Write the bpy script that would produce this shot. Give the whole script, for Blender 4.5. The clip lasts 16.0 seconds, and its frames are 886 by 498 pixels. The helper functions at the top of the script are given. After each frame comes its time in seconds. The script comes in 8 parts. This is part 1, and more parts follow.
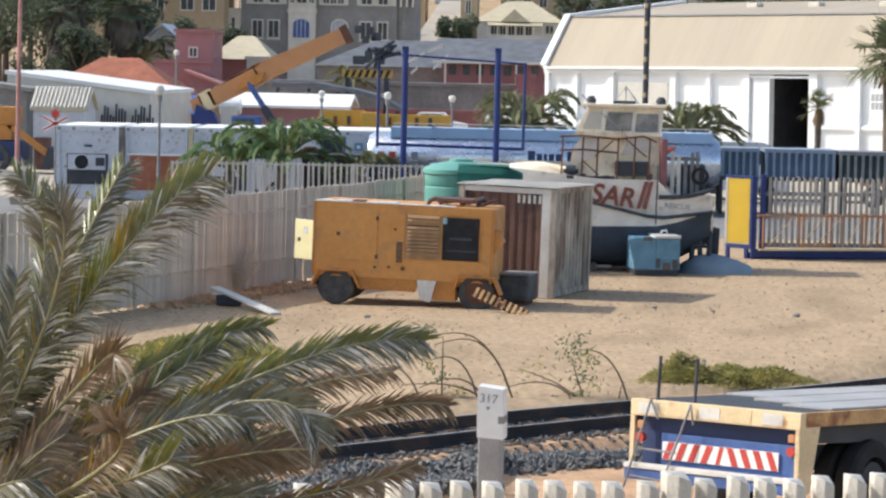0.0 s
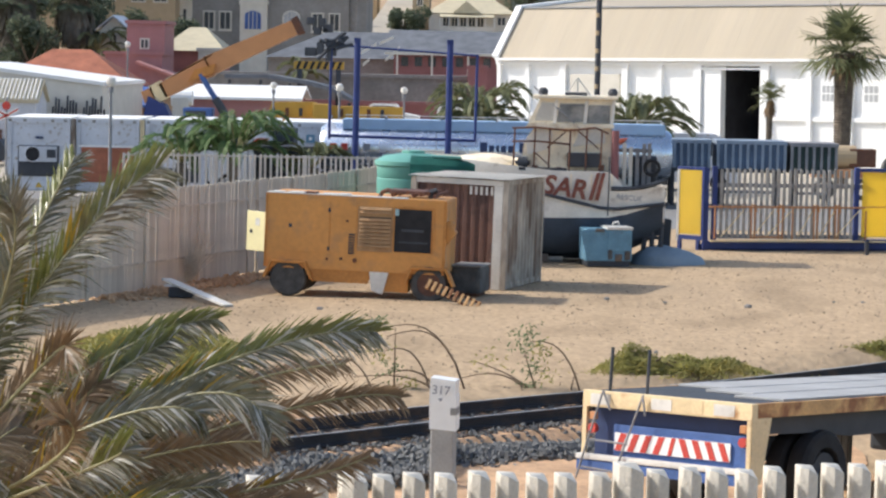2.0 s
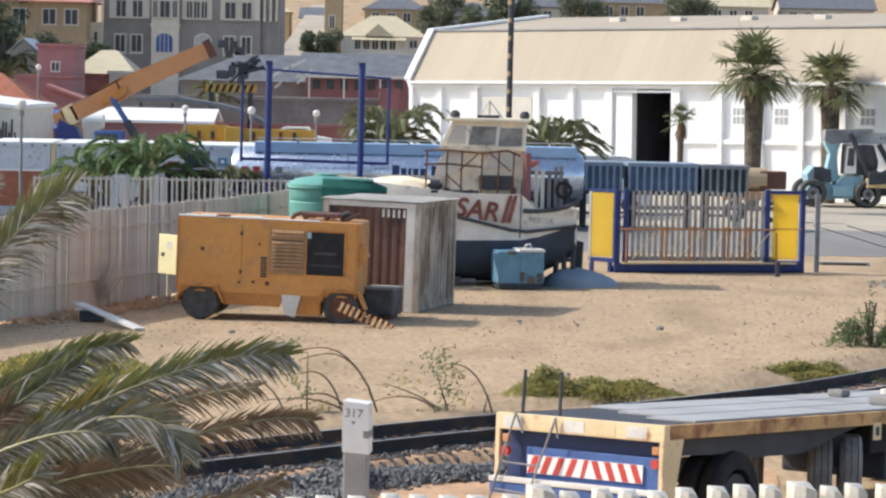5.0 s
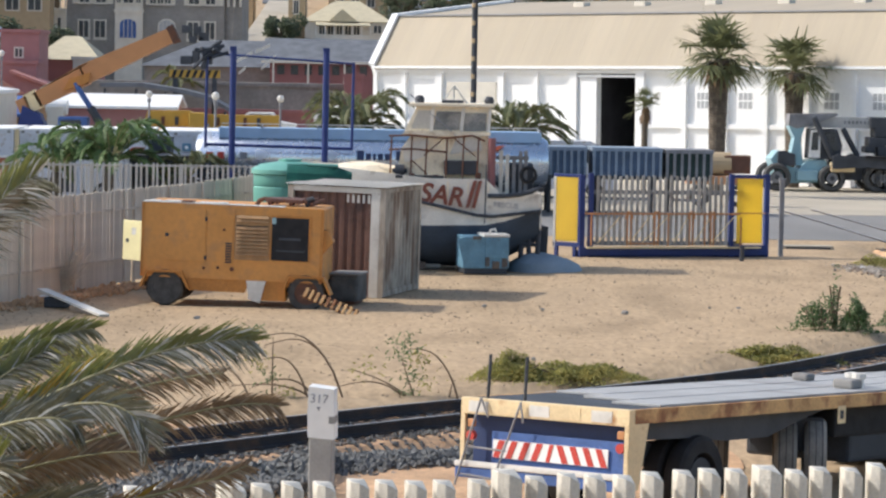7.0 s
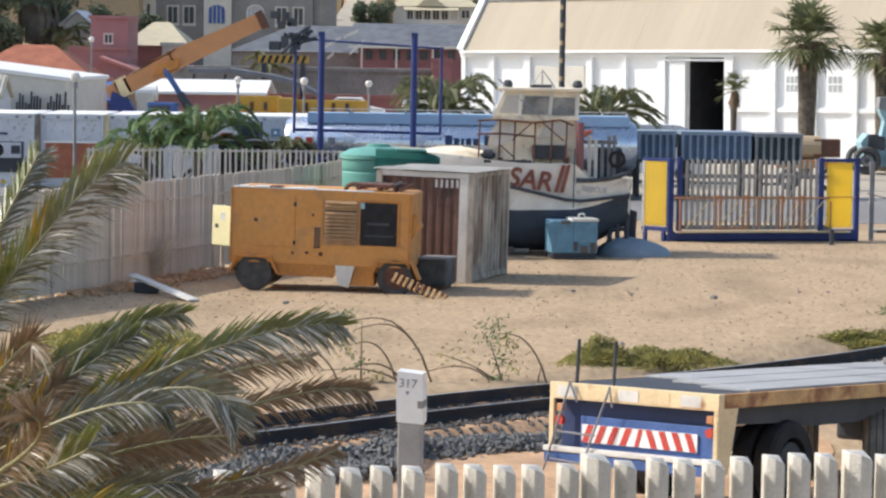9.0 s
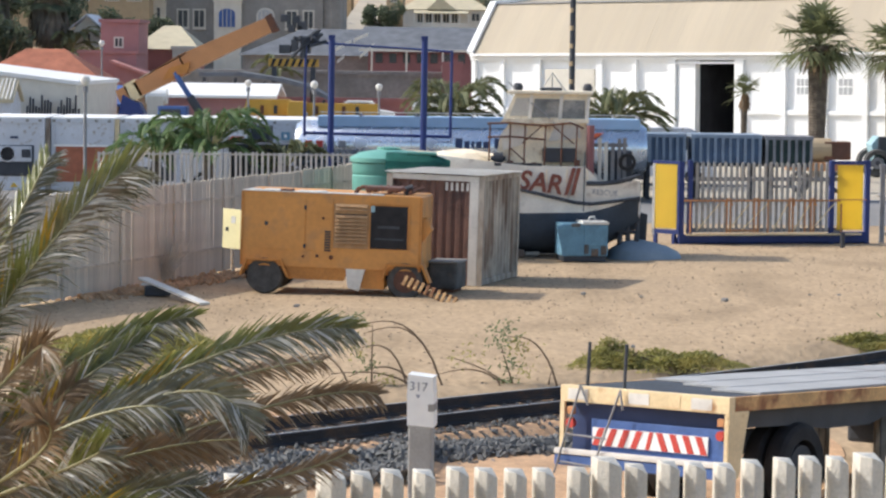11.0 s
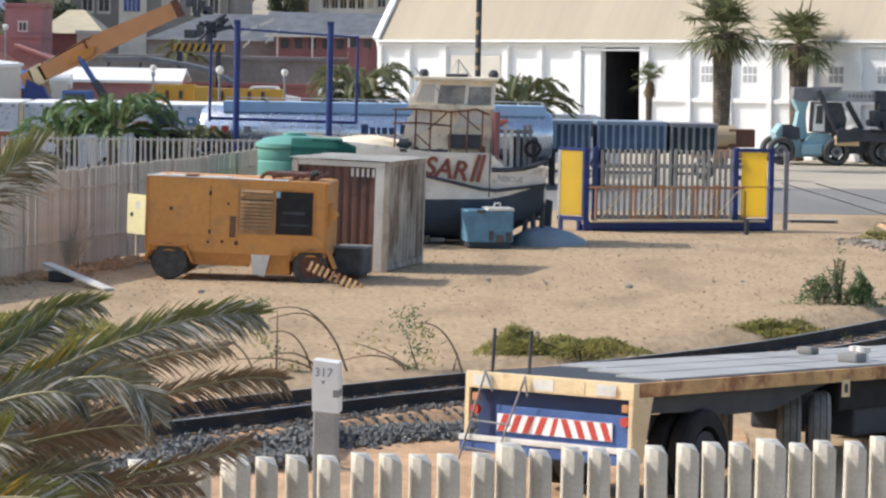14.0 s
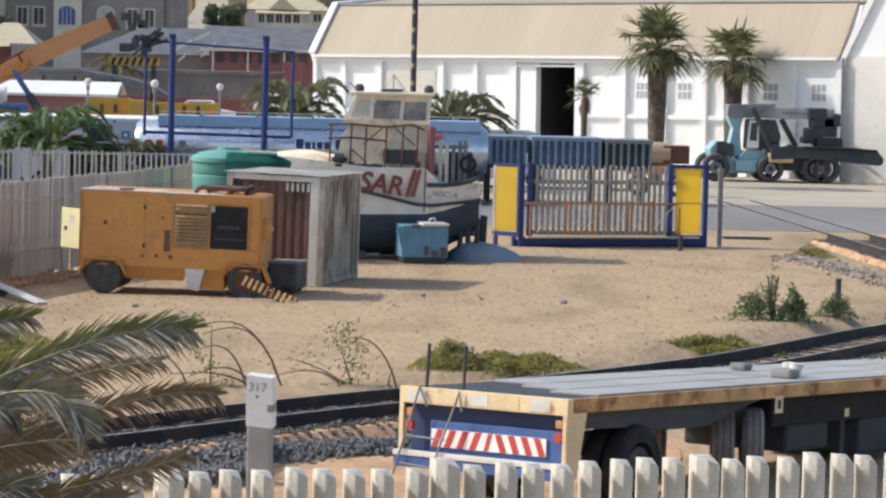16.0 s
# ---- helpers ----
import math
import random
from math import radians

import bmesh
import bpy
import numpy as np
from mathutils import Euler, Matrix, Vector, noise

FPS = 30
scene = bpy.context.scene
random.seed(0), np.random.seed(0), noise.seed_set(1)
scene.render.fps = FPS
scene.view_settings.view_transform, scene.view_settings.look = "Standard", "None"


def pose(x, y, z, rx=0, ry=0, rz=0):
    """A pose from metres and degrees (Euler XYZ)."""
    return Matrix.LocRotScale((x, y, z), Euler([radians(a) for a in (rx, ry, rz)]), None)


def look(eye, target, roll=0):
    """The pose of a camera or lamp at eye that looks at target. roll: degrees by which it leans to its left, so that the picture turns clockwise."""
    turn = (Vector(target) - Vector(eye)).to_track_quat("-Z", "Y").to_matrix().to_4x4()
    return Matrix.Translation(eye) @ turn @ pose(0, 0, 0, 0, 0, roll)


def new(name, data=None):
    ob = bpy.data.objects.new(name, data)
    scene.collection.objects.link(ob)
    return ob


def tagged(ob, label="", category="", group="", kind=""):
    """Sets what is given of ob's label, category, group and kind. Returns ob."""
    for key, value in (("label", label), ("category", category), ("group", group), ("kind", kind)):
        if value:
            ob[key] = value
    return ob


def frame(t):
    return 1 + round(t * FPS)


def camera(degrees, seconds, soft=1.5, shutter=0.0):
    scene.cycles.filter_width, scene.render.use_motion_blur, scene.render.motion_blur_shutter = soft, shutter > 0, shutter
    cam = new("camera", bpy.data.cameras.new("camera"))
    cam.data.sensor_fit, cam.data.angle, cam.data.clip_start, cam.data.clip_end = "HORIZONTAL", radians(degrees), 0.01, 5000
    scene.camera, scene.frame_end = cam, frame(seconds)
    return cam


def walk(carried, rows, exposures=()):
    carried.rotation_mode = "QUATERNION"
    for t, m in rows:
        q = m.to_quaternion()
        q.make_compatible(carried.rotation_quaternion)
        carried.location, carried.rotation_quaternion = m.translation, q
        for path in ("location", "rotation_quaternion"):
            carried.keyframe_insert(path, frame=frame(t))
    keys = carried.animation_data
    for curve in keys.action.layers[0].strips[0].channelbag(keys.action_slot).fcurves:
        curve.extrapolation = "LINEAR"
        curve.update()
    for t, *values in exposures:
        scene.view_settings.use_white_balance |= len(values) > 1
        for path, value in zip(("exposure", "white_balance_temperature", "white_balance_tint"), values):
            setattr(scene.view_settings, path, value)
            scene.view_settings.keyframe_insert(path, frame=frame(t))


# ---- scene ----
EYE = 5.4
cam = camera(18.55, 16.0, soft=2.4)
# seconds, turn to the right, tilt up, lean (degrees)
TURNS = [
    (0.0, -2.090, -3.821, 1.172), (0.5, -2.926, -3.917, 1.074), (1.0, -3.172, -3.983, 0.894),
    (1.5, -3.087, -3.988, 0.991), (2.0, -1.075, -3.977, 1.170), (2.5, 0.492, -3.971, 1.356),
    (3.0, 0.103, -3.826, 1.323), (3.5, 0.000, -3.641, 1.222), (4.0, -0.068, -3.276, 1.182),
    (4.5, 0.242, -3.404, 1.091), (5.0, 0.768, -3.459, 1.148), (7.3, 1.525, -3.773, 1.011),
    (7.5, 1.234, -3.776, 0.986), (8.0, 0.869, -3.872, 0.925), (8.5, 0.069, -3.998, 0.836),
    (9.0, -0.350, -4.112, 0.791), (9.5, -0.351, -4.131, 0.756), (10.0, -0.548, -3.948, 0.638),
    (10.2, -0.532, -3.896, 0.738), (12.3, -0.600, -4.479, 0.544), (12.5, -0.531, -4.511, 0.554),
    (13.0, -0.404, -4.546, 0.546), (13.5, -0.118, -4.541, 0.650), (14.0, 1.436, -4.313, 0.993),
    (14.5, 2.727, -4.010, 1.249), (15.0, 3.301, -4.028, 1.449), (15.5, 3.354, -4.050, 1.396),
    (16.0, 2.809, -3.966, 1.319)]
walk(cam, [(t, pose(0, 0, EYE, 90 + p, 0, -y) @ pose(0, 0, 0, 0, 0, r)) for t, y, p, r in TURNS],
     exposures=[(0.0, 0.58), (5.0, 0.58), (7.5, 0.46), (9.0, 0.55), (10.0, 0.55), (12.5, 0.53), (14.0, 0.48), (15.0, 0.37), (16.0, 0.38)])

# ---- world and sun ----
SUN_TO = Vector((-0.97, 0.14, 0.82)).normalized()
world = bpy.data.worlds.new("sky")
scene.world = world
world.use_nodes = True
wt = world.node_tree
sky = wt.nodes.new("ShaderNodeTexSky")
sky.sky_type = 'NISHITA'
sky.sun_disc = False
sky.sun_elevation = math.asin(SUN_TO.z)
sky.sun_rotation = math.atan2(SUN_TO.x, SUN_TO.y)
sky.dust_density = 2.0
wt.nodes["Background"].inputs["Strength"].default_value = 0.15
wt.links.new(sky.outputs[0], wt.nodes["Background"].inputs[0])
sun_data = bpy.data.lights.new("sun", 'SUN')
sun_data.energy = 2.65
sun_data.angle = radians(0.55)
sun_data.color = (1.0, 0.955, 0.89)
sun = new("sun", sun_data)
sun.matrix_world = look((0, 0, 60), Vector((0, 0, 60)) - SUN_TO)


# ---- materials ----
def mat(name, col, rough=0.65, metal=0.0, var=0.25, scale=1.5, grain=25.0, bump=0.15, second=None, cover=0.5,
        second_scale=2.0, stretch=(1, 1, 1), rand=0.0, spec=0.4, through_light=0.0):
    """A surface with blotches, fine grain and relief; second is a colour of stains or rust over part of it."""
    m = bpy.data.materials.new(name)
    m.use_nodes = True
    nt = m.node_tree
    N, L = nt.nodes, nt.links
    p = N["Principled BSDF"]
    p.inputs["Roughness"].default_value = rough
    p.inputs["Metallic"].default_value = metal
    p.inputs["Specular IOR Level"].default_value = spec
    tc = N.new("ShaderNodeTexCoord")
    mp = N.new("ShaderNodeMapping")
    mp.inputs["Scale"].default_value = stretch
    L.new(tc.outputs["Object"], mp.inputs["Vector"])

    def nz(s, d=4.0):
        n = N.new("ShaderNodeTexNoise")
        n.inputs["Scale"].default_value = s
        n.inputs["Detail"].default_value = d
        L.new(mp.outputs[0], n.inputs["Vector"])
        return n.outputs["Fac"]

    def ramp(src, a, b, lo, hi):
        r = N.new("ShaderNodeMapRange")
        for k, v in zip(("From Min", "From Max", "To Min", "To Max"), (a, b, lo, hi)):
            r.inputs[k].default_value = v
        L.new(src, r.inputs["Value"])
        return r.outputs[0]

    def mul(a, b):
        x = N.new("ShaderNodeMath")
        x.operation = 'MULTIPLY'
        L.new(a, x.inputs[0])
        L.new(b, x.inputs[1])
        return x.outputs[0]

    big, fine = nz(scale), nz(grain, 6.0)
    tone = mul(ramp(big, 0.3, 0.7, 1 - var, 1 + var), ramp(fine, 0.3, 0.7, 1 - var * 0.7, 1 + var * 0.7))
    if rand:
        oi = N.new("ShaderNodeObjectInfo")
        tone = mul(tone, ramp(oi.outputs["Random"], 0, 1, 1 - rand, 1 + rand))
    base = N.new("ShaderNodeMix")
    base.data_type = 'RGBA'
    base.inputs["A"].default_value = (*col, 1)
    base.inputs["B"].default_value = (*(second or col), 1)
    if second:
        L.new(ramp(nz(second_scale, 8.0), 1 - cover - 0.06, 1 - cover + 0.06, 0, 1), base.inputs["Factor"])
    else:
        base.inputs["Factor"].default_value = 0
    sc = N.new("ShaderNodeVectorMath")
    sc.operation = 'SCALE'
    L.new(base.outputs["Result"], sc.inputs[0])
    L.new(tone, sc.inputs["Scale"])
    L.new(sc.outputs[0], p.inputs["Base Color"])
    L.new(ramp(fine, 0.3, 0.7, max(rough - 0.12, 0.05), min(rough + 0.12, 1)), p.inputs["Roughness"])
    if bump:
        b = N.new("ShaderNodeBump")
        b.inputs["Strength"].default_value = bump
        b.inputs["Distance"].default_value = 0.03
        L.new(fine, b.inputs["Height"])
        L.new(b.outputs[0], p.inputs["Normal"])
    if through_light:
        tr = N.new("ShaderNodeBsdfTranslucent")
        mx = N.new("ShaderNodeMixShader")
        mx.inputs[0].default_value = through_light
        L.new(sc.outputs[0], tr.inputs["Color"])
        L.new(p.outputs[0], mx.inputs[1])
        L.new(tr.outputs[0], mx.inputs[2])
        L.new(mx.outputs[0], N["Material Output"].inputs["Surface"])
    return m


SAND = mat("sand", (0.435, 0.32, 0.203), 0.95, var=0.24, scale=0.5, grain=7, bump=1.0, second=(0.355, 0.262, 0.168), cover=0.42, second_scale=0.5, stretch=(1, 0.45, 1), spec=0.1)
ROADBED = mat("asphalt", (0.22, 0.212, 0.20), 0.9, var=0.15, scale=0.2, grain=8, stretch=(1, 0.3, 1))
CONCRETE = mat("pale_concrete", (0.42, 0.37, 0.29), 0.9, var=0.12, scale=0.2, grain=6)
PAINT_LINE = mat("road_paint", (0.62, 0.6, 0.55), 0.8, var=0.2, scale=2)
RAIL = mat("rail_steel", (0.035, 0.033, 0.035), 0.7, var=0.3, scale=2, grain=20, second=(0.07, 0.045, 0.03), cover=0.4)
RAIL_HEAD = mat("rail_head_steel", (0.45, 0.43, 0.42), 0.45, metal=0.7, var=0.15)
SLEEPER = mat("sleeper_wood", (0.13, 0.10, 0.08), 0.9, rand=0.3)
BALLAST = mat("ballast_stone", (0.115, 0.115, 0.11), 0.85, var=0.4, scale=6, grain=30, bump=0.4, rand=0.4)
PEBBLE = mat("dusty_pebble", (0.26, 0.2, 0.14), 0.9, var=0.3)
EARTH = mat("red_earth", (0.52, 0.325, 0.185), 0.95, var=0.25, scale=1.2, grain=14, bump=0.6)
PICKET = mat("cast_concrete", (0.60, 0.56, 0.48), 0.85, var=0.14, scale=6, grain=60, bump=0.25, second=(0.42, 0.39, 0.33), cover=0.3, second_scale=5, rand=0.1)
FENCE_GREY = mat("weathered_palisade", (0.58, 0.51, 0.42), 0.8, var=0.18, scale=1.5, grain=12, stretch=(1, 1, 0.25), second=(0.40, 0.345, 0.285), cover=0.42, rand=0.12)
GATE_PALE = mat("dull_gate_palisade", (0.36, 0.34, 0.31), 0.7, var=0.2, scale=3, second=(0.24, 0.2, 0.17), cover=0.35, rand=0.2)
FENCE_LIGHT = mat("galvanised_palisade", (0.45, 0.45, 0.44), 0.6, var=0.15, rand=0.12)
ORANGE = mat("orange_paint", (0.61, 0.285, 0.08), 0.6, var=0.11, scale=0.8, grain=9, second=(0.46, 0.235, 0.09), cover=0.42, second_scale=1.6)
# darker copy of ORANGE with shade put into its base colour
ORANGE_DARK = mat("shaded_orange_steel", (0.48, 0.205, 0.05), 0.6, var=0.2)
RUST = mat("rusty_steel", (0.17, 0.075, 0.045), 0.85, var=0.35, scale=2, second=(0.10, 0.05, 0.035), cover=0.5)
RUST_RED = mat("red_brown_paint", (0.15, 0.082, 0.064), 0.75, var=0.2, scale=1.5, second=(0.075, 0.045, 0.04), cover=0.4)
CREAM = mat("cream_paint", (0.80, 0.72, 0.40), 0.6, var=0.06)
WHITE = mat("white_paint", (0.80, 0.79, 0.76), 0.6, var=0.05, scale=0.6, grain=8)
WHITE_DIRTY = mat("dirty_white_paint", (0.64, 0.62, 0.57), 0.65, var=0.12, scale=1, grain=10, second=(0.45, 0.38, 0.30), cover=0.27, second_scale=2.5)
REEFER = mat("reefer_white", (0.56, 0.58, 0.62), 0.55, var=0.1, scale=0.8, second=(0.36, 0.32, 0.28), cover=0.36, second_scale=7.0, rand=0.08)
CONT_GREY = mat("weathered_container", (0.38, 0.335, 0.28), 0.75, var=0.28, scale=1.2, grain=10, second=(0.20, 0.15, 0.115), cover=0.46, second_scale=1.8, stretch=(1, 1, 0.35))
GRIMY = mat("grimy_dark_steel", (0.10, 0.10, 0.098), 0.85, var=0.35, scale=2.5, second=(0.14, 0.105, 0.08), cover=0.4)
BLACK = mat("black_rubber", (0.022, 0.022, 0.024), 0.85, var=0.3, scale=4)
GREEN_BLACK = mat("green_black_paint", (0.03, 0.055, 0.05), 0.7, var=0.25)
BIN_BLUE = mat("faded_bin_blue", (0.09, 0.14, 0.22), 0.6, var=0.2, second=(0.16, 0.19, 0.23), cover=0.35)
BIN_RIB = mat("pale_blue_grey_rib", (0.23, 0.28, 0.34), 0.6, var=0.15, rand=0.1)
LOUVRE = mat("dusty_tan_louvre", (0.38, 0.225, 0.11), 0.7, var=0.2, scale=3)
DARK = mat("dark_steel", (0.05, 0.055, 0.065), 0.7, var=0.25)
# tyre grey raised so that daylight on the tread sits in the colour
TYRE_LIT = mat("tyre_lit_in_colour", (0.24, 0.225, 0.2), 0.9, var=0.2, scale=5)
TYRE = mat("dusty_tyre", (0.075, 0.074, 0.072), 0.9, var=0.3, scale=5)
BLUE = mat("blue_paint", (0.022, 0.04, 0.16), 0.55, var=0.15)
BLUE_TRAILER = mat("faded_blue_paint", (0.06, 0.12, 0.31), 0.6, var=0.2, scale=2, second=(0.20, 0.24, 0.30), cover=0.22, second_scale=3)
YELLOW = mat("yellow_board", (0.97, 0.77, 0.17), 0.6, var=0.03, through_light=0.7)
CREAM_STEEL = mat("cream_rusting_steel", (0.72, 0.57, 0.34), 0.65, var=0.12, second=(0.36, 0.16, 0.06), cover=0.3, second_scale=2.5)
TRAILER_EDGE = mat("rust_streaked_cream_steel", (0.56, 0.34, 0.15), 0.75, var=0.25, second=(0.27, 0.12, 0.055), cover=0.42, second_scale=2.2)
DECK_GREY = mat("deck_sheet", (0.36, 0.36, 0.355), 0.8, var=0.16, scale=0.8, second=(0.27, 0.26, 0.25), cover=0.38, second_scale=1.2, stretch=(0.3, 1, 1))
RED = mat("red_paint", (0.52, 0.06, 0.045), 0.6, var=0.12)
GREEN_TANK = mat("green_plastic", (0.14, 0.36, 0.30), 0.5, var=0.08)
GREEN_DARK = mat("green_tarpaulin", (0.03, 0.17, 0.13), 0.6, var=0.2)
LIGHT_BLUE = mat("light_blue_paint", (0.13, 0.27, 0.37), 0.6, var=0.2, scale=2, second=(0.10, 0.13, 0.15), cover=0.32, second_scale=3)
TARP = mat("grey_blue_sheet", (0.22, 0.27, 0.31), 0.8, var=0.15)
HULL_WHITE = mat("hull_white", (0.74, 0.70, 0.63), 0.6, var=0.12, second=(0.42, 0.36, 0.30), cover=0.32, second_scale=2.0)
HULL_DARK = mat("hull_dark_blue", (0.05, 0.068, 0.095), 0.7, var=0.25)
CABIN = mat("cabin_cream", (0.82, 0.72, 0.55), 0.7, var=0.16, scale=2, second=(0.58, 0.45, 0.30), cover=0.36, second_scale=3)
WINDOW_PALE = mat("salt_hazed_glass", (0.5, 0.47, 0.42), 0.3, var=0.12, bump=0)
GLASS_DUSTY = mat("dusty_cabin_glass", (0.2, 0.2, 0.195), 0.2, var=0.3, scale=3, bump=0, second=(0.34, 0.32, 0.29), cover=0.45, second_scale=2.5)
GLASS_DARK = mat("dusty_dark_glass", (0.06, 0.065, 0.07), 0.25, var=0.2, bump=0)
ROOF_BEIGE = mat("beige_roof_sheet", (0.42, 0.355, 0.262), 0.7, var=0.06, scale=0.2, grain=1.5, stretch=(3, 0.3, 0.3))
WH_WHITE = mat("white_plaster", (0.88, 0.88, 0.87), 0.8, var=0.035, scale=0.3, grain=4)
WH_GREY = mat("grey_plaster", (0.76, 0.725, 0.655), 0.85, var=0.07, scale=0.3, grain=4)
WINDOW_GREY = mat("grey_window", (0.42, 0.43, 0.44), 0.4, var=0.1)
# near black, so the shade indoors is put into the colour
INSIDE = mat("dark_inside", (0.03, 0.03, 0.035), 0.9)
LEAF = mat("palm_leaflet", (0.18, 0.19, 0.045), 0.34, var=0.3, scale=3, grain=20, bump=0, spec=1.0, second=(0.19, 0.15, 0.05), cover=0.36, through_light=0.42)
LEAF_GREY = mat("grey_green_leaflet", (0.155, 0.145, 0.082), 0.32, var=0.3, scale=4, grain=20, bump=0, spec=1.0, second=(0.20, 0.16, 0.11), cover=0.4, through_light=0.3)
LEAF_STRAW = mat("straw_leaflet", (0.36, 0.285, 0.19), 0.4, var=0.25, scale=4, bump=0, spec=0.8, through_light=0.35)
# silver glint of sun on leaflets, painted as a pale base colour
LEAF_SHEEN = mat("sheen_painted_leaflet", (0.50, 0.48, 0.42), 0.35, var=0.25, scale=4, bump=0, spec=1.0, through_light=0.35)
LEAF_DRY = mat("dry_palm_leaflet", (0.26, 0.17, 0.095), 0.42, var=0.3, scale=3, bump=0, second=(0.25, 0.19, 0.13), cover=0.4, through_light=0.35)
TAIL_BLUE = mat("dark_blue_tail_paint", (0.03, 0.05, 0.13), 0.6, var=0.2)
LEAF_YELLOW = mat("yellowing_leaflet", (0.42, 0.26, 0.03), 0.5, var=0.3, bump=0, through_light=0.35)
STALK = mat("palm_stalk", (0.30, 0.27, 0.14), 0.55, var=0.15)
TRUNK = mat("palm_trunk", (0.13, 0.105, 0.08), 0.95, var=0.35, scale=4, bump=0.6)
FAR_GREEN = mat("fresh_palm_leaf", (0.13, 0.20, 0.075), 0.55, var=0.3, bump=0, rand=0.2, through_light=0.35)
FAR_LEAF = mat("far_palm_leaf", (0.17, 0.18, 0.085), 0.6, var=0.3, bump=0, rand=0.2, through_light=0.35)
SKIRT = mat("dead_palm_skirt", (0.14, 0.125, 0.095), 0.9, var=0.4, scale=1.0, bump=0, second=(0.24, 0.2, 0.13), cover=0.35, second_scale=0.5)
TREE_LEAF = mat("tree_foliage", (0.10, 0.125, 0.075), 0.7, var=0.4, scale=1.5, bump=0, second=(0.15, 0.16, 0.10), cover=0.4, through_light=0.35)
SCRUB = mat("scrub_leaf", (0.30, 0.28, 0.085), 0.7, var=0.35, scale=4, bump=0, second=(0.36, 0.30, 0.09), cover=0.4, through_light=0.35)
SCRUB_GREEN = mat("green_shrub_leaf", (0.085, 0.14, 0.05), 0.6, var=0.35, scale=4, bump=0, through_light=0.35)
TWIG = mat("dry_twig", (0.15, 0.105, 0.07), 0.9)
TWIG_PALE = mat("pale_dry_twig", (0.60, 0.55, 0.47), 0.9)
STEEL_TANK = mat("polished_tank_steel", (0.62, 0.67, 0.74), 0.24, metal=0.8, var=0.04, scale=0.4, grain=2, bump=0)
TANK_BLUE = mat("pale_blue_paint", (0.30, 0.44, 0.62), 0.45, var=0.08)
CAB_WHITE = mat("white_cab_paint", (0.72, 0.74, 0.77), 0.35, var=0.04)
LOGO_RED = mat("orange_red_paint", (0.55, 0.11, 0.05), 0.5)
TEXT_BLUE = mat("dark_blue_lettering", (0.03, 0.05, 0.12), 0.6)
TEXT_GREY = mat("faint_grey_lettering", (0.25, 0.26, 0.29), 0.7)
TEXT_BROWN = mat("red_brown_lettering", (0.2, 0.065, 0.045), 0.7)
CRANE_ORANGE = mat("crane_orange", (0.50, 0.235, 0.10), 0.5, var=0.08)
CRANE_YELLOW = mat("crane_yellow", (0.50, 0.30, 0.05), 0.55, var=0.1)
CYAN = mat("pale_cyan_paint", (0.28, 0.45, 0.51), 0.5, var=0.08)
TILE_RED = mat("red_roof_tile", (0.36, 0.13, 0.075), 0.85, var=0.2, scale=1, grain=6)
TILE_PINK = mat("faded_red_roof_sheet", (0.50, 0.235, 0.20), 0.8, var=0.12, scale=0.8, grain=5)
# pink and maroon greyed and lifted, distance haze put into the colour
PINK = mat("pink_plaster", (0.38, 0.19, 0.185), 0.9, var=0.06)
MAROON = mat("maroon_plaster", (0.27, 0.12, 0.12), 0.9, var=0.08)
ROOF_CREAM = mat("cream_roof", (0.55, 0.48, 0.33), 0.8, var=0.08)
STONE_GREY = mat("grey_stone", (0.26, 0.25, 0.235), 0.9, var=0.15, scale=0.5, grain=3)
POST_CONCRETE = mat("bare_concrete", (0.33, 0.32, 0.30), 0.9, var=0.12, scale=3, grain=30)
STONE_LIGHT = mat("light_plaster", (0.66, 0.62, 0.54), 0.85, var=0.07)
# dark wall and slate lifted too, haze held in their base colours
WALL_DARK = mat("dark_stone_wall", (0.215, 0.205, 0.195), 0.9, var=0.2, scale=0.6, grain=4)
ROCK_SLATE = mat("slate_roof", (0.14, 0.15, 0.165), 0.8, var=0.2)
OCHRE = mat("ochre_plaster", (0.42, 0.32, 0.20), 0.9, var=0.07)
HILL_HOUSE = mat("far_wall", (0.55, 0.52, 0.46), 0.9, var=0.06)
PINK_POLE = mat("pinkish_pole_paint", (0.45, 0.22, 0.19), 0.6)
LAMP_GLOBE = mat("lamp_globe", (0.75, 0.72, 0.66), 0.4, var=0.03, bump=0)
GREY_POLE = mat("grey_pole", (0.22, 0.22, 0.23), 0.6)


# ---- building helpers ----
def box(bm, x0, x1, y0, y1, z0, z1, bevel=0.0):
    vs = [bm.verts.new((x, y, z)) for z in (z0, z1) for x, y in ((x0, y0), (x1, y0), (x1, y1), (x0, y1))]
    fs = [bm.faces.new([vs[i] for i in q]) for q in ((3, 2, 1, 0), (4, 5, 6, 7), (0, 1, 5, 4), (1, 2, 6, 5), (2, 3, 7, 6), (3, 0, 4, 7))]
    if bevel:
        es = list({e for f in fs for e in f.edges})
        bmesh.ops.bevel(bm, geom=es, offset=bevel, segments=2, affect='EDGES', profile=0.6)
    return bm


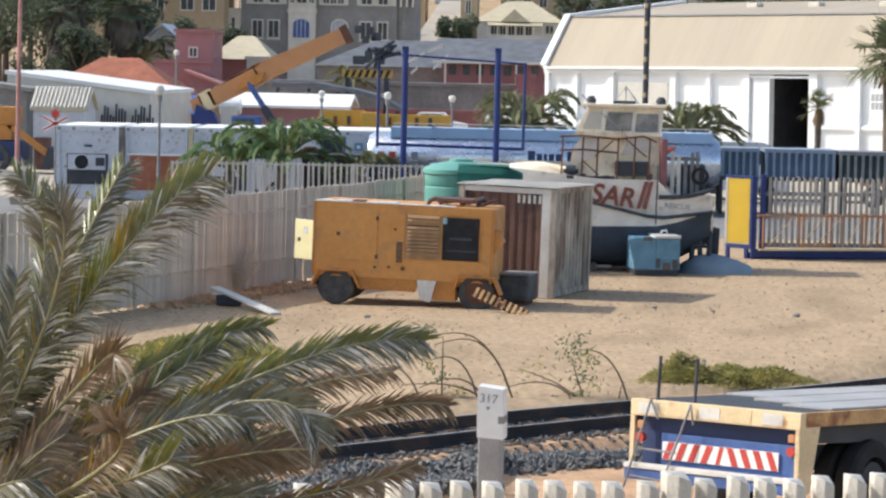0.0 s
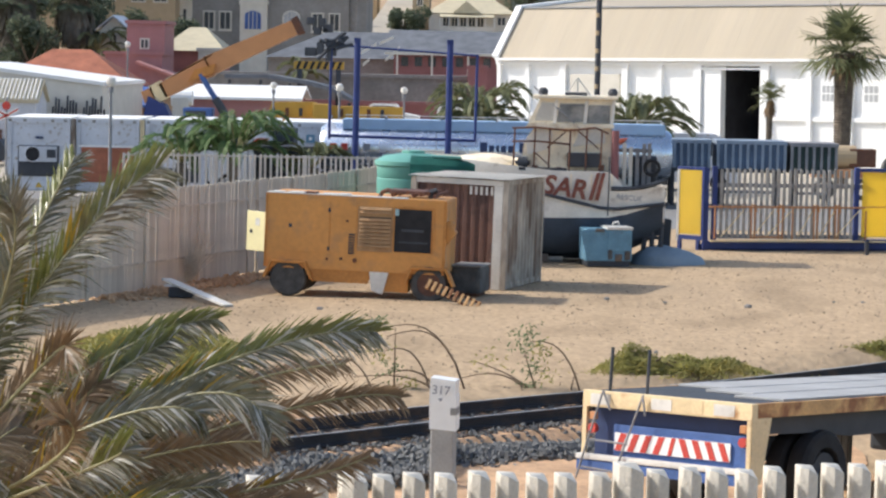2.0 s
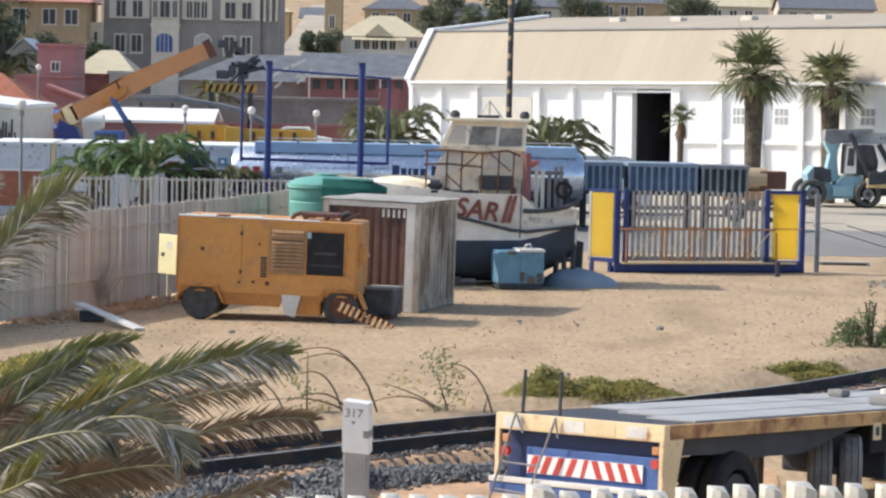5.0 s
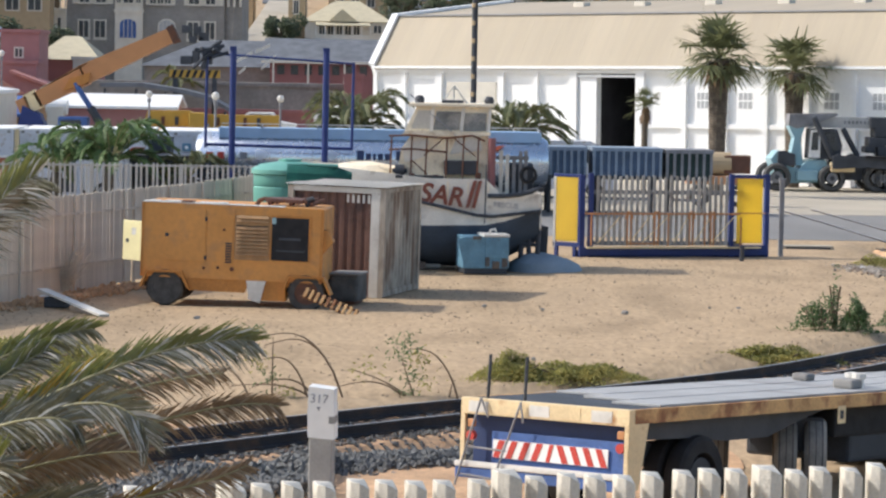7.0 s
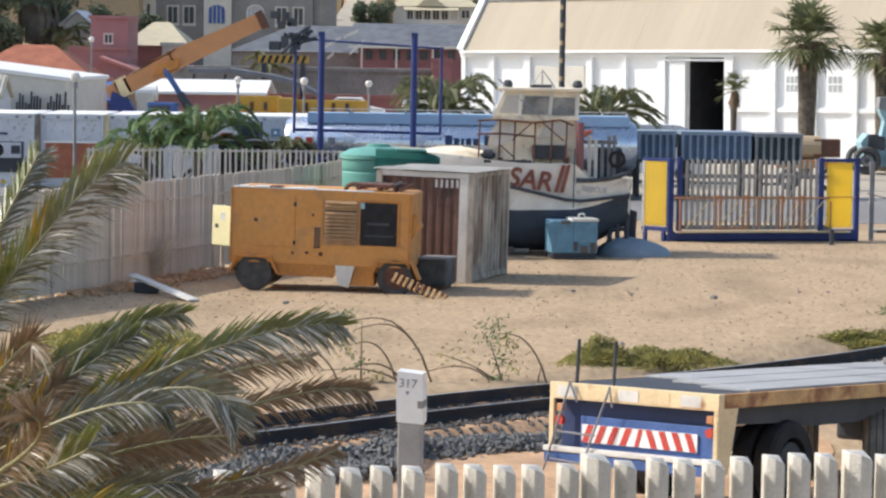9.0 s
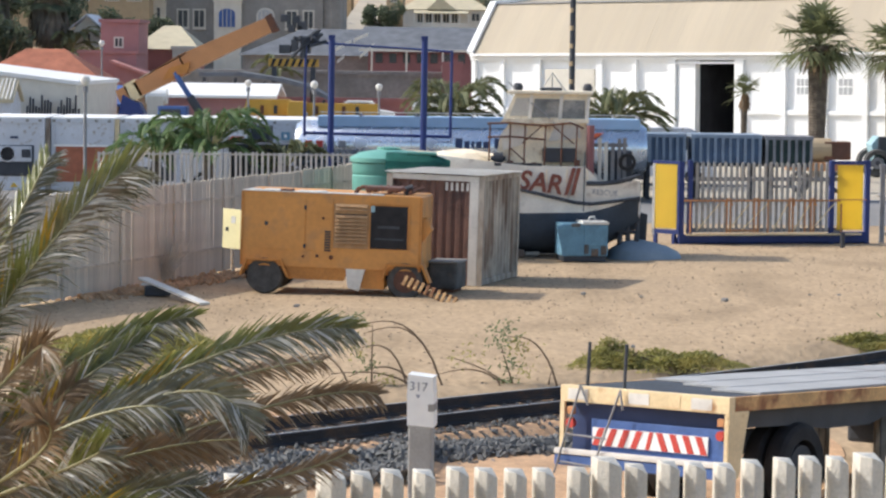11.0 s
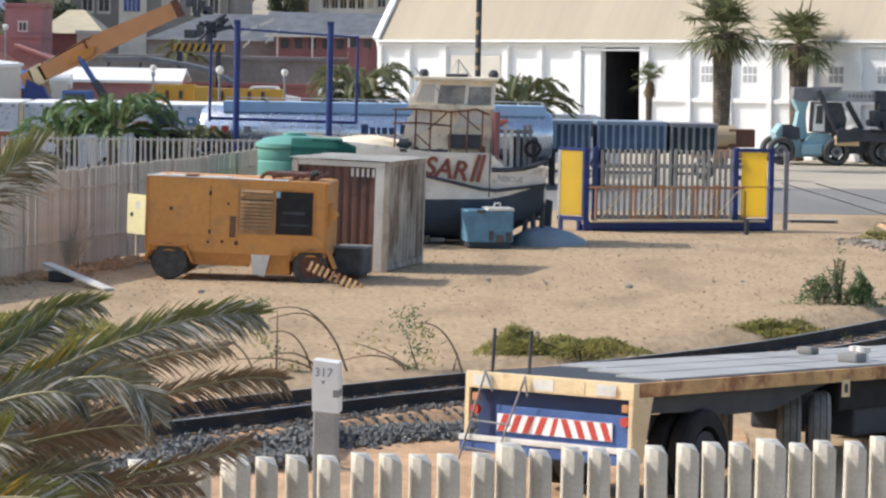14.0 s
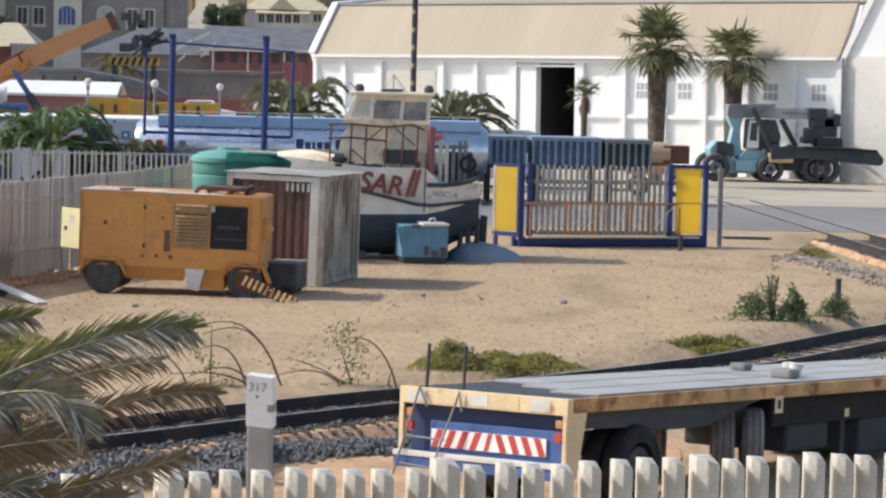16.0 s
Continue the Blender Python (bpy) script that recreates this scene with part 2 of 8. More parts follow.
def rod(bm, p, q, r, r2=None, n=10):
    """A capped round bar from p to q."""
    p, q = Vector(p), Vector(q)
    r2 = r if r2 is None else r2
    d = (q - p).normalized()
    u = d.orthogonal().normalized()
    v = d.cross(u)
    rings = []
    for c, rad in ((p, r), (q, r2)):
        rings.append([bm.verts.new(c + (u * math.cos(2 * math.pi * i / n) + v * math.sin(2 * math.pi * i / n)) * rad) for i in range(n)])
    for i in range(n):
        bm.faces.new((rings[0][i], rings[0][(i + 1) % n], rings[1][(i + 1) % n], rings[1][i]))
    bm.faces.new(rings[0][::-1])
    bm.faces.new(rings[1])
    return bm


def tube(bm, pts, r, n=6, r_end=None):
    """A round bar that follows points."""
    pts = [Vector(p) for p in pts]
    r_end = r if r_end is None else r_end
    prev, u = None, None
    for k, c in enumerate(pts):
        d = (pts[min(k + 1, len(pts) - 1)] - pts[max(k - 1, 0)]).normalized()
        u = d.orthogonal().normalized() if u is None else (u - d * u.dot(d)).normalized()
        v = d.cross(u)
        rad = r + (r_end - r) * k / max(len(pts) - 1, 1)
        ring = [bm.verts.new(c + (u * math.cos(2 * math.pi * i / n) + v * math.sin(2 * math.pi * i / n)) * rad) for i in range(n)]
        if prev:
            for i in range(n):
                bm.faces.new((prev[i], prev[(i + 1) % n], ring[(i + 1) % n], ring[i]))
        else:
            bm.faces.new(ring[::-1])
        prev = ring
    bm.faces.new(prev)
    return bm


def slab(bm, poly, axis, a, b):
    """A flat polygon, given in the two other axes in their order, carried along axis from a to b."""
    def at(p, k):
        c = list(p)
        c.insert("xyz".index(axis), k)
        return c
    r0 = [bm.verts.new(at(p, a)) for p in poly]
    r1 = [bm.verts.new(at(p, b)) for p in poly]
    n = len(poly)
    for i in range(n):
        bm.faces.new((r0[i], r0[(i + 1) % n], r1[(i + 1) % n], r1[i]))
    bm.faces.new(r0[::-1])
    bm.faces.new(r1)
    return bm


def turned(bm, prof, n=20, centre=(0, 0, 0)):
    """A turned form about z from (radius, height) pairs."""
    prev = None
    for rad, z in prof:
        ring = [bm.verts.new((centre[0] + rad * math.cos(2 * math.pi * i / n), centre[1] + rad * math.sin(2 * math.pi * i / n), centre[2] + z)) for i in range(n)]
        if prev:
            for i in range(n):
                bm.faces.new((prev[i], prev[(i + 1) % n], ring[(i + 1) % n], ring[i]))
        else:
            bm.faces.new(ring[::-1])
        prev = ring
    bm.faces.new(prev)
    return bm


def wheel_mesh(bm, c, r, w, axis='y', n=24):
    """A tyre with rounded shoulders about a horizontal axle."""
    prof = [(0.62 * r, -w / 2), (0.9 * r, -w / 2), (0.985 * r, -0.36 * w), (r, -0.2 * w), (r, 0.2 * w), (0.985 * r, 0.36 * w), (0.9 * r, w / 2), (0.62 * r, w / 2)]
    prev = first = None
    for rad, s in prof:
        ring = []
        for i in range(n):
            a = 2 * math.pi * i / n
            p = (rad * math.cos(a), s, rad * math.sin(a)) if axis == 'y' else (s, rad * math.cos(a), rad * math.sin(a))
            ring.append(bm.verts.new(Vector(c) + Vector(p)))
        if prev:
            for i in range(n):
                bm.faces.new((prev[i], prev[(i + 1) % n], ring[(i + 1) % n], ring[i]))
        first, prev = first or ring, ring
    for i in range(n):
        bm.faces.new((prev[i], prev[(i + 1) % n], first[(i + 1) % n], first[i]))
    return bm


def mesh_of(name, bm, material, smooth=False):
    bmesh.ops.recalc_face_normals(bm, faces=bm.faces)
    me = bpy.data.meshes.new(name)
    bm.to_mesh(me)
    bm.free()
    me.materials.append(material)
    if smooth:
        me.shade_smooth()
        me.set_sharp_from_angle(angle=radians(38))
    return me


def part(name, bm, material, parent, label="", smooth=False, kind=""):
    ob = new(name, mesh_of(name, bm, material, smooth))
    ob.parent = parent
    return tagged(ob, label, kind=kind)


def piece(name, me, parent, m):
    ob = new(name, me)
    ob.parent = parent
    ob.matrix_basis = m
    return ob


def thing(name, m, label, category, group="", kind=""):
    ob = new(name)
    ob.empty_display_size = 0.2
    ob.matrix_basis = m
    return tagged(ob, label, category, group, kind)


def solid(name, bm, material, label, category="", m=None, kind="", group="", smooth=False):
    ob = new(name, mesh_of(name, bm, material, smooth))
    if m is not None:
        ob.matrix_basis = m
    return tagged(ob, label, category, group, kind)


def nb():
    return bmesh.new()


def lettering(name, body, size, material, parent, m, label="", stretch=1.0, slant=0.0, bold=0.0):
    """Raised lettering as a mesh, lying in the local xy plane of m."""
    cu = bpy.data.curves.new(name, 'FONT')
    cu.body = body
    cu.size = size
    cu.extrude = 0.004
    cu.shear = slant
    cu.offset = bold
    cu.align_x = 'CENTER'
    cu.align_y = 'CENTER'
    tmp = bpy.data.objects.new(name, cu)
    scene.collection.objects.link(tmp)
    me = bpy.data.meshes.new_from_object(tmp.evaluated_get(bpy.context.evaluated_depsgraph_get()))
    bpy.data.objects.remove(tmp)
    bpy.data.curves.remove(cu)
    me.materials.clear()
    me.materials.append(material)
    ob = new(name, me)
    ob.parent = parent
    ob.matrix_basis = m @ Matrix.Diagonal((stretch, 1, 1, 1))
    return tagged(ob, label)


DENSE = []


def track_z(y):
    return float(np.interp(y, (40, 47, 55, 80, 88), (-0.27, -0.22, -0.18, -0.14, -0.13)))


def ground_z(x, y):
    ys = (-60, 15, 30, 34, 41, 47, 52, 165, 250, 330, 450, 900)
    zs = (1.6, 1.6, -0.25, -0.42, -0.42, -0.12, 0.0, 0.0, 3.0, 9.0, 30.0, 90.0)
    z = float(np.interp(y, ys, zs))
    near = min((math.hypot(x - p.x, y - p.y) for p in DENSE), default=9.0) if 28 < y < 88 and -16 < x < 22 else 9.0
    if near < 2.0:
        z = min(z, z + (track_z(y) - 0.34 - z) * min(1.0, (2.0 - near) / 0.6))
    elif 40 < y < 88:
        z += 0.05 * noise.noise((x * 0.25, y * 0.12, 1.7)) + 0.02 * noise.noise((x * 1.1, y * 0.5, 4.1))
    return z


# ---- ground, roads and track ----
TRACK = [Vector(p) for p in ((-12, 30.4), (-8, 34.7), (-5.5, 37.3), (-2.87, 39.9), (-0.9, 41.85), (1.5, 44.0), (4.2, 46.1), (7.3, 49.2), (9.4, 51.9),
                             (11.6, 55.1), (14.1, 58.7), (16.4, 63.6), (17.8, 69.0), (18.1, 75.5), (17.9, 82.0), (17.6, 90.0), (17.4, 100.0), (17.1, 110.0))]


def along(pts, step):
    """Points and sideways directions at even steps of a smooth line."""
    dense = []
    for i in range(len(pts) - 1):
        p0, p1, p2, p3 = pts[max(i - 1, 0)], pts[i], pts[i + 1], pts[min(i + 2, len(pts) - 1)]
        for k in range(12):
            t = k / 12
            dense.append(0.5 * ((2 * p1) + (p2 - p0) * t + (2 * p0 - 5 * p1 + 4 * p2 - p3) * t * t + (3 * p1 - p0 - 3 * p2 + p3) * t ** 3))
    out, run, last = [], 0.0, dense[0]
    for a, b in zip(dense, dense[1:]):
        seg = (b - a).length
        while run <= seg:
            d = (b - a).normalized()
            out.append((a + d * run, Vector((-d.y, d.x)), d))
            run += step
        run -= seg
    return out


DENSE += [c for c, s, d in along(TRACK, 0.5)]


def build_ground():
    ys = list(np.arange(-60, 28, 4.0)) + list(np.arange(28, 90, 0.7)) + list(np.arange(90, 180, 6.0)) + list(np.arange(180, 905, 25.0))
    xs = list(np.arange(-420, -30, 30.0)) + list(np.arange(-30, 34, 0.8)) + list(np.arange(40, 430, 30.0))
    verts = [(x, y, ground_z(x, y)) for y in ys for x in xs]
    n = len(xs)
    faces = [(j * n + i, j * n + i + 1, (j + 1) * n + i + 1, (j + 1) * n + i) for j in range(len(ys) - 1) for i in range(n - 1)]
    me = bpy.data.meshes.new("ground")
    me.from_pydata(verts, [], faces)
    me.materials.append(SAND)
    me.shade_smooth()
    tagged(new("ground", me), "pale dry sand and dust of the yard", "ground", kind="structure")


build_ground()


def earth_patch():
    xs, ys = np.linspace(-4.5, 5.5, 34), np.linspace(29.0, 43.2, 44)
    bm = nb()
    rows = []
    for y in ys:
        edge = 0.25 * noise.noise((y * 0.9, 2.0, 0.3))
        rows.append([bm.verts.new((x + edge, y, ground_z(x + edge, y) + 0.02 + 0.03 * noise.noise((x * 1.3, y * 1.3, 9.0)))) for x in xs])
    for a, b in zip(rows, rows[1:]):
        for i in range(len(xs) - 1):
            bm.faces.new((a[i], a[i + 1], b[i + 1], b[i]))
    solid("earth_patch", bm, EARTH, "bare orange earth beside the track", "bare earth", kind="structure", smooth=True)


earth_patch()
solid("road", slab(nb(), [(-90, 89.5), (90, 89.5), (90, 106), (-90, 106)], 'z', -0.2, 0.015), ROADBED, "grey asphalt road with dusty edges", "road", kind="structure")
solid("pavement", slab(nb(), [(-90, 106.03), (90, 106.03), (90, 165), (-90, 165)], 'z', -0.2, 0.02), CONCRETE, "pale dusty concrete apron before the warehouse", "apron", kind="structure")

def build_track():
    line = along(TRACK, 0.6)
    for side in (-0.70, 0.70):
        bm, hm = nb(), nb()
        prev = hprev = None
        for c, s, d in line:
            z = track_z(c.y)
            def at(o, h):
                return (c.x + s.x * (side + o), c.y + s.y * (side + o), z + h)
            ring = [bm.verts.new(at(o, h)) for o, h in ((-0.08, 0), (-0.08, 0.03), (-0.02, 0.05), (-0.02, 0.13), (-0.035, 0.14), (-0.035, 0.185), (0.035, 0.185), (0.035, 0.14), (0.02, 0.13), (0.02, 0.05), (0.08, 0.03), (0.08, 0))]
            hring = [hm.verts.new(at(o, h)) for o, h in ((-0.026, 0.1855), (-0.026, 0.191), (0.026, 0.191), (0.026, 0.1855))]
            if prev:
                for a, b in ((ring, prev), (hring, hprev)):
                    m = bm if a is ring else hm
                    for i in range(len(a)):
                        m.faces.new((b[i], b[(i + 1) % len(a)], a[(i + 1) % len(a)], a[i]))
            prev, hprev = ring, hring
        rail = solid("railway_rail", bm, RAIL, "dark rusty steel rail of the curving track", "rail", kind="structure")
        part("rail_head", hm, RAIL_HEAD, rail, "worn bright running surface")
    bed = nb()
    prev = None
    for c, s, d in line:
        if c.y > 88:
            break
        z = track_z(c.y)
        ring = [bed.verts.new((c.x + s.x * o, c.y + s.y * o, z + h)) for o, h in ((-2.1, -0.5), (-1.25, -0.03), (1.25, -0.03), (1.9, -0.4))]
        if prev:
            for i in range(3):
                bed.faces.new((prev[i], prev[i + 1], ring[i + 1], ring[i]))
        prev = ring
    solid("track_bed", bed, EARTH, "reddish earth bed under the rails", "track bed", kind="structure")
    holder = thing("sleepers", pose(0, 0, 0), "dark weathered sleepers set under the rails", "sleepers", kind="structure")
    me = mesh_of("sleeper", box(nb(), -0.11, 0.11, -1.1, 1.1, -0.12, -0.005), SLEEPER)
    for c, s, d in line:
        if c.y < 88:
            piece("sleeper", me, holder, pose(c.x, c.y, track_z(c.y), 0, 0, math.degrees(math.atan2(d.y, d.x))))


build_track()


# ---- palisade fences ----
def fence(name, a, b, height, pitch, width, material, label, rails=(0.55, 0.82), tip=0.1, postgap=2.75, group=""):
    a, b = Vector(a), Vector(b)
    d = b - a
    n = int(d.length / pitch)
    rz = math.degrees(math.atan2(d.y, d.x))
    f = thing(name, pose(a.x, a.y, 0, 0, 0, rz), label, "fence", group)
    bm = nb()
    w = width / 2
    slab(bm, [(-w, 0.04), (w, 0.04), (w, height - tip), (0, height), (-w, height - tip)], 'y', -0.006, 0.006)
    me = mesh_of("pale", bm, material)
    for i in range(n):
        x = i * pitch
        g = ground_z(a.x + d.x * x / d.length, a.y + d.y * x / d.length)
        piece("pale", me, f, pose(x, 0, g + random.uniform(-0.02, 0.02), 0, random.uniform(-0.7, 0.7), 0))
    for r in rails:
        part("rail", box(nb(), 0, d.length, -0.045, -0.01, r * height - 0.025, r * height + 0.025), material, f)
    k = 0
    while k * postgap < d.length:
        part("post", box(nb(), k * postgap - 0.04, k * postgap + 0.04, -0.06, -0.012, -0.1, height - 0.02), material, f)
        k += 1
    return f


fence("palisade_fence", (-13.6, 46.0), (-5.9, 67.2), 2.35, 0.125, 0.121, FENCE_GREY, "weathered grey-brown steel palisade fence, close set", rails=(0.28, 0.80), tip=0.05)
fence("palisade_fence", (-5.9, 67.2), (-2.9, 79.0), 2.35, 0.125, 0.121, FENCE_GREY, "weathered grey-brown steel palisade fence behind the compressor", rails=(0.28, 0.80), tip=0.05)
fence("palisade_fence", (-11.2, 81.5), (-2.9, 83.0), 2.45, 0.165, 0.065, FENCE_LIGHT, "pale galvanised palisade fence with open gaps", rails=(0.3, 0.97), tip=0.02)


# ---- picket fence of cast concrete in front ----
def picket_fence():
    a, d = Vector((-2.897, 12.093)), Vector((0.958, 0.287))
    f = thing("concrete_picket_fence", pose(a.x + 0.028, a.y + 0.008, 1.577, 0, 0, math.degrees(math.atan2(d.y, d.x))), "pale cast-concrete picket fence with slanting tops", "fence")

    def mesh(k, h):
        plan = [(-0.045, 0.085), (-0.045, 0.022), (-0.012, -0.016), (0.026, -0.016), (0.044, 0.008), (0.044, 0.085)]
        tops = (0.0, -0.006, -0.012, -0.036, -0.046, -0.008)
        bm = nb()
        lo = [bm.verts.new((x * k, y * k, -0.3)) for x, y in plan]
        hi = [bm.verts.new((x * k, y * k, h + z)) for (x, y), z in zip(plan, tops)]
        for a in range(6):
            bm.faces.new((lo[a], lo[(a + 1) % 6], hi[(a + 1) % 6], hi[a]))
        bm.faces.new(hi)
        bmesh.ops.triangulate(bm, faces=bm.faces[-1:])
        bmesh.ops.bevel(bm, geom=[e for e in bm.edges if e.calc_length() < 0.2 or e.verts[0].co.z * e.verts[1].co.z < 0], offset=0.004, segments=1, affect='EDGES')
        return mesh_of("picket", bm, PICKET)
    slim, stout = mesh(1.06, 1.84), mesh(1.4, 1.865)
    pitch = 0.1553
    for i in range(int(7.9 / pitch)):
        thick = (i - 24) % 9 == 0
        piece("picket", stout if thick else slim, f, pose(i * pitch, -0.02 if thick else 0, random.uniform(-0.012, 0.012), 0, random.uniform(-0.5, 0.5), random.uniform(-2, 2)))
    for z in (0.3, 1.32):
        part("rail", box(nb(), -0.1, 7.8, 0.088, 0.15, z, z + 0.1, 0.008), PICKET, f)


picket_fence()


# ---- compressor on wheels ----
def compressor():
    g = thing("towed_compressor", pose(-3.17, 61.0, 0.02, 0, 1.3, -6), "orange wheeled compressor housing with louvres and open hatch", "compressor")
    L, z0, z1, D = 2.06, 0.60, 2.28, 1.9
    bm = nb()
    slab(bm, [(-L, z0), (L, z0), (L, z1 - 0.03), (L - 0.05, z1), (-L + 0.05, z1), (-L, z1 - 0.03)], 'y', 0.0, D)
    part("housing", bm, ORANGE, g)
    part("roof_lip", box(nb(), -L + 0.02, L - 0.9, -0.015, 0.3, z1 - 0.002, z1 + 0.018), WHITE_DIRTY, g, "chalky white roof edge")
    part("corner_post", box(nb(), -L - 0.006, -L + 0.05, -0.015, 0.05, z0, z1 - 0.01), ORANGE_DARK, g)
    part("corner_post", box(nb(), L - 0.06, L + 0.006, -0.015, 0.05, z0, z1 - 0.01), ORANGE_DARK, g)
    # door sheet with seams, lock and hinges
    part("side_door", box(nb(), -1.55, -0.60, -0.014, 0.01, 0.98, 2.15, 0.006), ORANGE, g)
    part("door_lock", box(nb(), -1.52, -1.44, -0.03, 0.0, 1.52, 1.60, 0.008), DARK, g)
    for z in (1.03, 1.9):
        part("hinge", box(nb(), -0.62, -0.57, -0.03, 0.0, z, z + 0.09), DARK, g)
    part("side_panel", box(nb(), -0.56, 0.04, -0.012, 0.01, 0.98, 2.17, 0.006), ORANGE, g)
    # louvre panel
    part("louvre_frame", box(nb(), 0.06, 0.86, -0.02, 0.01, 1.06, 2.06), LOUVRE, g)
    for i in range(11):
        if i == 8:
            continue
        bm = nb()
        slab(bm, [(-0.075, 1.17 + i * 0.083), (-0.03, 1.235 + i * 0.083), (-0.022, 1.235 + i * 0.083), (-0.067, 1.165 + i * 0.083)], 'x', 0.10, 0.82)
        part("slat", bm, LOUVRE, g)
    # the slot's inner shade is a black strip laid on the frame
    part("slot", box(nb(), 0.10, 0.82, -0.03, -0.012, 1.77, 1.84), BLACK, g, "black strip for the shade in an open slot")
    for i in range(8):
        part("small_louvre", box(nb(), -0.14, 0.0, -0.03, 0.0, 0.98 + i * 0.06, 1.015 + i * 0.06), DARK, g)
    # open hatch, its inner shade a solid black block, with the radiator bars
    part("hatch_opening", box(nb(), 0.90, 1.74, -0.016, 0.3, 1.08, 2.06), BLACK, g, "black block for the shade inside an open hatch")
    part("hatch_frame", box(nb(), 0.88, 1.76, -0.024, -0.014, 2.05, 2.1), ORANGE_DARK, g)
    part("hatch_frame", box(nb(), 1.74, 1.78, -0.024, -0.014, 1.06, 2.1), ORANGE_DARK, g)
    part("radiator_bar", box(nb(), 1.06, 1.56, -0.03, -0.017, 1.54, 1.60), DARK, g)
    part("radiator_bar", box(nb(), 1.0, 1.66, -0.028, -0.017, 1.28, 1.32), DARK, g)
    part("gauge_plate", box(nb(), 0.90, 0.99, -0.03, -0.017, 1.9, 2.04), CYAN, g, "small pale plate")
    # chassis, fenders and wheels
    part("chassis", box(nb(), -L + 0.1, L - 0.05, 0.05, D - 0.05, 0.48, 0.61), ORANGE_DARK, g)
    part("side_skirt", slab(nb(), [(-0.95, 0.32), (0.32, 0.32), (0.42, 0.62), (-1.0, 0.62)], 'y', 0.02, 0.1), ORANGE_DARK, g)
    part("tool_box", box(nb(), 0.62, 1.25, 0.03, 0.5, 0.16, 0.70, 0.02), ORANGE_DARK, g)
    part("mud_flap", slab(nb(), [(0.36, 0.6), (0.80, 0.6), (0.68, 0.1), (0.42, 0.18)], 'y', -0.02, 0.0), WHITE_DIRTY, g, "pale hanging flap")
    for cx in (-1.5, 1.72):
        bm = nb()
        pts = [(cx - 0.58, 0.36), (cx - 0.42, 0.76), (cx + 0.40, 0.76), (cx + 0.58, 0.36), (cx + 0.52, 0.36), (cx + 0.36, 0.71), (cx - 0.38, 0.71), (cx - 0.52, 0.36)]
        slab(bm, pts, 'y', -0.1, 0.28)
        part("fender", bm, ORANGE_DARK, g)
        # shade under the fender, set in as a flat black sheet
        part("wheel_arch", slab(nb(), [(cx - 0.5, 0.36), (cx - 0.37, 0.70), (cx + 0.35, 0.70), (cx + 0.5, 0.36)], 'y', 0.2, 0.27), BLACK, g, "black sheet for the shade in the wheel arch")
        for y in (0.12, D - 0.15):
            w = part("wheel", wheel_mesh(nb(), (cx, y, 0.38), 0.43, 0.26), TYRE, g, smooth=True)
            part("rim", rod(nb(), (cx, y - 0.11, 0.36), (cx, y + 0.11, 0.36), 0.29, n=18), RUST if cx > 0 else TYRE, w)
    # end door swung out, drawbar ramp, exhausts and scrap on the roof
    d = part("open_end_door", box(nb(), -0.64, 0.0, -0.02, 0.02, 1.28, 2.18, 0.01), CREAM, g, "pale yellow door swung open")
    d.matrix_basis = pose(-L, 0.1, -0.36, 0, 0, -38)
    part("sticker", box(nb(), -0.34, -0.2, -0.026, -0.02, 1.86, 2.02), PAINT_LINE, d)
    part("latch", box(nb(), -0.52, -0.44, -0.035, -0.02, 1.68, 1.76), DARK, d)
    for z in (-0.09, 0.09):
        lad = part("ladder_rail", box(nb(), 0, 1.35, -0.02, 0.02, z - 0.02, z + 0.02), RUST, g)
        lad.matrix_basis = pose(1.72, -0.55, 0.46, -30, 20, -8)
    for i in range(10):
        o = part("rung", box(nb(), 0.05 + i * 0.135, 0.115 + i * 0.135, -0.05, 0.02, -0.12, 0.12, 0.01), TRAILER_EDGE, g)
        o.matrix_basis = pose(1.72, -0.55, 0.46, -30, 20, -8)
    for x, z, r in ((-0.62, 0.84, 0.03), (-0.3, 0.86, 0.035), (0.02, 0.84, 0.05), (-0.18, 1.72, 0.03)):
        part("bolt_head", rod(nb(), (x, -0.03, z), (x, 0.0, z), r, n=10), RUST, g)
    for k in range(5):
        part("roof_flake", box(nb(), -1.95 + k * 0.38, -1.7 + k * 0.38 + 0.1 * (k % 2), 0.05, 0.5, z1 + 0.002, z1 + 0.03 + 0.01 * (k % 3)), RUST if k % 3 == 2 else WHITE_DIRTY, g)
    part("tow_bracket", slab(nb(), [(L, 1.25), (L + 0.22, 1.55), (L + 0.06, 1.8), (L, 1.8)], 'y', 0.1, 0.5), ORANGE, g)
    part("headlamp", turned(nb(), [(0.1, 0), (0.1, 0.12), (0.05, 0.2)], 12, (L + 0.08, 0.2, 1.62)), ORANGE, g)
    for k in range(7):
        part("hose", rod(nb(), (0.75 + 0.16 * k, 0.5, z1 + 0.06 + 0.03 * (k % 3)), (0.95 + 0.16 * k, 1.2, z1 + 0.14), 0.05, n=8), RUST, g, "rusty length of hose")
    part("lid_plate", box(nb(), 0.66, 1.5, 0.5, 1.2, z1 + 0.08, z1 + 0.17, 0.02), RUST_RED, g, "red-brown plate")
    part("exhaust", tube(nb(), [(0.45, 0.6, z1), (0.5, 0.6, z1 + 0.1), (0.62, 0.6, z1 + 0.15), (0.8, 0.6, z1 + 0.13)], 0.05, 8), RUST, g)
    part("exhaust", tube(nb(), [(1.6, 0.6, z1), (1.62, 0.6, z1 + 0.16), (1.75, 0.6, z1 + 0.2)], 0.06, 8), DARK, g)


compressor()


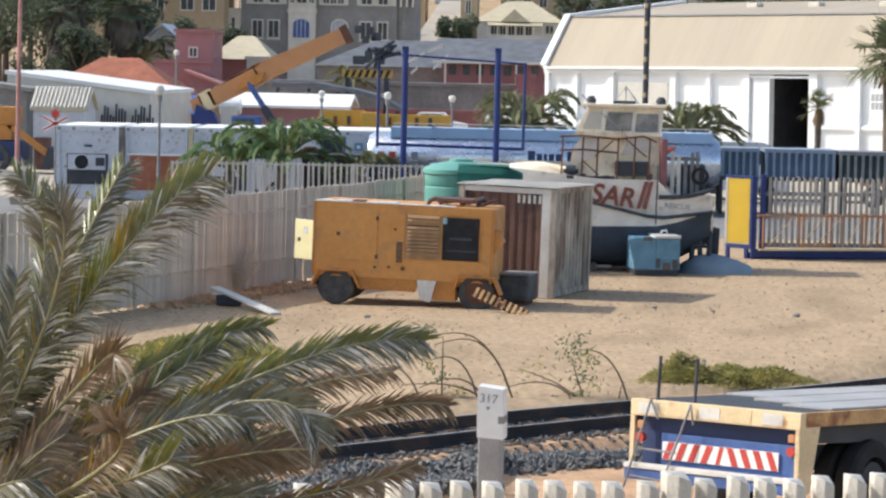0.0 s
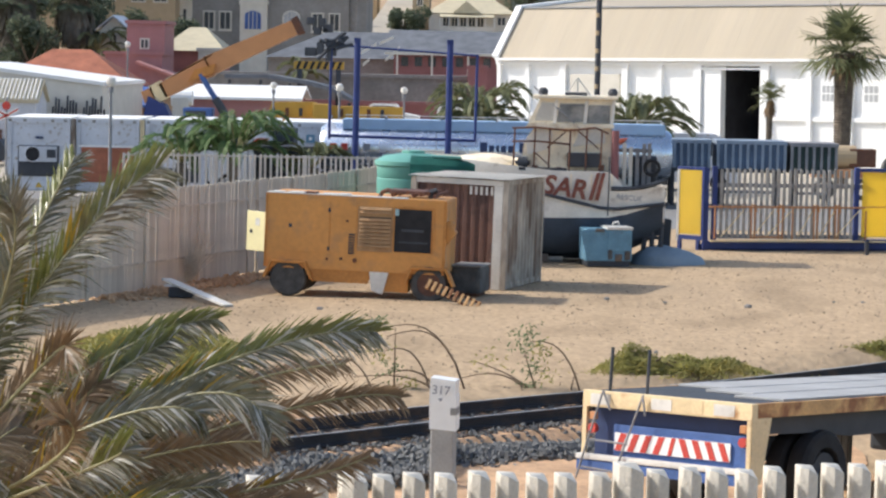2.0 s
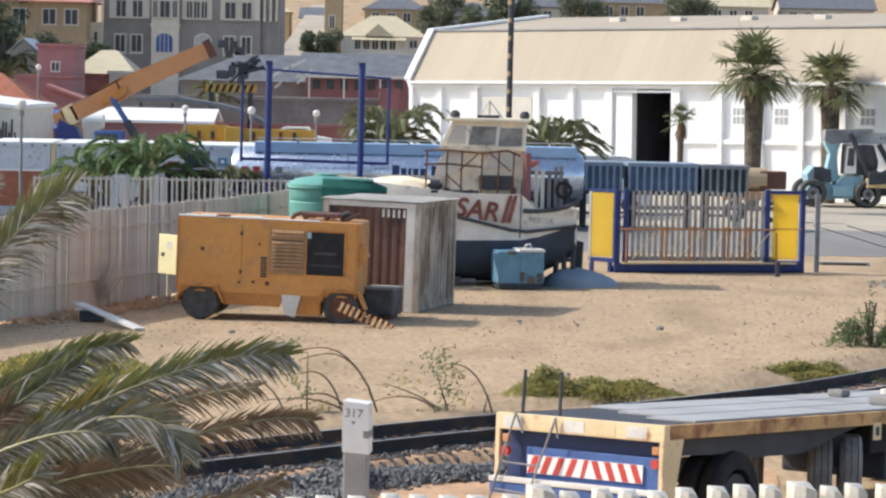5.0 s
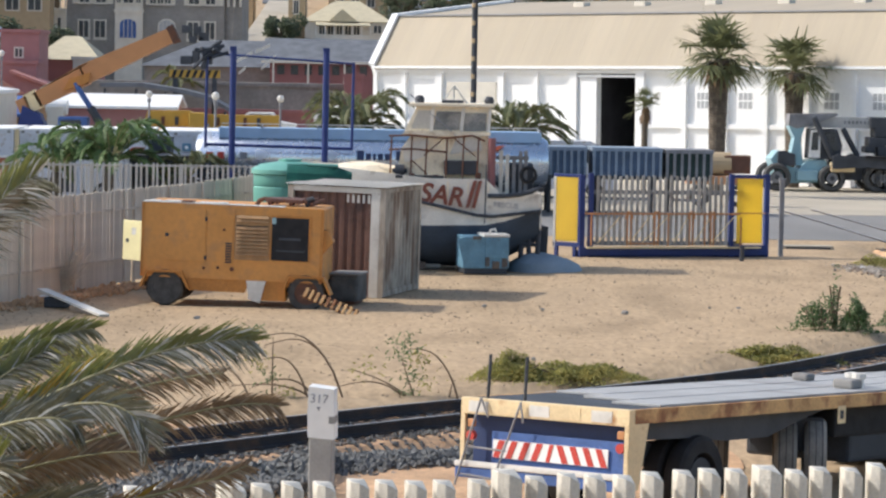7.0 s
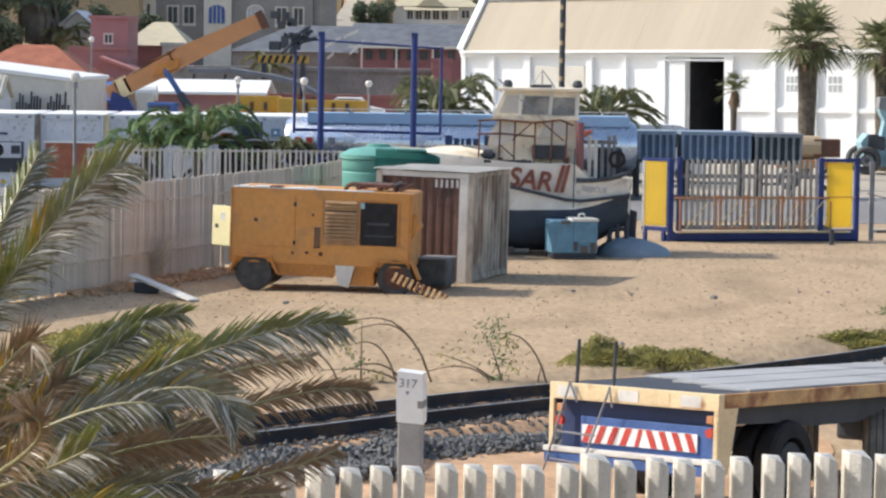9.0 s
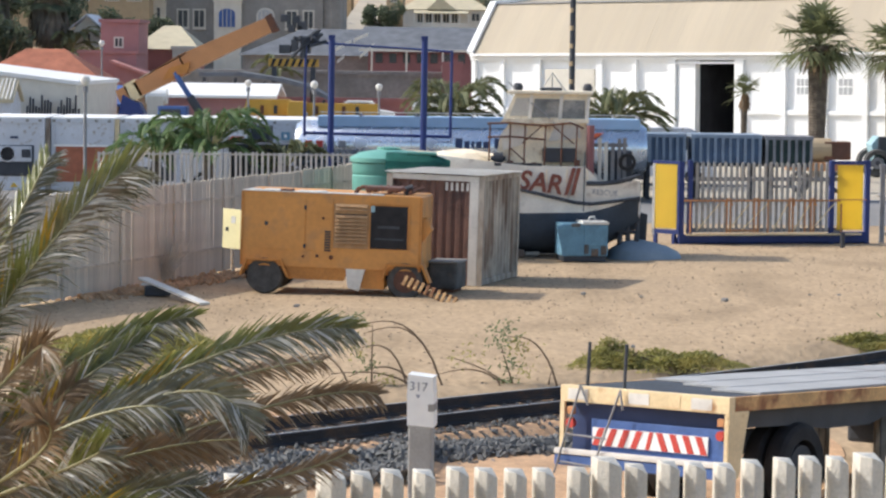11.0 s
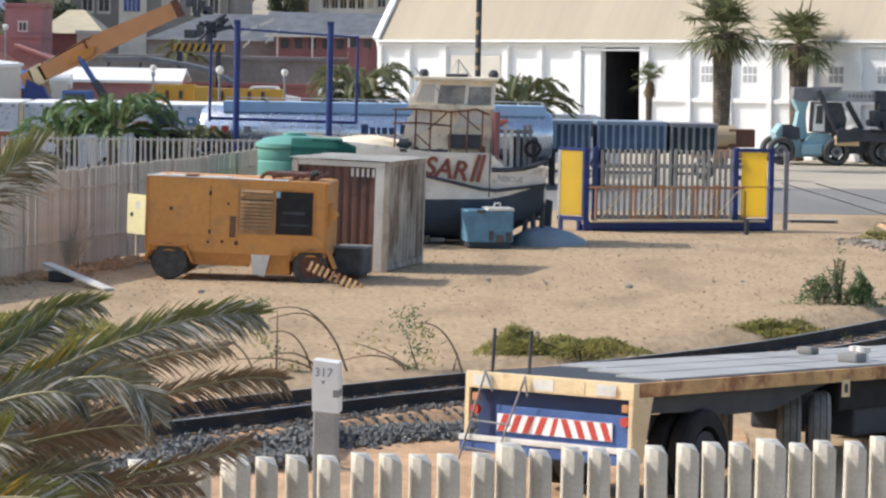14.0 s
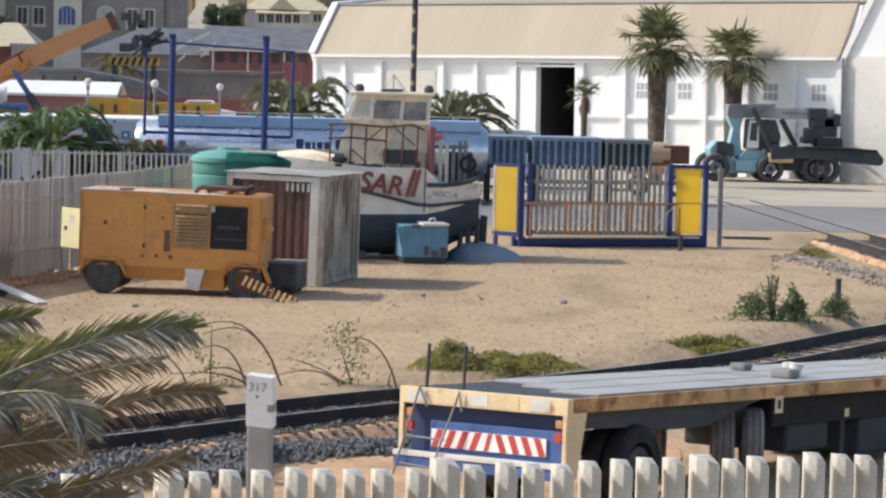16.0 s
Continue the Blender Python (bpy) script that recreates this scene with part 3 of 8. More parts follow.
# ---- containers ----
def corrugated(bm, x0, x1, y, z0, z1, depth, pitch, out=-1):
    """A corrugated sheet in the xz plane at y."""
    n = int((x1 - x0) / pitch)
    p = (x1 - x0) / n
    xs = []
    for i in range(n):
        b = x0 + i * p
        xs += [(b, 0), (b + 0.3 * p, 0), (b + 0.45 * p, depth), (b + 0.85 * p, depth), (b + p, 0)]
    prev = None
    for x, d in xs:
        a = (bm.verts.new((x, y + out * d, z0)), bm.verts.new((x, y + out * d, z1)))
        if prev:
            bm.faces.new((prev[0], a[0], a[1], prev[1]))
        prev = a


def yard_container():
    c = thing("shipping_container", pose(0.28, 63.9, 0.0, 0, 1.2, -17), "weathered short shipping container, rust-brown doors, pale roof", "container")
    W, L, H = 2.44, 3.1, 2.59
    # origin at the near right foot; x to -W, y to L
    part("door_jamb", box(nb(), -0.36, -0.141, 0.0, 0.05, 0.0, H - 0.135, 0.01), WHITE_DIRTY, c, "pale door jamb")
    for x in (-W, -0.14):
        for y in (0, L - 0.14):
            part("corner_post", box(nb(), x, x + 0.14, y, y + 0.14, 0, H, 0.012), CONT_GREY, c)
    for y in (0.01, L - 0.11):
        part("beam", box(nb(), -W + 0.14, -0.14, y, y + 0.1, H - 0.13, H - 0.005), WHITE_DIRTY, c)
        part("beam", box(nb(), -W + 0.14, -0.14, y, y + 0.1, 0.02, 0.16), RUST, c)
    for x in (-0.11, -W + 0.02):
        part("side_rail", box(nb(), x, x + 0.09, 0.14, L - 0.14, H - 0.11, H - 0.006), CONT_GREY, c)
        part("side_rail", box(nb(), x, x + 0.09, 0.14, L - 0.14, 0.02, 0.16), CONT_GREY, c)
    bm = nb()
    corrugated(bm, 0.14, L - 0.14, -0.045, 0.16, H - 0.11, 0.04, 0.27, 1)
    bmesh.ops.rotate(bm, verts=bm.verts, cent=(0, 0, 0), matrix=Matrix.Rotation(radians(90), 3, 'Z'))
    bmesh.ops.translate(bm, verts=bm.verts, vec=(-0.09, 0, 0))
    part("side_wall", bm, CONT_GREY, c)
    part("far_side_wall", box(nb(), -W + 0.03, -W + 0.06, 0.14, L - 0.14, 0.16, H - 0.11), RUST_RED, c)
    part("back_wall", box(nb(), -W + 0.14, -0.14, L - 0.08, L - 0.05, 0.16, H - 0.13), RUST_RED, c)
    bm = nb()
    corrugated(bm, -W + 0.14, -0.14, 0.09, 0.16, H - 0.13, 0.03, 0.2, -1)
    part("door", bm, RUST_RED, c, "red-brown ribbed door sheet")
    for i in range(6):
        part("vent_slot", box(nb(), -0.98 + i * 0.13, -0.92 + i * 0.13, 0.045, 0.056, H - 0.36, H - 0.17), WHITE_DIRTY, c)
    bm = nb()
    prev = None
    for i in range(13):
        y = -0.06 + i * (L + 0.12) / 12
        row = [bm.verts.new((x, y, H + 0.03 + 0.04 * noise.noise((x * 1.3, y * 1.3, 3)))) for x in np.linspace(-W - 0.08, 0.06, 9)]
        if prev:
            for a in range(8):
                bm.faces.new((prev[a], prev[a + 1], row[a + 1], row[a]))
        prev = row
    bmesh.ops.solidify(bm, geom=bm.faces[:], thickness=0.04)
    part("roof_sheet", bm, WHITE_DIRTY, c, "dusty white roof sheet")
    part("floor", box(nb(), -W + 0.1, -0.1, 0.1, L - 0.1, 0.08, 0.14), RUST, c)


yard_container()


def reefer(m, i):
    r = thing("refrigerated_container", m, ("scuffed white refrigerated container, cooling unit facing out", "scuffed white refrigerated container with red lower panel", "scuffed white refrigerated container with a blue square mark")[min(i, 2)], "container", "row of refrigerated containers")
    W, H, L = 2.44, 2.83, 6.06
    part("body", box(nb(), 0.03, W - 0.03, 0.06, L, 0.12, H - 0.03, 0.02), REEFER, r)
    part("roof", box(nb(), 0, W, 0, L, H - 0.029, H + 0.02), WHITE, r, "clean white roof")
    for x in (0, W - 0.16):
        part("corner_post", box(nb(), x, x + 0.16, 0, 0.16, 0, H - 0.03), REEFER, r)
    part("sill", box(nb(), 0.16, W - 0.16, 0, 0.1, 0.0, 0.35), REEFER, r)
    part("header", box(nb(), 0.16, W - 0.16, 0, 0.1, H - 0.2, H - 0.03), REEFER, r)
    # added strip whose pale colour stands for the neighbour's sunlit side wall
    part("gap_post", box(nb(), W + 0.02, W + 0.2, 0.1, 0.3, 0, H - 0.02), CREAM_STEEL if i % 2 else CONT_GREY, r, "pale strip standing for the sunlit side in the gap")
    for x in (0.05, 0.62, 1.7, 2.2):
        part("rust_mark", box(nb(), x, x + 0.13, -0.004, 0.0, H - 0.16, H - 0.05), STONE_GREY, r)
    if i == 0:
        part("unit_frame", box(nb(), 0.42, W - 0.42, 0.0, 0.1, 0.55, 1.75, 0.03), DARK, r)
        part("unit_panel", box(nb(), 0.46, W - 0.5, -0.03, 0.0, 1.12, 1.72, 0.02), REEFER, r)
        part("fan", rod(nb(), (1.0, -0.045, 1.42), (1.0, 0.0, 1.42), 0.29, n=24), BLACK, r, "round black fan opening")
        part("fan_ring", tube(nb(), [(1.0 + 0.3 * math.cos(a * 0.4488), -0.045, 1.42 + 0.3 * math.sin(a * 0.4488)) for a in range(15)], 0.025, 6), REEFER, r)
        part("control_box", box(nb(), 1.55, 1.9, -0.06, -0.03, 1.28, 1.6, 0.01), DARK, r)
        part("compressor_unit", box(nb(), 0.6, 1.8, -0.02, 0.02, 0.62, 1.05, 0.02), DARK, r)
        part("logo", box(nb(), 1.1, 1.4, -0.006, 0.055, 2.02, 2.1), TEXT_BLUE, r)
        part("hazard_mark", slab(nb(), [(1.1, 0.12), (1.4, 0.12), (1.25, 0.32)], 'y', -0.006, 0.0), YELLOW, r)
    elif i == 1:
        part("lower_panel", box(nb(), 0.2, W - 0.2, -0.02, 0.05, 0.35, 1.75), TILE_RED, r, "orange-red panel")
        part("white_strip", box(nb(), 0.1, W - 0.2, -0.03, 0.0, 1.72, 1.80), WHITE, r)
    else:
        part("unit_frame", box(nb(), 0.35, W - 0.35, 0.0, 0.08, 0.4, 1.5, 0.03), DARK, r)
        part("unit_panel", box(nb(), 0.45, W - 0.45, -0.02, 0.02, 0.95, 1.45, 0.02), REEFER, r)
        part("logo", box(nb(), 0.95, 1.28, -0.006, 0.055, 2.05, 2.36), LIGHT_BLUE, r, "blue square mark")
        part("logo", box(nb(), 1.05, 1.18, -0.012, -0.006, 2.14, 2.27), WHITE, r)
    return r


for i in range(7):
    k = (0, 1, 2, 2, 2, 2, 2)[i]
    reefer(pose(-19.05 + 2.66 * i, 105.4 + 0.27 * i, 0.02, 0, 0, 2), k)


# ---- sliding gate ----
def gate():
    g = thing("yard_gate", pose(6.1, 79.4, 0.0, 0, 0, 14), "blue-framed palisade yard gate with yellow end boards", "gate")
    W = 5.95
    part("bottom_beam", box(nb(), 0.0, W, -0.06, 0.08, 0.06, 0.30, 0.01), BLUE, g)
    part("foot", box(nb(), -0.05, W + 0.05, 0.09, 0.16, 0.0, 0.2), BLUE, g)
    for i in range(24):
        x = 0.56 + i * 0.176
        bm = nb()
        tp = 2.36 + random.uniform(-0.03, 0.03)
        slab(bm, [(x - 0.05, 0.34), (x - 0.02, 0.34), (x - 0.02, tp), (x - 0.035, tp + 0.06), (x - 0.05, tp)], 'y', 0.0, 0.03)
        slab(bm, [(x - 0.02, 0.34), (x + 0.05, 0.34), (x + 0.05, tp), (x + 0.015, tp + 0.06), (x - 0.02, tp)], 'y', 0.022, 0.034)
        part("pale", bm, GATE_PALE, g)
    for z in (1.86, 0.36):
        part("rail", box(nb(), 0.25, W - 0.8, 0.04, 0.09, z, z + 0.12), GREY_POLE, g)
    for x in (0.02, 0.28, W - 1.25, W - 0.12):
        part("post", box(nb(), x, x + 0.14, -0.02, 0.12, 0.0, 2.48 if x > 0.1 else 2.42, 0.01), BLUE, g)
    for z in (2.36, 0.25):
        part("board_frame", box(nb(), W - 1.11, W - 0.12, -0.02, 0.10, z, z + 0.1), BLUE, g)
    part("yellow_board", box(nb(), W - 1.02, W - 0.22, -0.03, 0.0, 0.42, 2.34), YELLOW, g, "bright yellow board")
    part("board_bar", box(nb(), W - 1.1, W - 0.1, -0.05, -0.03, 1.30, 1.33), CRANE_ORANGE, g)
    wing = part("wing_frame", box(nb(), -0.95, 0, -0.05, 0.05, 2.36, 2.44), BLUE, g)
    wing.matrix_basis = pose(0.04, 0.0, 0, 0, 0, -52)
    for nm, bx, mt in (("wing_post", (-0.95, -0.87, -0.05, 0.05, 0.25, 2.36), FENCE_LIGHT), ("wing_rail", (-0.95, 0, -0.05, 0.05, 0.3, 0.42), BLUE),
                       ("wing_leg", (-0.9, -0.8, -0.05, 0.05, 0.0, 0.3), BLUE), ("wing_leg", (-0.25, -0.15, -0.05, 0.05, 0.0, 0.3), BLUE),
                       ("wing_post", (-0.08, 0.0, -0.055, 0.05, 0.42, 2.36), BLUE)):
        o = part(nm, box(nb(), *bx), mt, g)
        o.matrix_basis = wing.matrix_basis
    o = part("yellow_board", box(nb(), -0.86, -0.09, -0.04, 0.02, 0.46, 2.34), YELLOW, g, "bright yellow board")
    o.matrix_basis = wing.matrix_basis
    # low orange rails leaning before the gate
    for x in (0.29, 1.41, 1.52, 2.26, 2.38, 2.69, 3.36, 3.46, 3.84, 4.03, 4.12, 4.98):
        part("orange_bar", rod(nb(), (x, -0.22, 0.36), (x, -0.22, 1.3 if x < 4.9 else 1.2), 0.026, n=6), CRANE_ORANGE, g)
    for x0, x1 in ((0.49, 1.17), (1.46, 2.09), (1.86, 2.66), (2.86, 3.3), (3.5, 4.0), (4.04, 4.75)):
        part("wire_brace", rod(nb(), (x0, -0.22, 0.42), (x1, -0.22, 1.2), 0.018, n=6), CREAM_STEEL, g, "pale slanting brace")
    for x in (1.46, 2.32, 3.41, 4.07):
        part("orange_hoop", tube(nb(), [(x - 0.1, -0.24, 1.15), (x - 0.05, -0.24, 1.36), (x + 0.05, -0.24, 1.36), (x + 0.1, -0.24, 1.15)], 0.03, 6), CRANE_ORANGE, g)
    part("low_orange_rail", rod(nb(), (1.4, -0.22, 0.42), (2.4, -0.22, 0.42), 0.024, n=6), CRANE_ORANGE, g)
    part("pale_ledge", box(nb(), 0.2, W - 0.3, -0.2, -0.061, 0.27, 0.32), CREAM_STEEL, g, "pale dusty ledge")
    part("orange_rail", rod(nb(), (0.1, -0.22, 1.3), (W - 1.0, -0.22, 1.3), 0.028, n=6), CRANE_ORANGE, g)
    p = thing("gate_post", pose(12.3, 81.1, 0), "slim grey steel gate stop post", "post")
    part("shaft", box(nb(), -0.07, 0.07, -0.07, 0.07, 0, 2.3, 0.01), GREY_POLE, p)
    part("cap", box(nb(), -0.09, 0.09, -0.09, 0.09, 2.3, 2.36), GREY_POLE, p)


gate()


# ---- warehouse ----
def warehouse():
    a, b = Vector((0.1, 150.0)), Vector((25.75, 130.3))
    d = b - a
    L = d.length
    w = thing("warehouse", pose(a.x, a.y, 0, 0, -0.7, math.degrees(math.atan2(d.y, d.x))), "long white warehouse with beige roof and dark open doorway", "warehouse")
    E, D, R, Z = 5.58, 26.0, 13.0, -0.6
    dx0, dx1, dtop = 14.63, 16.98, 5.2
    for s0, s1 in ((0, dx0), (dx1, L)):
        part("wall", box(nb(), s0, s1, 0, 0.3, Z, E), WH_WHITE, w)
    part("wall", box(nb(), dx0, dx1, 0, 0.3, dtop, E), WH_WHITE, w)
    part("wall", box(nb(), 0, L, D - 0.3, D, Z, E), WH_WHITE, w)
    # added lining, its near-black colour holds the shade of the hall
    part("doorway_lining", box(nb(), dx0 - 0.1, dx1 + 2, 5.6, 5.8, Z, 5.3), INSIDE, w, "dark interior")
    part("doorway_lining", box(nb(), dx0 - 0.3, dx0 - 0.1, 0.3, 5.6, Z, 5.3), INSIDE, w)
    part("doorway_lining", box(nb(), dx1 + 0.2, dx1 + 0.4, 0.3, 5.6, Z, 5.3), INSIDE, w)
    part("doorway_lining", box(nb(), dx0 - 0.3, dx1 + 0.4, 0.3, 5.6, 5.3, 5.4), INSIDE, w)
    part("sliding_door", box(nb(), 13.6, dx0 - 0.02, -0.12, -0.02, -0.3, 5.0), WH_WHITE, w, "white sliding door leaf pushed aside")
    part("door_rail", box(nb(), 13.2, 17.6, -0.2, -0.121, 5.02, 5.14), WH_WHITE, w)
    # proud pilasters and belts that frame recessed panels
    for x, wd in ((0.06, 0.25), (1.98, 0.3), (4.3, 0.42), (8.43, 0.36), (10.72, 0.26), (12.98, 0.45), (17.05, 0.5), (19.83, 0.25), (22.2, 0.28), (24.5, 0.29), (26.85, 0.28), (29.48, 0.25), (L - 0.4, 0.36)):
        part("pilaster", box(nb(), x, x + wd, -0.24, 0.0, Z, E), WH_WHITE, w)
    part("top_belt", box(nb(), 0, L, -0.26, 0.0, E - 0.34, E - 0.05), WH_WHITE, w)
    for x0, x1 in ((0.4, 4.3), (8.8, 13.0), (17.6, L - 0.45)):
        part("belt", box(nb(), x0, x1, -0.17, 0.0, 2.45, 2.68), WH_WHITE, w)
    part("shutter_door", box(nb(), 4.95, 8.2, -0.1, 0.0, -0.3, 4.75), STONE_LIGHT, w, "off-white shutter")
    for i in range(14):
        part("shutter_slat", box(nb(), 4.97, 8.18, -0.112, -0.1, -0.2 + i * 0.35, 0.1 + i * 0.35), STONE_LIGHT, w)
    # roof: shallow ridge behind a steep lower slope
    bm = nb()
    prof = [(-0.35, E), (1.75, E + 2.75), (R, E + 3.9), (D - 1.75, E + 2.75), (D + 0.35, E), (D + 0.35, E - 0.14), (D - 1.75, E + 2.59), (R, E + 3.74), (1.75, E + 2.59), (-0.35, E - 0.14)]
    slab(bm, prof, 'x', 0.25, L - 0.25)
    part("roof", bm, ROOF_BEIGE, w)
    part("gutter", box(nb(), 0.1, L - 0.3, -0.5, -0.36, E - 0.12, E + 0.02), WH_WHITE, w, "white eaves gutter")
    # sheets of the steep slope, laid one over the other
    n, u = 34, Vector((2.1, 2.75)).normalized()
    for i in range(n):
        x0 = 0.3 + i * (L - 0.6) / n
        x1 = x0 + (L - 0.6) / n - 0.003
        k = 0.012 + 0.003 * (i % 2)
        part("roof_sheet", slab(nb(), [(-0.34 - u.y * 0.003, E + 0.005), (-0.34 - u.y * k, E + u.x * k), (1.74 - u.y * k, E + 2.74 + u.x * k), (1.74 - u.y * 0.003, E + 2.742)], 'x', x0, x1), ROOF_BEIGE, w)
    part("roof_joint", slab(nb(), [(1.71, E + 2.76), (1.9, E + 2.79), (1.9, E + 2.86), (1.65, E + 2.78)], 'x', 0.3, L - 0.3), STONE_GREY, w)
    for s0, s1 in ((0.02, 0.3), (L - 0.3, L - 0.03)):
        gab = [(0, Z), (D, Z), (D, E), (D - 1.75, E + 2.6), (R, E + 3.75), (1.75, E + 2.6), (0, E)]
        part("gable_wall", slab(nb(), gab, 'x', s0, s1), WH_WHITE, w)
    part("verge", slab(nb(), [(-0.4, E + 0.02), (1.73, E + 2.77), (R, E + 3.93), (R, E + 4.08), (1.65, E + 2.93), (-0.48, E + 0.15)], 'x', -0.1, 0.3), WH_WHITE, w)
    # adjoining hall, its gambrel gable in line with the front
    G = 18.0
    wing = [(L, Z), (L + G, Z), (L + G, E), (L + G - 1.7, E + 3.3), (L + G / 2, E + 5.4), (L + 1.7, E + 3.3), (L, E)]
    part("wing_gable", slab(nb(), wing, 'y', 0.0, 0.3), WH_WHITE, w)
    part("wing_panel", box(nb(), L + 0.02, L + G, -0.06, -0.002, Z, E + 0.1), WH_GREY, w, "beige-grey lower gable wall")
    part("wing_roof", slab(nb(), [(x, z + 0.12) for x, z in wing[2:]] + [(x, z + 0.02) for x, z in wing[:1:-1]], 'y', 0.31, 24.0), ROOF_BEIGE, w)
    part("wing_side", box(nb(), L + G - 0.3, L + G, 0.3, 24.0, Z, E), WH_WHITE, w)
    part("wing_verge", slab(nb(), [(L - 0.26, E - 0.1), (L + 0.02, E - 0.1), (L + 1.72, E + 3.2), (L + G / 2, E + 5.3), (L + G / 2, E + 5.6), (L + 1.5, E + 3.5)], 'y', -0.2, 0.28), WHITE, w)
    for x in (7.5, 11.5, 16.0, 20.5, 25.0):
        part("roof_vent", box(nb(), x, x + 0.7, 8.4, 9.1, E + 3.3, E + 3.68, 0.05), STONE_LIGHT, w)
    part("drainpipe", rod(nb(), (L - 0.02, -0.3, Z), (L - 0.02, -0.3, E), 0.07, n=8), GREY_POLE, w)
    # small louvred windows, each with two rows of panes
    for x, z, ww in ((0.8, 3.62, 0.66), (20.6, 3.48, 0.7), (23.02, 3.48, 0.82), (27.85, 3.5, 0.84), (30.5, 3.5, 0.82)):
        win = part("window", box(nb(), x - 0.04, x + ww + 0.04, -0.012, 0.0, z - 0.05, z + 0.86), WH_WHITE, w)
        for r in range(2):
            for k in range(3):
                c = ww / 3
                part("pane", box(nb(), x + c * k + 0.02, x + c * k + c - 0.03, -0.018, -0.011, z + r * 0.43, z + r * 0.43 + 0.36), WINDOW_GREY, win)


warehouse()


# ---- flatbed trailer ----
def trailer():
    ax = Vector((0.6097, 0.7909, -0.0526)).normalized()
    right = Vector((0.7924, -0.6097, 0.0187)).normalized()
    up = right.cross(ax).normalized()
    right = ax.cross(up)
    m = Matrix((right, ax, up)).transposed().to_4x4()
    m.translation = (1.216, 34.095, 1.287)
    t = thing("flatbed_trailer", m, "parked flatbed trailer, cream steel frame and blue tail", "trailer")
    W, L = 2.47, 13.0
    part("deck", box(nb(), 0.02, W - 0.02, 0.0, L, -0.07, 0.0), DARK, t, "dark deck sheet at the tail")
    for i in range(3):
        part("deck_plank", box(nb(), 0.12 + i * 0.78, 0.84 + i * 0.78, 1.9 - 0.55 * i, L, 0.002, 0.035, 0.008), DECK_GREY, t, "long pale grey deck sheet")
    for x in (-0.02, W - 0.06):
        part("side_rail", box(nb(), x, x + 0.08, 0.08, L, -0.17, 0.004), TRAILER_EDGE, t, "rust-streaked cream side rail")
    part("rear_beam", box(nb(), -0.02, W + 0.02, -0.05, 0.08, -0.2, 0.006, 0.01), CREAM_STEEL, t)
    for i in range(5):
        part("rear_plate", box(nb(), 0.1 + i * 0.46, 0.4 + i * 0.46, -0.056, -0.05, -0.17, -0.03), CREAM_STEEL if i % 2 else WHITE_DIRTY, t)
    part("rear_post", slab(nb(), [(W - 0.05, -0.2), (W + 0.02, -0.2), (W + 0.02, -0.98), (W - 0.05, -0.98)], 'y', -0.045, 0.0), CREAM_STEEL, t)
    bm = nb()
    slab(bm, [(-0.045, -0.17), (0.40, -0.17), (0.2, -0.98), (-0.045, -0.98)], 'x', W + 0.0, W + 0.021)
    part("side_gusset", bm, CREAM_STEEL, t)
    part("rear_post", box(nb(), -0.02, 0.04, -0.045, 0.0, -0.98, -0.2), CREAM_STEEL, t)
    part("tail_panel", box(nb(), 0.04, W - 0.05, 0.16, 0.2, -0.98, -0.2), TAIL_BLUE, t, "deep blue recessed panel")
    part("tail_board", box(nb(), 0.42, W - 0.08, 0.02, 0.06, -0.86, -0.4, 0.01), BLUE_TRAILER, t, "faded blue tail board")
    board = part("chevron_board", box(nb(), 0.46, 2.17, -0.01, 0.008, -0.725, -0.50), WHITE, t, "white board with red slanting stripes")
    p, hgt = 1.71 / 9, 0.219
    for i in range(9):
        c = 0.46 + (i + 0.5) * p
        lean = 0.09 if i < 4 else -0.09
        if i == 4:
            poly = [(c - 0.055, -0.722), (c - 0.0, -0.722), (c + 0.06, -0.503), (c + 0.0, -0.503)]
        else:
            poly = [(c - lean / 2 - 0.045, -0.722), (c - lean / 2 + 0.045, -0.722), (c + lean / 2 + 0.045, -0.722 + hgt), (c + lean / 2 - 0.045, -0.722 + hgt)]
        part("red_stripe", slab(nb(), poly, 'y', -0.016, -0.010), RED, board)
    for x in (0.13, W - 0.11):
        part("tail_lamp", box(nb(), x - 0.05, x + 0.05, -0.04, 0.02, -0.36, -0.26, 0.015), CRANE_ORANGE, t, "orange tail lamp")
        part("tail_lamp", rod(nb(), (x, -0.05, -0.47), (x, 0.02, -0.47), 0.06, n=14), RED, t, "red tail lamp")
    part("bumper", box(nb(), -0.04, W - 0.08, -0.14, -0.02, -0.86, -0.79, 0.015), WHITE_DIRTY, t, "scuffed pale bumper ledge")
    part("under_bumper", box(nb(), -0.04, W - 0.08, -0.12, 0.1, -1.0, -0.865, 0.015), BLUE_TRAILER, t)
    # loose frame of thin bars hung on the tail
    for p, q in (((0.32, -0.1, 0.02), (0.02, -0.2, -1.1)), ((0.92, -0.1, -0.02), (0.55, -0.2, -1.15)), ((0.18, -0.16, -0.6), (0.76, -0.16, -0.62)), ((0.05, -0.17, -0.95), (0.6, -0.17, -0.98)),
                 ((0.32, -0.1, 0.02), (0.45, -0.12, -0.22)), ((0.92, -0.1, 0.0), (0.98, -0.12, -0.25))):
        part("hanging_bar", rod(nb(), p, q, 0.014, n=6), GREY_POLE, t)
    for x in (0.32, 0.88):
        part("stake", rod(nb(), (x, 0.05, 0.0), (x + 0.02, 0.05, 0.56), 0.022, n=8), DARK, t, "thin dark upright stake")
    for x in (0.7, 1.5):
        part("chassis_beam", box(nb(), x, x + 0.14, 0.3, L, -0.5, -0.07), DARK, t)
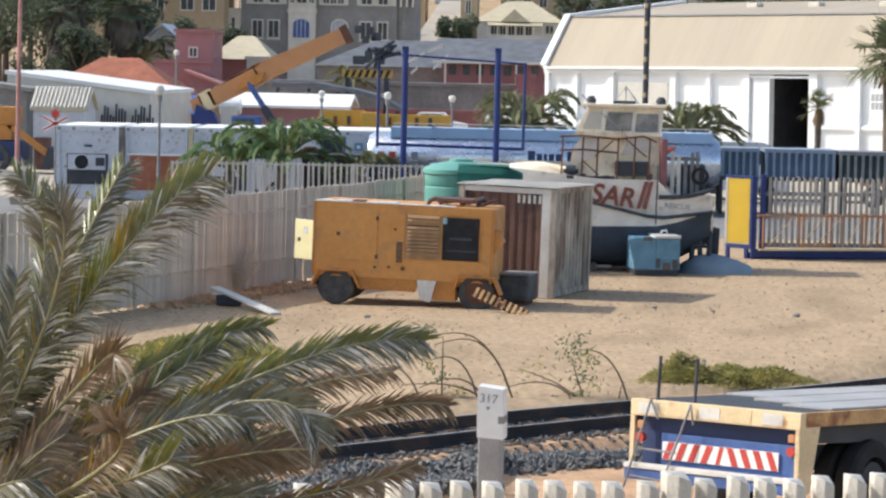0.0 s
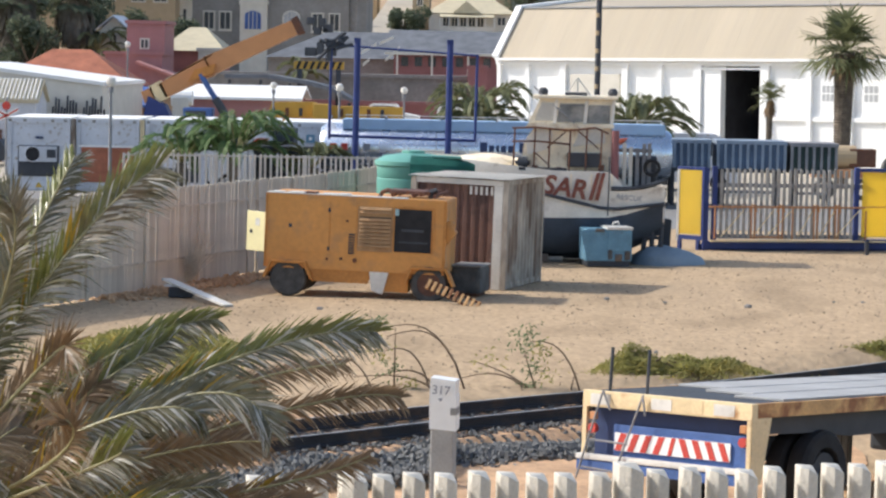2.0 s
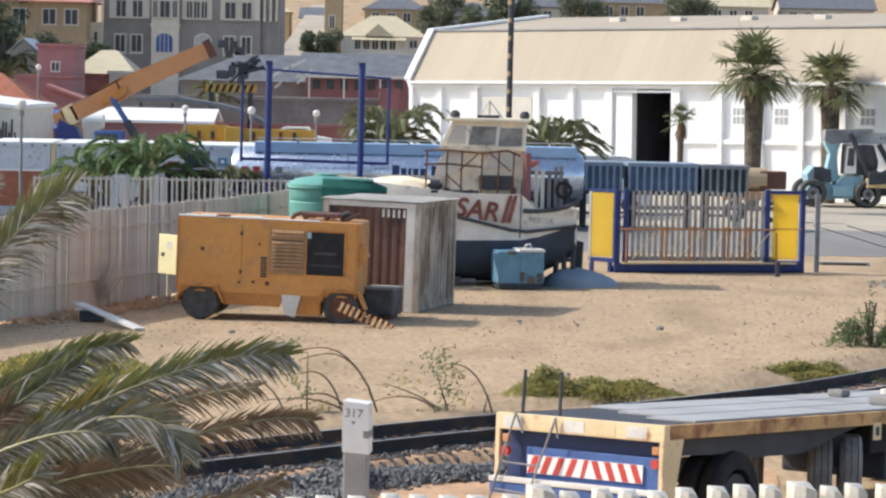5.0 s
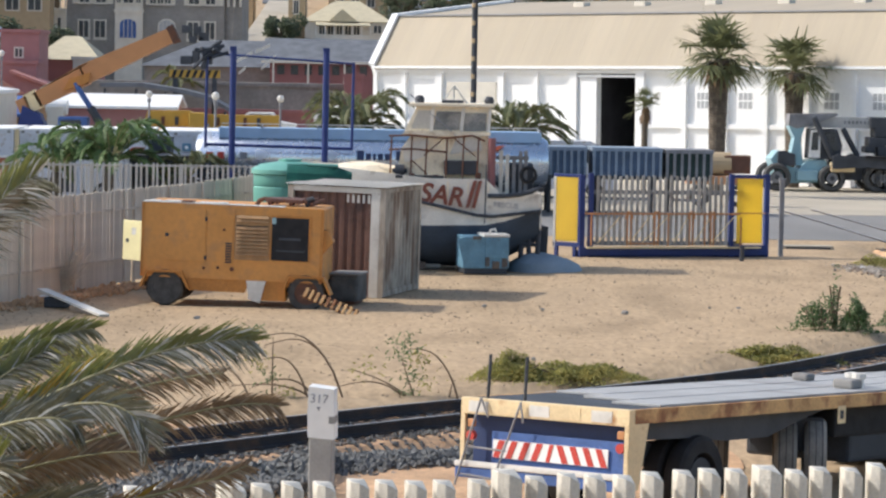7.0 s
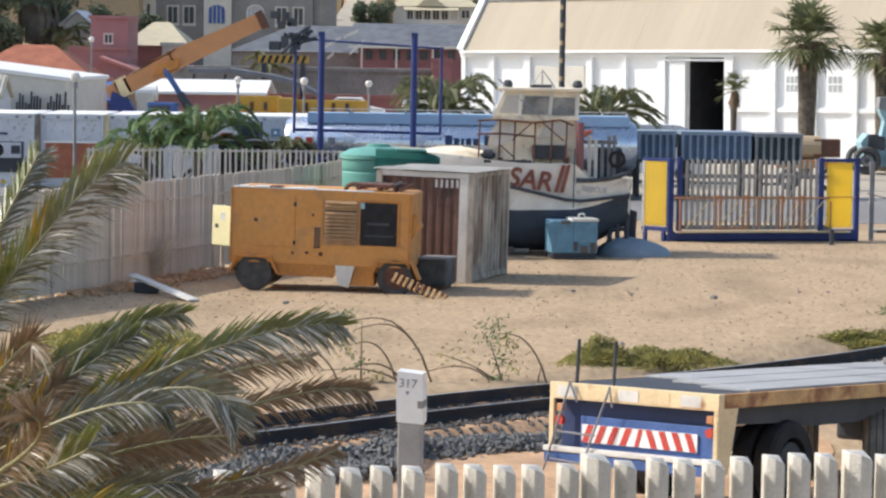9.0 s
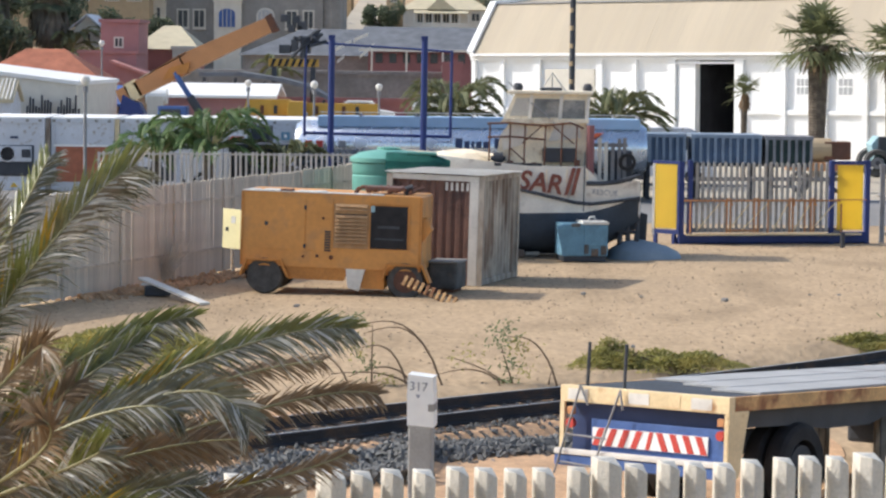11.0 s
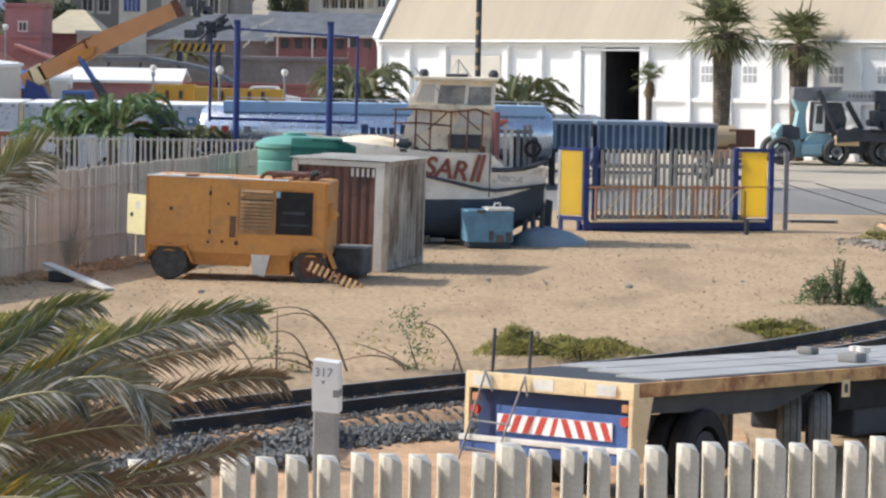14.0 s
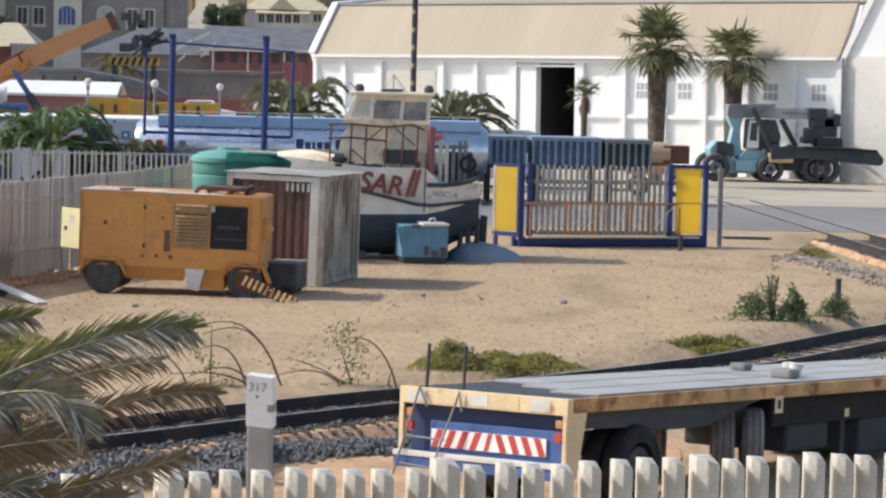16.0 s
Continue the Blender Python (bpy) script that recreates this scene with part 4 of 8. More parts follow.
    part("gooseneck_web", slab(nb(), [(0.6, -0.17), (5.4, -0.17), (4.75, -0.28), (3.7, -0.5), (2.6, -0.5), (1.6, -0.42), (0.6, -0.4)], 'x', W - 0.2, W - 0.16), DARK, t)
    part("axle", rod(nb(), (0.1, 1.85, -0.96), (W - 0.1, 1.85, -0.96), 0.07, n=8), DARK, t)
    for x in (0.18, 0.5, W - 0.5, W - 0.18):
        wh = part("wheel", wheel_mesh(nb(), (x, 1.85, -0.96), 0.57, 0.27, 'x', 32), BLACK, t, smooth=True)
        part("rim", rod(nb(), (x - 0.1, 1.85, -0.96), (x + 0.1, 1.85, -0.96), 0.29, n=16), DARK, wh)
        part("hub", rod(nb(), (x - 0.14, 1.85, -0.96), (x + 0.14, 1.85, -0.96), 0.1, n=10), DARK, wh)
    part("spring_hanger", box(nb(), W - 0.75, W - 0.6, 1.2, 2.6, -0.8, -0.5, 0.02), DARK, t)
    for cx in (0.55, W - 0.4):
        st = part("steering_frame", box(nb(), -0.3, 0.3, -0.2, 0.2, -0.75, -0.3), DARK, t)
        st.matrix_basis = pose(cx, 5.02, 0.0, 0, 0, 31)
        for x in (-0.2, 0.2):
            # steered tyres take the lightened grey, light put into their colour
            wh = part("wheel", wheel_mesh(nb(), (x, 0, -0.87), 0.57, 0.3, 'x', 32), TYRE_LIT, t, smooth=True)
            wh.matrix_basis = st.matrix_basis
            part("rim", rod(nb(), (x - 0.12, 0, -0.87), (x + 0.12, 0, -0.87), 0.29, n=16), DARK, wh)
            for k in (-0.09, 0.0, 0.09):
                part("tread_groove", tube(nb(), [(x + k, 0.571 * math.cos(a * 0.2618), -0.87 + 0.571 * math.sin(a * 0.2618)) for a in range(25)], 0.006, 4), BLACK, wh)
    part("underframe", box(nb(), 0.35, W - 0.25, 5.75, L, -0.62, -0.17, 0.05), BLACK, t, "dark underframe and gear")
    for y, h in ((6.3, 1.0), (8.6, 1.15), (10.6, 1.1)):
        part("gear_box", box(nb(), 0.5, W - 0.3, y, y + 1.3, -h, -0.6, 0.06), DARK, t, "dark box under the chassis")
    part("landing_leg", box(nb(), W - 0.5, W - 0.36, 8.1, 8.24, -1.45, -0.6), DARK, t)
    part("landing_foot", box(nb(), W - 0.58, W - 0.28, 8.02, 8.32, -1.5, -1.45), DARK, t)
    part("yellow_tag", box(nb(), W - 0.26, W - 0.245, 8.0, 8.14, -0.56, -0.44), CREAM, t, "small yellow tag")
    part("number_plate", box(nb(), W + 0.02, W + 0.03, 5.3, 5.52, -0.38, -0.14), CREAM_STEEL, t, "small numbered plate")
    part("plate_bar", box(nb(), W + 0.03, W + 0.034, 5.36, 5.46, -0.32, -0.2), DARK, t)
    part("corner_mark", box(nb(), W + 0.015, W + 0.02, 0.1, 0.13, -0.44, -0.3), DARK, t)
    for y, x, s in ((6.5, 2.0, 0.32), (7.6, 0.7, 0.26)):
        part("deck_block", box(nb(), x - s / 2, x + s / 2, y - s / 2, y + s / 2, 0.035, 0.035 + s * 0.42, 0.04), STONE_GREY, t, "grey block on the deck")
    part("deck_bollard", turned(nb(), [(0.07, 0), (0.07, 0.12), (0.1, 0.13), (0.1, 0.2), (0.03, 0.21)], 12, (1.95, 6.95, 0.03)), WHITE_DIRTY, t)
    part("deck_bollard", turned(nb(), [(0.07, 0), (0.07, 0.12), (0.1, 0.13), (0.1, 0.2), (0.03, 0.21)], 12, (1.78, 7.05, 0.03)), WHITE_DIRTY, t)


trailer()


# ---- boat on its cradle ----
def boat():
    b = thing("rescue_boat", pose(4.62, 74.55, 0.0, 0, 0, -2), "beached old rescue boat, scuffed white hull, cream wheelhouse", "boat")
    xs = np.linspace(0, -7.0, 15)

    def beam(x):
        return 1.45 * (1 - max(0, (-x - 3.2) / 3.8) ** 2.2) * (1 - 0.10 * max(0, (x + 1.2) / 1.2)) + 0.02

    def boot(x):
        return float(np.interp(x, (-7.0, -3.3, -1.3, -0.4, 0.0), (1.35, 1.21, 1.26, 1.55, 1.72)))

    def sheer(x):
        return (2.02 + 0.12 * max(0, x + 1.0)) if x > -1.5 else 2.5 + 0.10 * max(0, -x - 3)

    def keel(x):
        return 0.04 + 0.75 * max(0, (x + 1.7) / 1.7) ** 1.4 + 0.9 * max(0, (-x - 5) / 2) ** 2
    top, low = nb(), nb()
    for side in (-1, 1):
        pt = pl = None
        for x in xs:
            w = beam(x)
            rt = [top.verts.new((x, side * w * k, z)) for k, z in ((1.02, sheer(x)), (1.0, (sheer(x) + boot(x)) / 2), (0.96, boot(x)))]
            rl = [low.verts.new((x, side * w * k, boot(x) + (keel(x) - boot(x)) * q)) for k, q in ((0.96, 0), (0.90, 0.35), (0.72, 0.72), (0.30, 0.95), (0.03, 1.0))]
            for a, p, m in ((rt, pt, top), (rl, pl, low)):
                if p:
                    for i in range(len(a) - 1):
                        m.faces.new((p[i], p[i + 1], a[i + 1], a[i]))
            pt, pl = rt, rl
    part("topside", top, HULL_WHITE, b, smooth=True)
    part("hull_bottom", low, HULL_DARK, b, "dark blue-black bottom paint", smooth=True)
    part("transom", slab(nb(), [(-1.28, 2.04), (1.28, 2.04), (1.2, 1.2), (0.6, 1.0), (-0.6, 1.0), (-1.2, 1.2)], 'x', -0.03, 0.02), HULL_WHITE, b)
    part("aft_deck", box(nb(), -1.5, -0.02, -1.3, 1.3, 1.94, 1.99), CABIN, b)
    part("fore_deck", slab(nb(), [(-1.5, -1.42), (-3.4, -1.43), (-5.6, -0.95), (-6.8, -0.1), (-6.8, 0.1), (-5.6, 0.95), (-3.4, 1.43), (-1.5, 1.42)], 'z', 2.44, 2.49), HULL_WHITE, b)
    part("bulkhead", box(nb(), -1.56, -1.48, -1.4, 1.4, 1.95, 2.46), HULL_WHITE, b)
    # rubbing strakes
    part("rubbing_strake", tube(nb(), [(x, -beam(x) * 1.03 - 0.02, float(np.interp(x, (-6.5, -3.5, -1.5, 0), (2.25, 1.92, 1.47, 1.66)))) for x in np.linspace(0, -6.5, 16)], 0.045, 8), DARK, b, "dark rubbing strake")
    part("aft_rail_cap", tube(nb(), [(x, -beam(x) * 1.03 - 0.02, sheer(x) + 0.03 + (0.25 * max(0, x + 0.5))) for x in np.linspace(0.02, -1.45, 8)], 0.06, 8), DARK, b)
    part("deck_edge", box(nb(), -3.95, -2.65, -1.47, -1.3, 2.49, 2.57), DARK, b)
    part("foredeck_hatch", turned(nb(), [(1.05, 0), (1.0, 0.16), (0.75, 0.32), (0.3, 0.4), (0.02, 0.41)], 18, (-4.9, 0.0, 2.47)), CABIN, b, "rounded cream foredeck hump")
    # wheelhouse: trunk, slanted windscreen, roof
    part("coach_roof", box(nb(), -4.6, -3.9, -0.7, 0.7, 2.49, 2.75, 0.06), CABIN, b)
    part("cabin_trunk", slab(nb(), [(-3.95, 2.48), (-1.45, 2.48), (-1.45, 3.72), (-3.5, 3.72), (-3.8, 3.3)], 'y', -1.05, 1.05), CABIN, b)
    part("side_locker", box(nb(), -2.65, -1.75, -1.32, -1.06, 2.6, 2.98, 0.02), DARK, b, "grey covered locker")
    part("wheelhouse", slab(nb(), [(-3.75, 3.72), (-1.42, 3.72), (-1.42, 4.42), (-3.42, 4.42)], 'y', -0.98, 0.98), CABIN, b)
    part("wheelhouse_roof", box(nb(), -3.62, -1.3, -1.12, 1.12, 4.42, 4.52, 0.03), CABIN, b)
    part("window", slab(nb(), [(-3.56, 3.82), (-3.06, 3.82), (-2.98, 4.32), (-3.38, 4.32)], 'y', -1.0, -0.975), WINDOW_PALE, b, "dusty side window")
    part("window", slab(nb(), [(-2.96, 3.8), (-2.25, 3.8), (-2.2, 4.3), (-2.87, 4.3)], 'y', -1.0, -0.975), GLASS_DUSTY, b)
    part("window", slab(nb(), [(-2.14, 3.78), (-1.52, 3.78), (-1.52, 4.27), (-2.1, 4.27)], 'y', -1.0, -0.975), GLASS_DUSTY, b)
    for x0, x1 in ((-3.06, -2.97), (-2.24, -2.15), (-1.51, -1.42)):
        part("window_post", slab(nb(), [(x0, 3.76), (x1, 3.76), (x1 + 0.05, 4.42), (x0 + 0.05, 4.42)], 'y', -1.02, -0.98), HULL_WHITE, b)
    # stove-in front of the trunk, loose boards and gear on the side deck
    part("broken_panel", slab(nb(), [(-3.72, 2.9), (-3.2, 3.05), (-3.05, 3.5), (-3.45, 3.66), (-3.8, 3.3)], 'y', -1.09, -1.05), HULL_WHITE, b, "bleached loose panel")
    part("broken_panel", slab(nb(), [(-2.5, 3.15), (-1.62, 3.25), (-1.66, 3.62), (-2.3, 3.66)], 'y', -1.10, -1.05), WHITE_DIRTY, b, "bleached loose panel")
    part("visor", slab(nb(), [(-3.85, 3.62), (-1.4, 3.66), (-1.4, 3.76), (-3.7, 3.76)], 'y', -1.2, -1.0), CABIN, b)
    for x, h in ((-3.6, 0.14), (-2.95, 0.1), (-1.8, 0.18)):
        part("cleat", box(nb(), x, x + 0.16, -1.42, -1.3, 2.49, 2.49 + h, 0.02), RUST, b)
    for k in range(4):
        part("rust_streak", box(nb(), -3.1 + k * 0.55, -3.06 + k * 0.55, -1.505, -1.47, 1.95 + 0.06 * k, 2.42), CABIN, b)
    part("mast_stay", tube(nb(), [(-3.6, -0.9, 4.75), (-3.3, -0.9, 4.45), (-2.6, -1.15, 3.9), (-2.3, -1.2, 3.6)], 0.018, 6), GREY_POLE, b)
    part("roof_frame", tube(nb(), [(-2.75, 0, 4.5), (-2.42, 0, 5.0), (-2.05, 0, 4.5)], 0.025, 6), WHITE_DIRTY, b)
    part("roof_frame", tube(nb(), [(-2.42, 0, 5.0), (-2.42, 0, 4.5)], 0.02, 6), WHITE_DIRTY, b)
    part("searchlight", turned(nb(), [(0.12, 0), (0.14, 0.1), (0.08, 0.2)], 12, (-3.35, -0.4, 4.52)), DARK, b)
    part("searchlight", turned(nb(), [(0.12, 0), (0.14, 0.1), (0.08, 0.2)], 12, (-1.45, -0.5, 4.52)), DARK, b)
    part("roof_gear", box(nb(), -2.75, -2.15, -0.5, 0.3, 4.52, 4.6, 0.02), DARK, b)
    # bent rusty guard rails round the trunk
    for z in (3.62, 3.25):
        part("guard_rail", tube(nb(), [(-4.15, -1.3, z), (-3.5, -1.36, z + 0.03), (-2.6, -1.38, z - 0.04), (-1.9, -1.38, z + 0.05), (-1.55, -1.36, z - 0.1)][: 5 if z > 3.5 else 3], 0.028, 6), RUST, b, "bent rusty rail")
    for x in (-4.1, -3.55, -3.15, -2.6, -2.15, -1.75):
        part("rail_post", rod(nb(), (x, -1.36, 2.5), (x + 0.03, -1.36, 3.62), 0.025, n=6), RUST, b)
    for p, q in (((-3.55, -1.36, 3.0), (-3.1, -1.36, 2.6)), ((-3.2, -1.36, 3.1), (-2.7, -1.36, 3.55)), ((-2.4, -1.3, 3.6), (-1.8, -1.3, 3.1))):
        part("rail_brace", rod(nb(), p, q, 0.02, n=6), RUST, b)
    bm = nb()
    rod(bm, (-3.98, -1.2, 2.68), (-3.72, -1.2, 2.68), 0.17, n=14)
    rod(bm, (-4.05, -1.2, 2.68), (-3.65, -1.2, 2.68), 0.06, n=8)
    part("winch", bm, DARK, b, "dark anchor winch")
    part("red_post", rod(nb(), (-1.36, -1.2, 2.0), (-1.36, -1.2, 3.6), 0.11, n=12), MAROON, b, "dark red stub post")
    for x in (-1.15, -0.98, -0.8, -0.62, -0.48):
        part("aft_board", box(nb(), x, x + 0.1, -1.05, -0.98, 2.0, 3.2 + 0.08 * math.sin(9 * x)), STONE_LIGHT if x < -0.9 else GREY_POLE, b, "grey upright board")
    part("aft_board_rail", box(nb(), -1.25, -0.35, -0.97, -0.9, 3.02, 3.12), GREY_POLE, b)
    part("engine_cover", box(nb(), -0.95, -0.2, -0.6, 0.6, 2.0, 2.9, 0.06), DARK, b)
    part("stern_reel", wheel_mesh(nb(), (-0.35, -1.05, 2.62), 0.24, 0.16), BLACK, b)
    part("mooring_line", rod(nb(), (-1.52, -1.5, 1.3), (-1.5, -1.52, 2.9), 0.015, n=6), DARK, b)
    # lettering on the side
    face = Matrix(((1, 0, 0, 0), (0, 0, -1, 0), (0, 1, 0, 0), (0, 0, 0, 1)))
    lettering("lettering", "SAR", 0.72, TEXT_BROWN, b, Matrix.Translation((-2.70, -1.55, 2.04)) @ Matrix.Rotation(radians(7), 4, 'Y') @ face, "large red-brown lettering", 0.95, 0.15, 0.018)
    for k in (0, 1):
        part("slash_mark", slab(nb(), [(-2.05 + k * 0.17, 1.72), (-1.95 + k * 0.17, 1.72), (-1.74 + k * 0.14, 2.46), (-1.84 + k * 0.14, 2.46)], 'y', -1.56, -1.47), TEXT_BROWN, b, "red-brown slanting stripe")
    lettering("lettering", "RESCUE", 0.2, TEXT_GREY, b, Matrix.Translation((-0.95, -1.50, 1.80)) @ Matrix.Rotation(radians(4), 4, 'Y') @ face, "faded grey lettering")
    # cradle and stern gear
    for x in (-5.2, -3.2, -1.3):
        part("cradle_beam", box(nb(), x - 0.1, x + 0.1, -1.1, 1.1, 0.0, 0.2), SLEEPER, b)
    for x, l in ((-0.55, 0.1), (-0.28, -0.05), (-0.08, 0.05)):
        part("stern_prop", rod(nb(), (x, -0.9, 0.0), (x + l, -0.8, 1.45), 0.07, n=8), DARK, b, "dark timber prop")
    part("rudder", slab(nb(), [(-0.1, 0.35), (0.22, 0.35), (0.25, 1.15), (-0.1, 1.25)], 'y', -0.04, 0.04), DARK, b)
    part("prop_brace", rod(nb(), (-0.9, -0.9, 0.75), (0.0, -0.85, 0.7), 0.05, n=8), DARK, b)


boat()

# ---- things round the boat and the compressor ----
t = thing("water_tank", pose(-2.25, 74.2, 0.0), "sea-green round plastic water tank, ribbed", "water tank")
part("shell", turned(nb(), [(1.0, 0), (1.0, 0.55), (0.97, 0.58), (1.0, 0.61), (1.0, 1.1), (0.97, 1.13), (1.0, 1.16), (1.0, 1.65), (0.97, 1.68), (1.0, 1.71), (1.0, 2.15), (0.97, 2.18), (1.0, 2.22), (1.0, 2.5), (1.06, 2.53), (1.06, 2.64), (0.8, 2.78), (0.3, 2.86)], 28), GREEN_TANK, t, smooth=True)
part("lid", turned(nb(), [(0.32, 2.84), (0.32, 2.92), (0.02, 2.94)], 16), GREEN_TANK, t)
t = thing("capsized_skiff", pose(-1.55, 72.9, -0.02, 0, 1.5, 0) @ Matrix.Diagonal((0.62, 0.75, 1.0, 1)), "upturned sea-green skiff propped on trestles", "skiff")
bm = nb()
pv = None
for x in np.linspace(-1.3, 1.5, 10):
    k = 1 - max(0, (x - 0.2) / 1.45) ** 2
    ring = [bm.verts.new((x, y * k, 2.42 + z * (0.5 + 0.5 * k))) for y, z in ((-0.8, 0), (-0.7, 0.2), (-0.35, 0.36), (0, 0.42), (0.35, 0.36), (0.7, 0.2), (0.8, 0))]
    if pv:
        for i in range(6):
            bm.faces.new((pv[i], pv[i + 1], ring[i + 1], ring[i]))
    pv = ring
bmesh.ops.solidify(bm, geom=bm.faces[:], thickness=0.04)
part("hull", bm, GREEN_DARK, t, smooth=True)
part("keel_patch", box(nb(), -0.4, 0.9, -0.3, 0.3, 2.80, 2.87, 0.03), GREEN_TANK, t, "bleached green patch")
part("gunwale", box(nb(), -1.3, 1.3, -0.86, -0.74, 2.3, 2.46), GREEN_DARK, t, "dark green edge")
for x in (-0.9, 0.9):
    part("trestle", box(nb(), x - 0.06, x + 0.06, -0.6, 0.6, 0.0, 2.4), SLEEPER, t)
t = thing("metal_drum_box", pose(2.5, 72.2, 0.0, 0, 0, 8), "battered light blue steel box with loose lid", "steel box")
part("body", box(nb(), -0.05, 1.2, 0, 1.1, 0.14, 1.0, 0.03), LIGHT_BLUE, t)
part("lid", box(nb(), 0.5, 1.22, -0.04, 1.12, 0.985, 1.06, 0.02), WHITE_DIRTY, t, "pale lid")
part("side_plate", box(nb(), 0.55, 1.15, -0.03, 0.0, 0.42, 0.95, 0.01), LIGHT_BLUE, t)
part("base_frame", box(nb(), 0.0, 1.15, 0.02, 1.05, 0.0, 0.14), DARK, t)
part("torn_flap", slab(nb(), [(-0.22, 0.95), (0.02, 0.98), (0.05, 0.35), (-0.05, 0.3)], 'y', -0.05, -0.02), LIGHT_BLUE, t)
for x, z, w, h in ((0.55, 0.2, 0.12, 0.26), (0.74, 0.14, 0.2, 0.2), (1.0, 0.18, 0.16, 0.24), (0.2, 0.92, 0.25, 0.1)):
    part("rust_hole", box(nb(), x, x + w, -0.034, -0.001, z, z + h, 0.02), GRIMY, t)
part("lifting_eye", tube(nb(), [(0.75, 0.5, 1.05), (0.78, 0.5, 1.15), (0.9, 0.5, 1.17), (0.95, 0.5, 1.05)], 0.03, 6), WHITE_DIRTY, t)
bm = nb()
turned(bm, [(1.0, 0), (0.9, 0.22), (0.6, 0.42), (0.25, 0.5), (0.02, 0.51)], 20)
for v in bm.verts:
    v.co.x *= 1.05 + 0.1 * noise.noise(v.co * 2)
    v.co.z *= 1 + 0.3 * noise.noise(v.co * 1.7)
solid("sheet_mound", bm, TARP, "low heap under a grey-blue sheet", "heap", pose(4.75, 73.9, -0.03), smooth=True)
t = thing("dark_crate", pose(0.1, 62.4, 0.0, 0, 0, -14), "low dark steel crate lying by the container", "crate")
part("body", box(nb(), -1.0, -0.3, -0.4, 0.5, 0.06, 0.68, 0.08), GRIMY, t)
part("lid", box(nb(), -1.04, -0.27, -0.44, 0.54, 0.67, 0.72, 0.03), STONE_GREY, t)
part("skid", box(nb(), -0.9, -0.4, -0.35, 0.45, 0.0, 0.06), RUST, t)
t = thing("stone_slab", pose(1.45, 74.0, 0.03), "small pale slab lying under the boat", "slab")
part("slab", box(nb(), 0, 0.45, 0, 0.3, 0.0, 0.09, 0.01), WHITE_DIRTY, t)
part("under_block", box(nb(), 0.05, 0.4, 0.05, 0.25, -0.06, 0.0), STONE_GREY, t)
t = thing("timber_plank", pose(-7.0, 60.3, 0.0, 0, 0, 0), "pale weathered plank propped on a dark block", "plank")
p1 = part("plank", box(nb(), -0.7, 2.45, -0.12, 0.12, -0.02, 0.03, 0.005), WHITE_DIRTY, t)
p1.matrix_basis = pose(0.0, 0.0, 0.27, 0, 5.8, -58)
part("block", box(nb(), -0.25, 0.3, -0.1, 0.3, 0.0, 0.22, 0.03), DARK, t)
part("short_board", box(nb(), -0.35, 0.05, 0.12, 0.27, 0.221, 0.255), WHITE, t)

# blue pipe frame behind the yard
f = thing("pipe_frame", pose(-5.2, 100.0, 0, 0, 0, 4), "tall blue steel pipe frame with thin rear posts", "steel frame")
for x, h, r in ((0, 6.0, 0.12), (3.42, 6.1, 0.12)):
    part("post", rod(nb(), (x, 0, 0), (x + 0.03, 0, h), r, n=12), BLUE, f)
for x, h in ((-0.95, 5.95), (4.5, 5.65)):
    part("thin_post", rod(nb(), (x, 1.2, 2.4), (x + 0.03, 1.2, h), 0.055, n=8), BLUE, f)
part("top_bar", rod(nb(), (-0.95, 1.2, 5.9), (4.5, 1.2, 5.6), 0.04, n=8), BLUE, f)
part("low_bar", rod(nb(), (-0.95, 1.2, 2.52), (4.5, 1.2, 2.42), 0.06, n=8), BLUE, f)
for x in (0, 3.42):
    part("link_bar", rod(nb(), (x, 0, 2.5), (x, 1.2, 2.5), 0.05, n=8), BLUE, f)
    part("cap", box(nb(), x - 0.1, x + 0.14, -0.1, 0.1, 6.0, 6.16), BLUE, f)
for k in range(10):
    bm = nb()
    rod(bm, (-1.0 + random.uniform(-0.5, 0.6), 1.0, 5.6 + random.uniform(-0.3, 0.6)), (-0.7 + random.uniform(-0.5, 0.6), 1.2, 5.8 + random.uniform(-0.3, 0.6)), 0.07, n=6)
    part("pipe_fitting", bm, DARK, f, "dark bent fitting")

# lamps and poles
def lamp(x, y, h, mat_pole):
    p = thing("street_lamp", pose(x, y, 0), "slim street lamp with a pale round globe", "street lamp", "globe street lamps")
    part("pole", rod(nb(), (0, 0, 0), (0, 0, h - 0.2), 0.07, 0.05, 8), mat_pole, p)
    part("globe", turned(nb(), [(0.08, -0.17), (0.15, -0.1), (0.185, 0.02), (0.15, 0.13), (0.04, 0.19)], 14, (0, 0, h)), LAMP_GLOBE, p, "pale globe", smooth=True)
    part("collar", rod(nb(), (0, 0, h - 0.42), (0, 0, h - 0.2), 0.1, n=8), GREY_POLE, p)


for x, y, h in ((-13.97, 98, 4.4), (-7.26, 125, 4.05), (-4.79, 140, 3.8), (-11.7, 142, 3.9), (-23.2, 170, 6.0)):
    lamp(x, y, h, GREY_POLE)
p = thing("flag_pole", pose(-19.55, 100, 0), "thin pinkish painted steel pole", "pole")
part("shaft", rod(nb(), (0, 0, 0), (0.1, 0, 9.5), 0.09, 0.07, 8), PINK_POLE, p)
part("base", box(nb(), -0.2, 0.2, -0.2, 0.2, 0, 0.3), STONE_GREY, p)
p = thing("tall_pole", pose(3.48, 95, 0), "tall dark pole with yellow and black bands", "pole")
part("shaft", rod(nb(), (0, 0, 0), (0.02, 0, 11), 0.105, n=12), DARK, p)
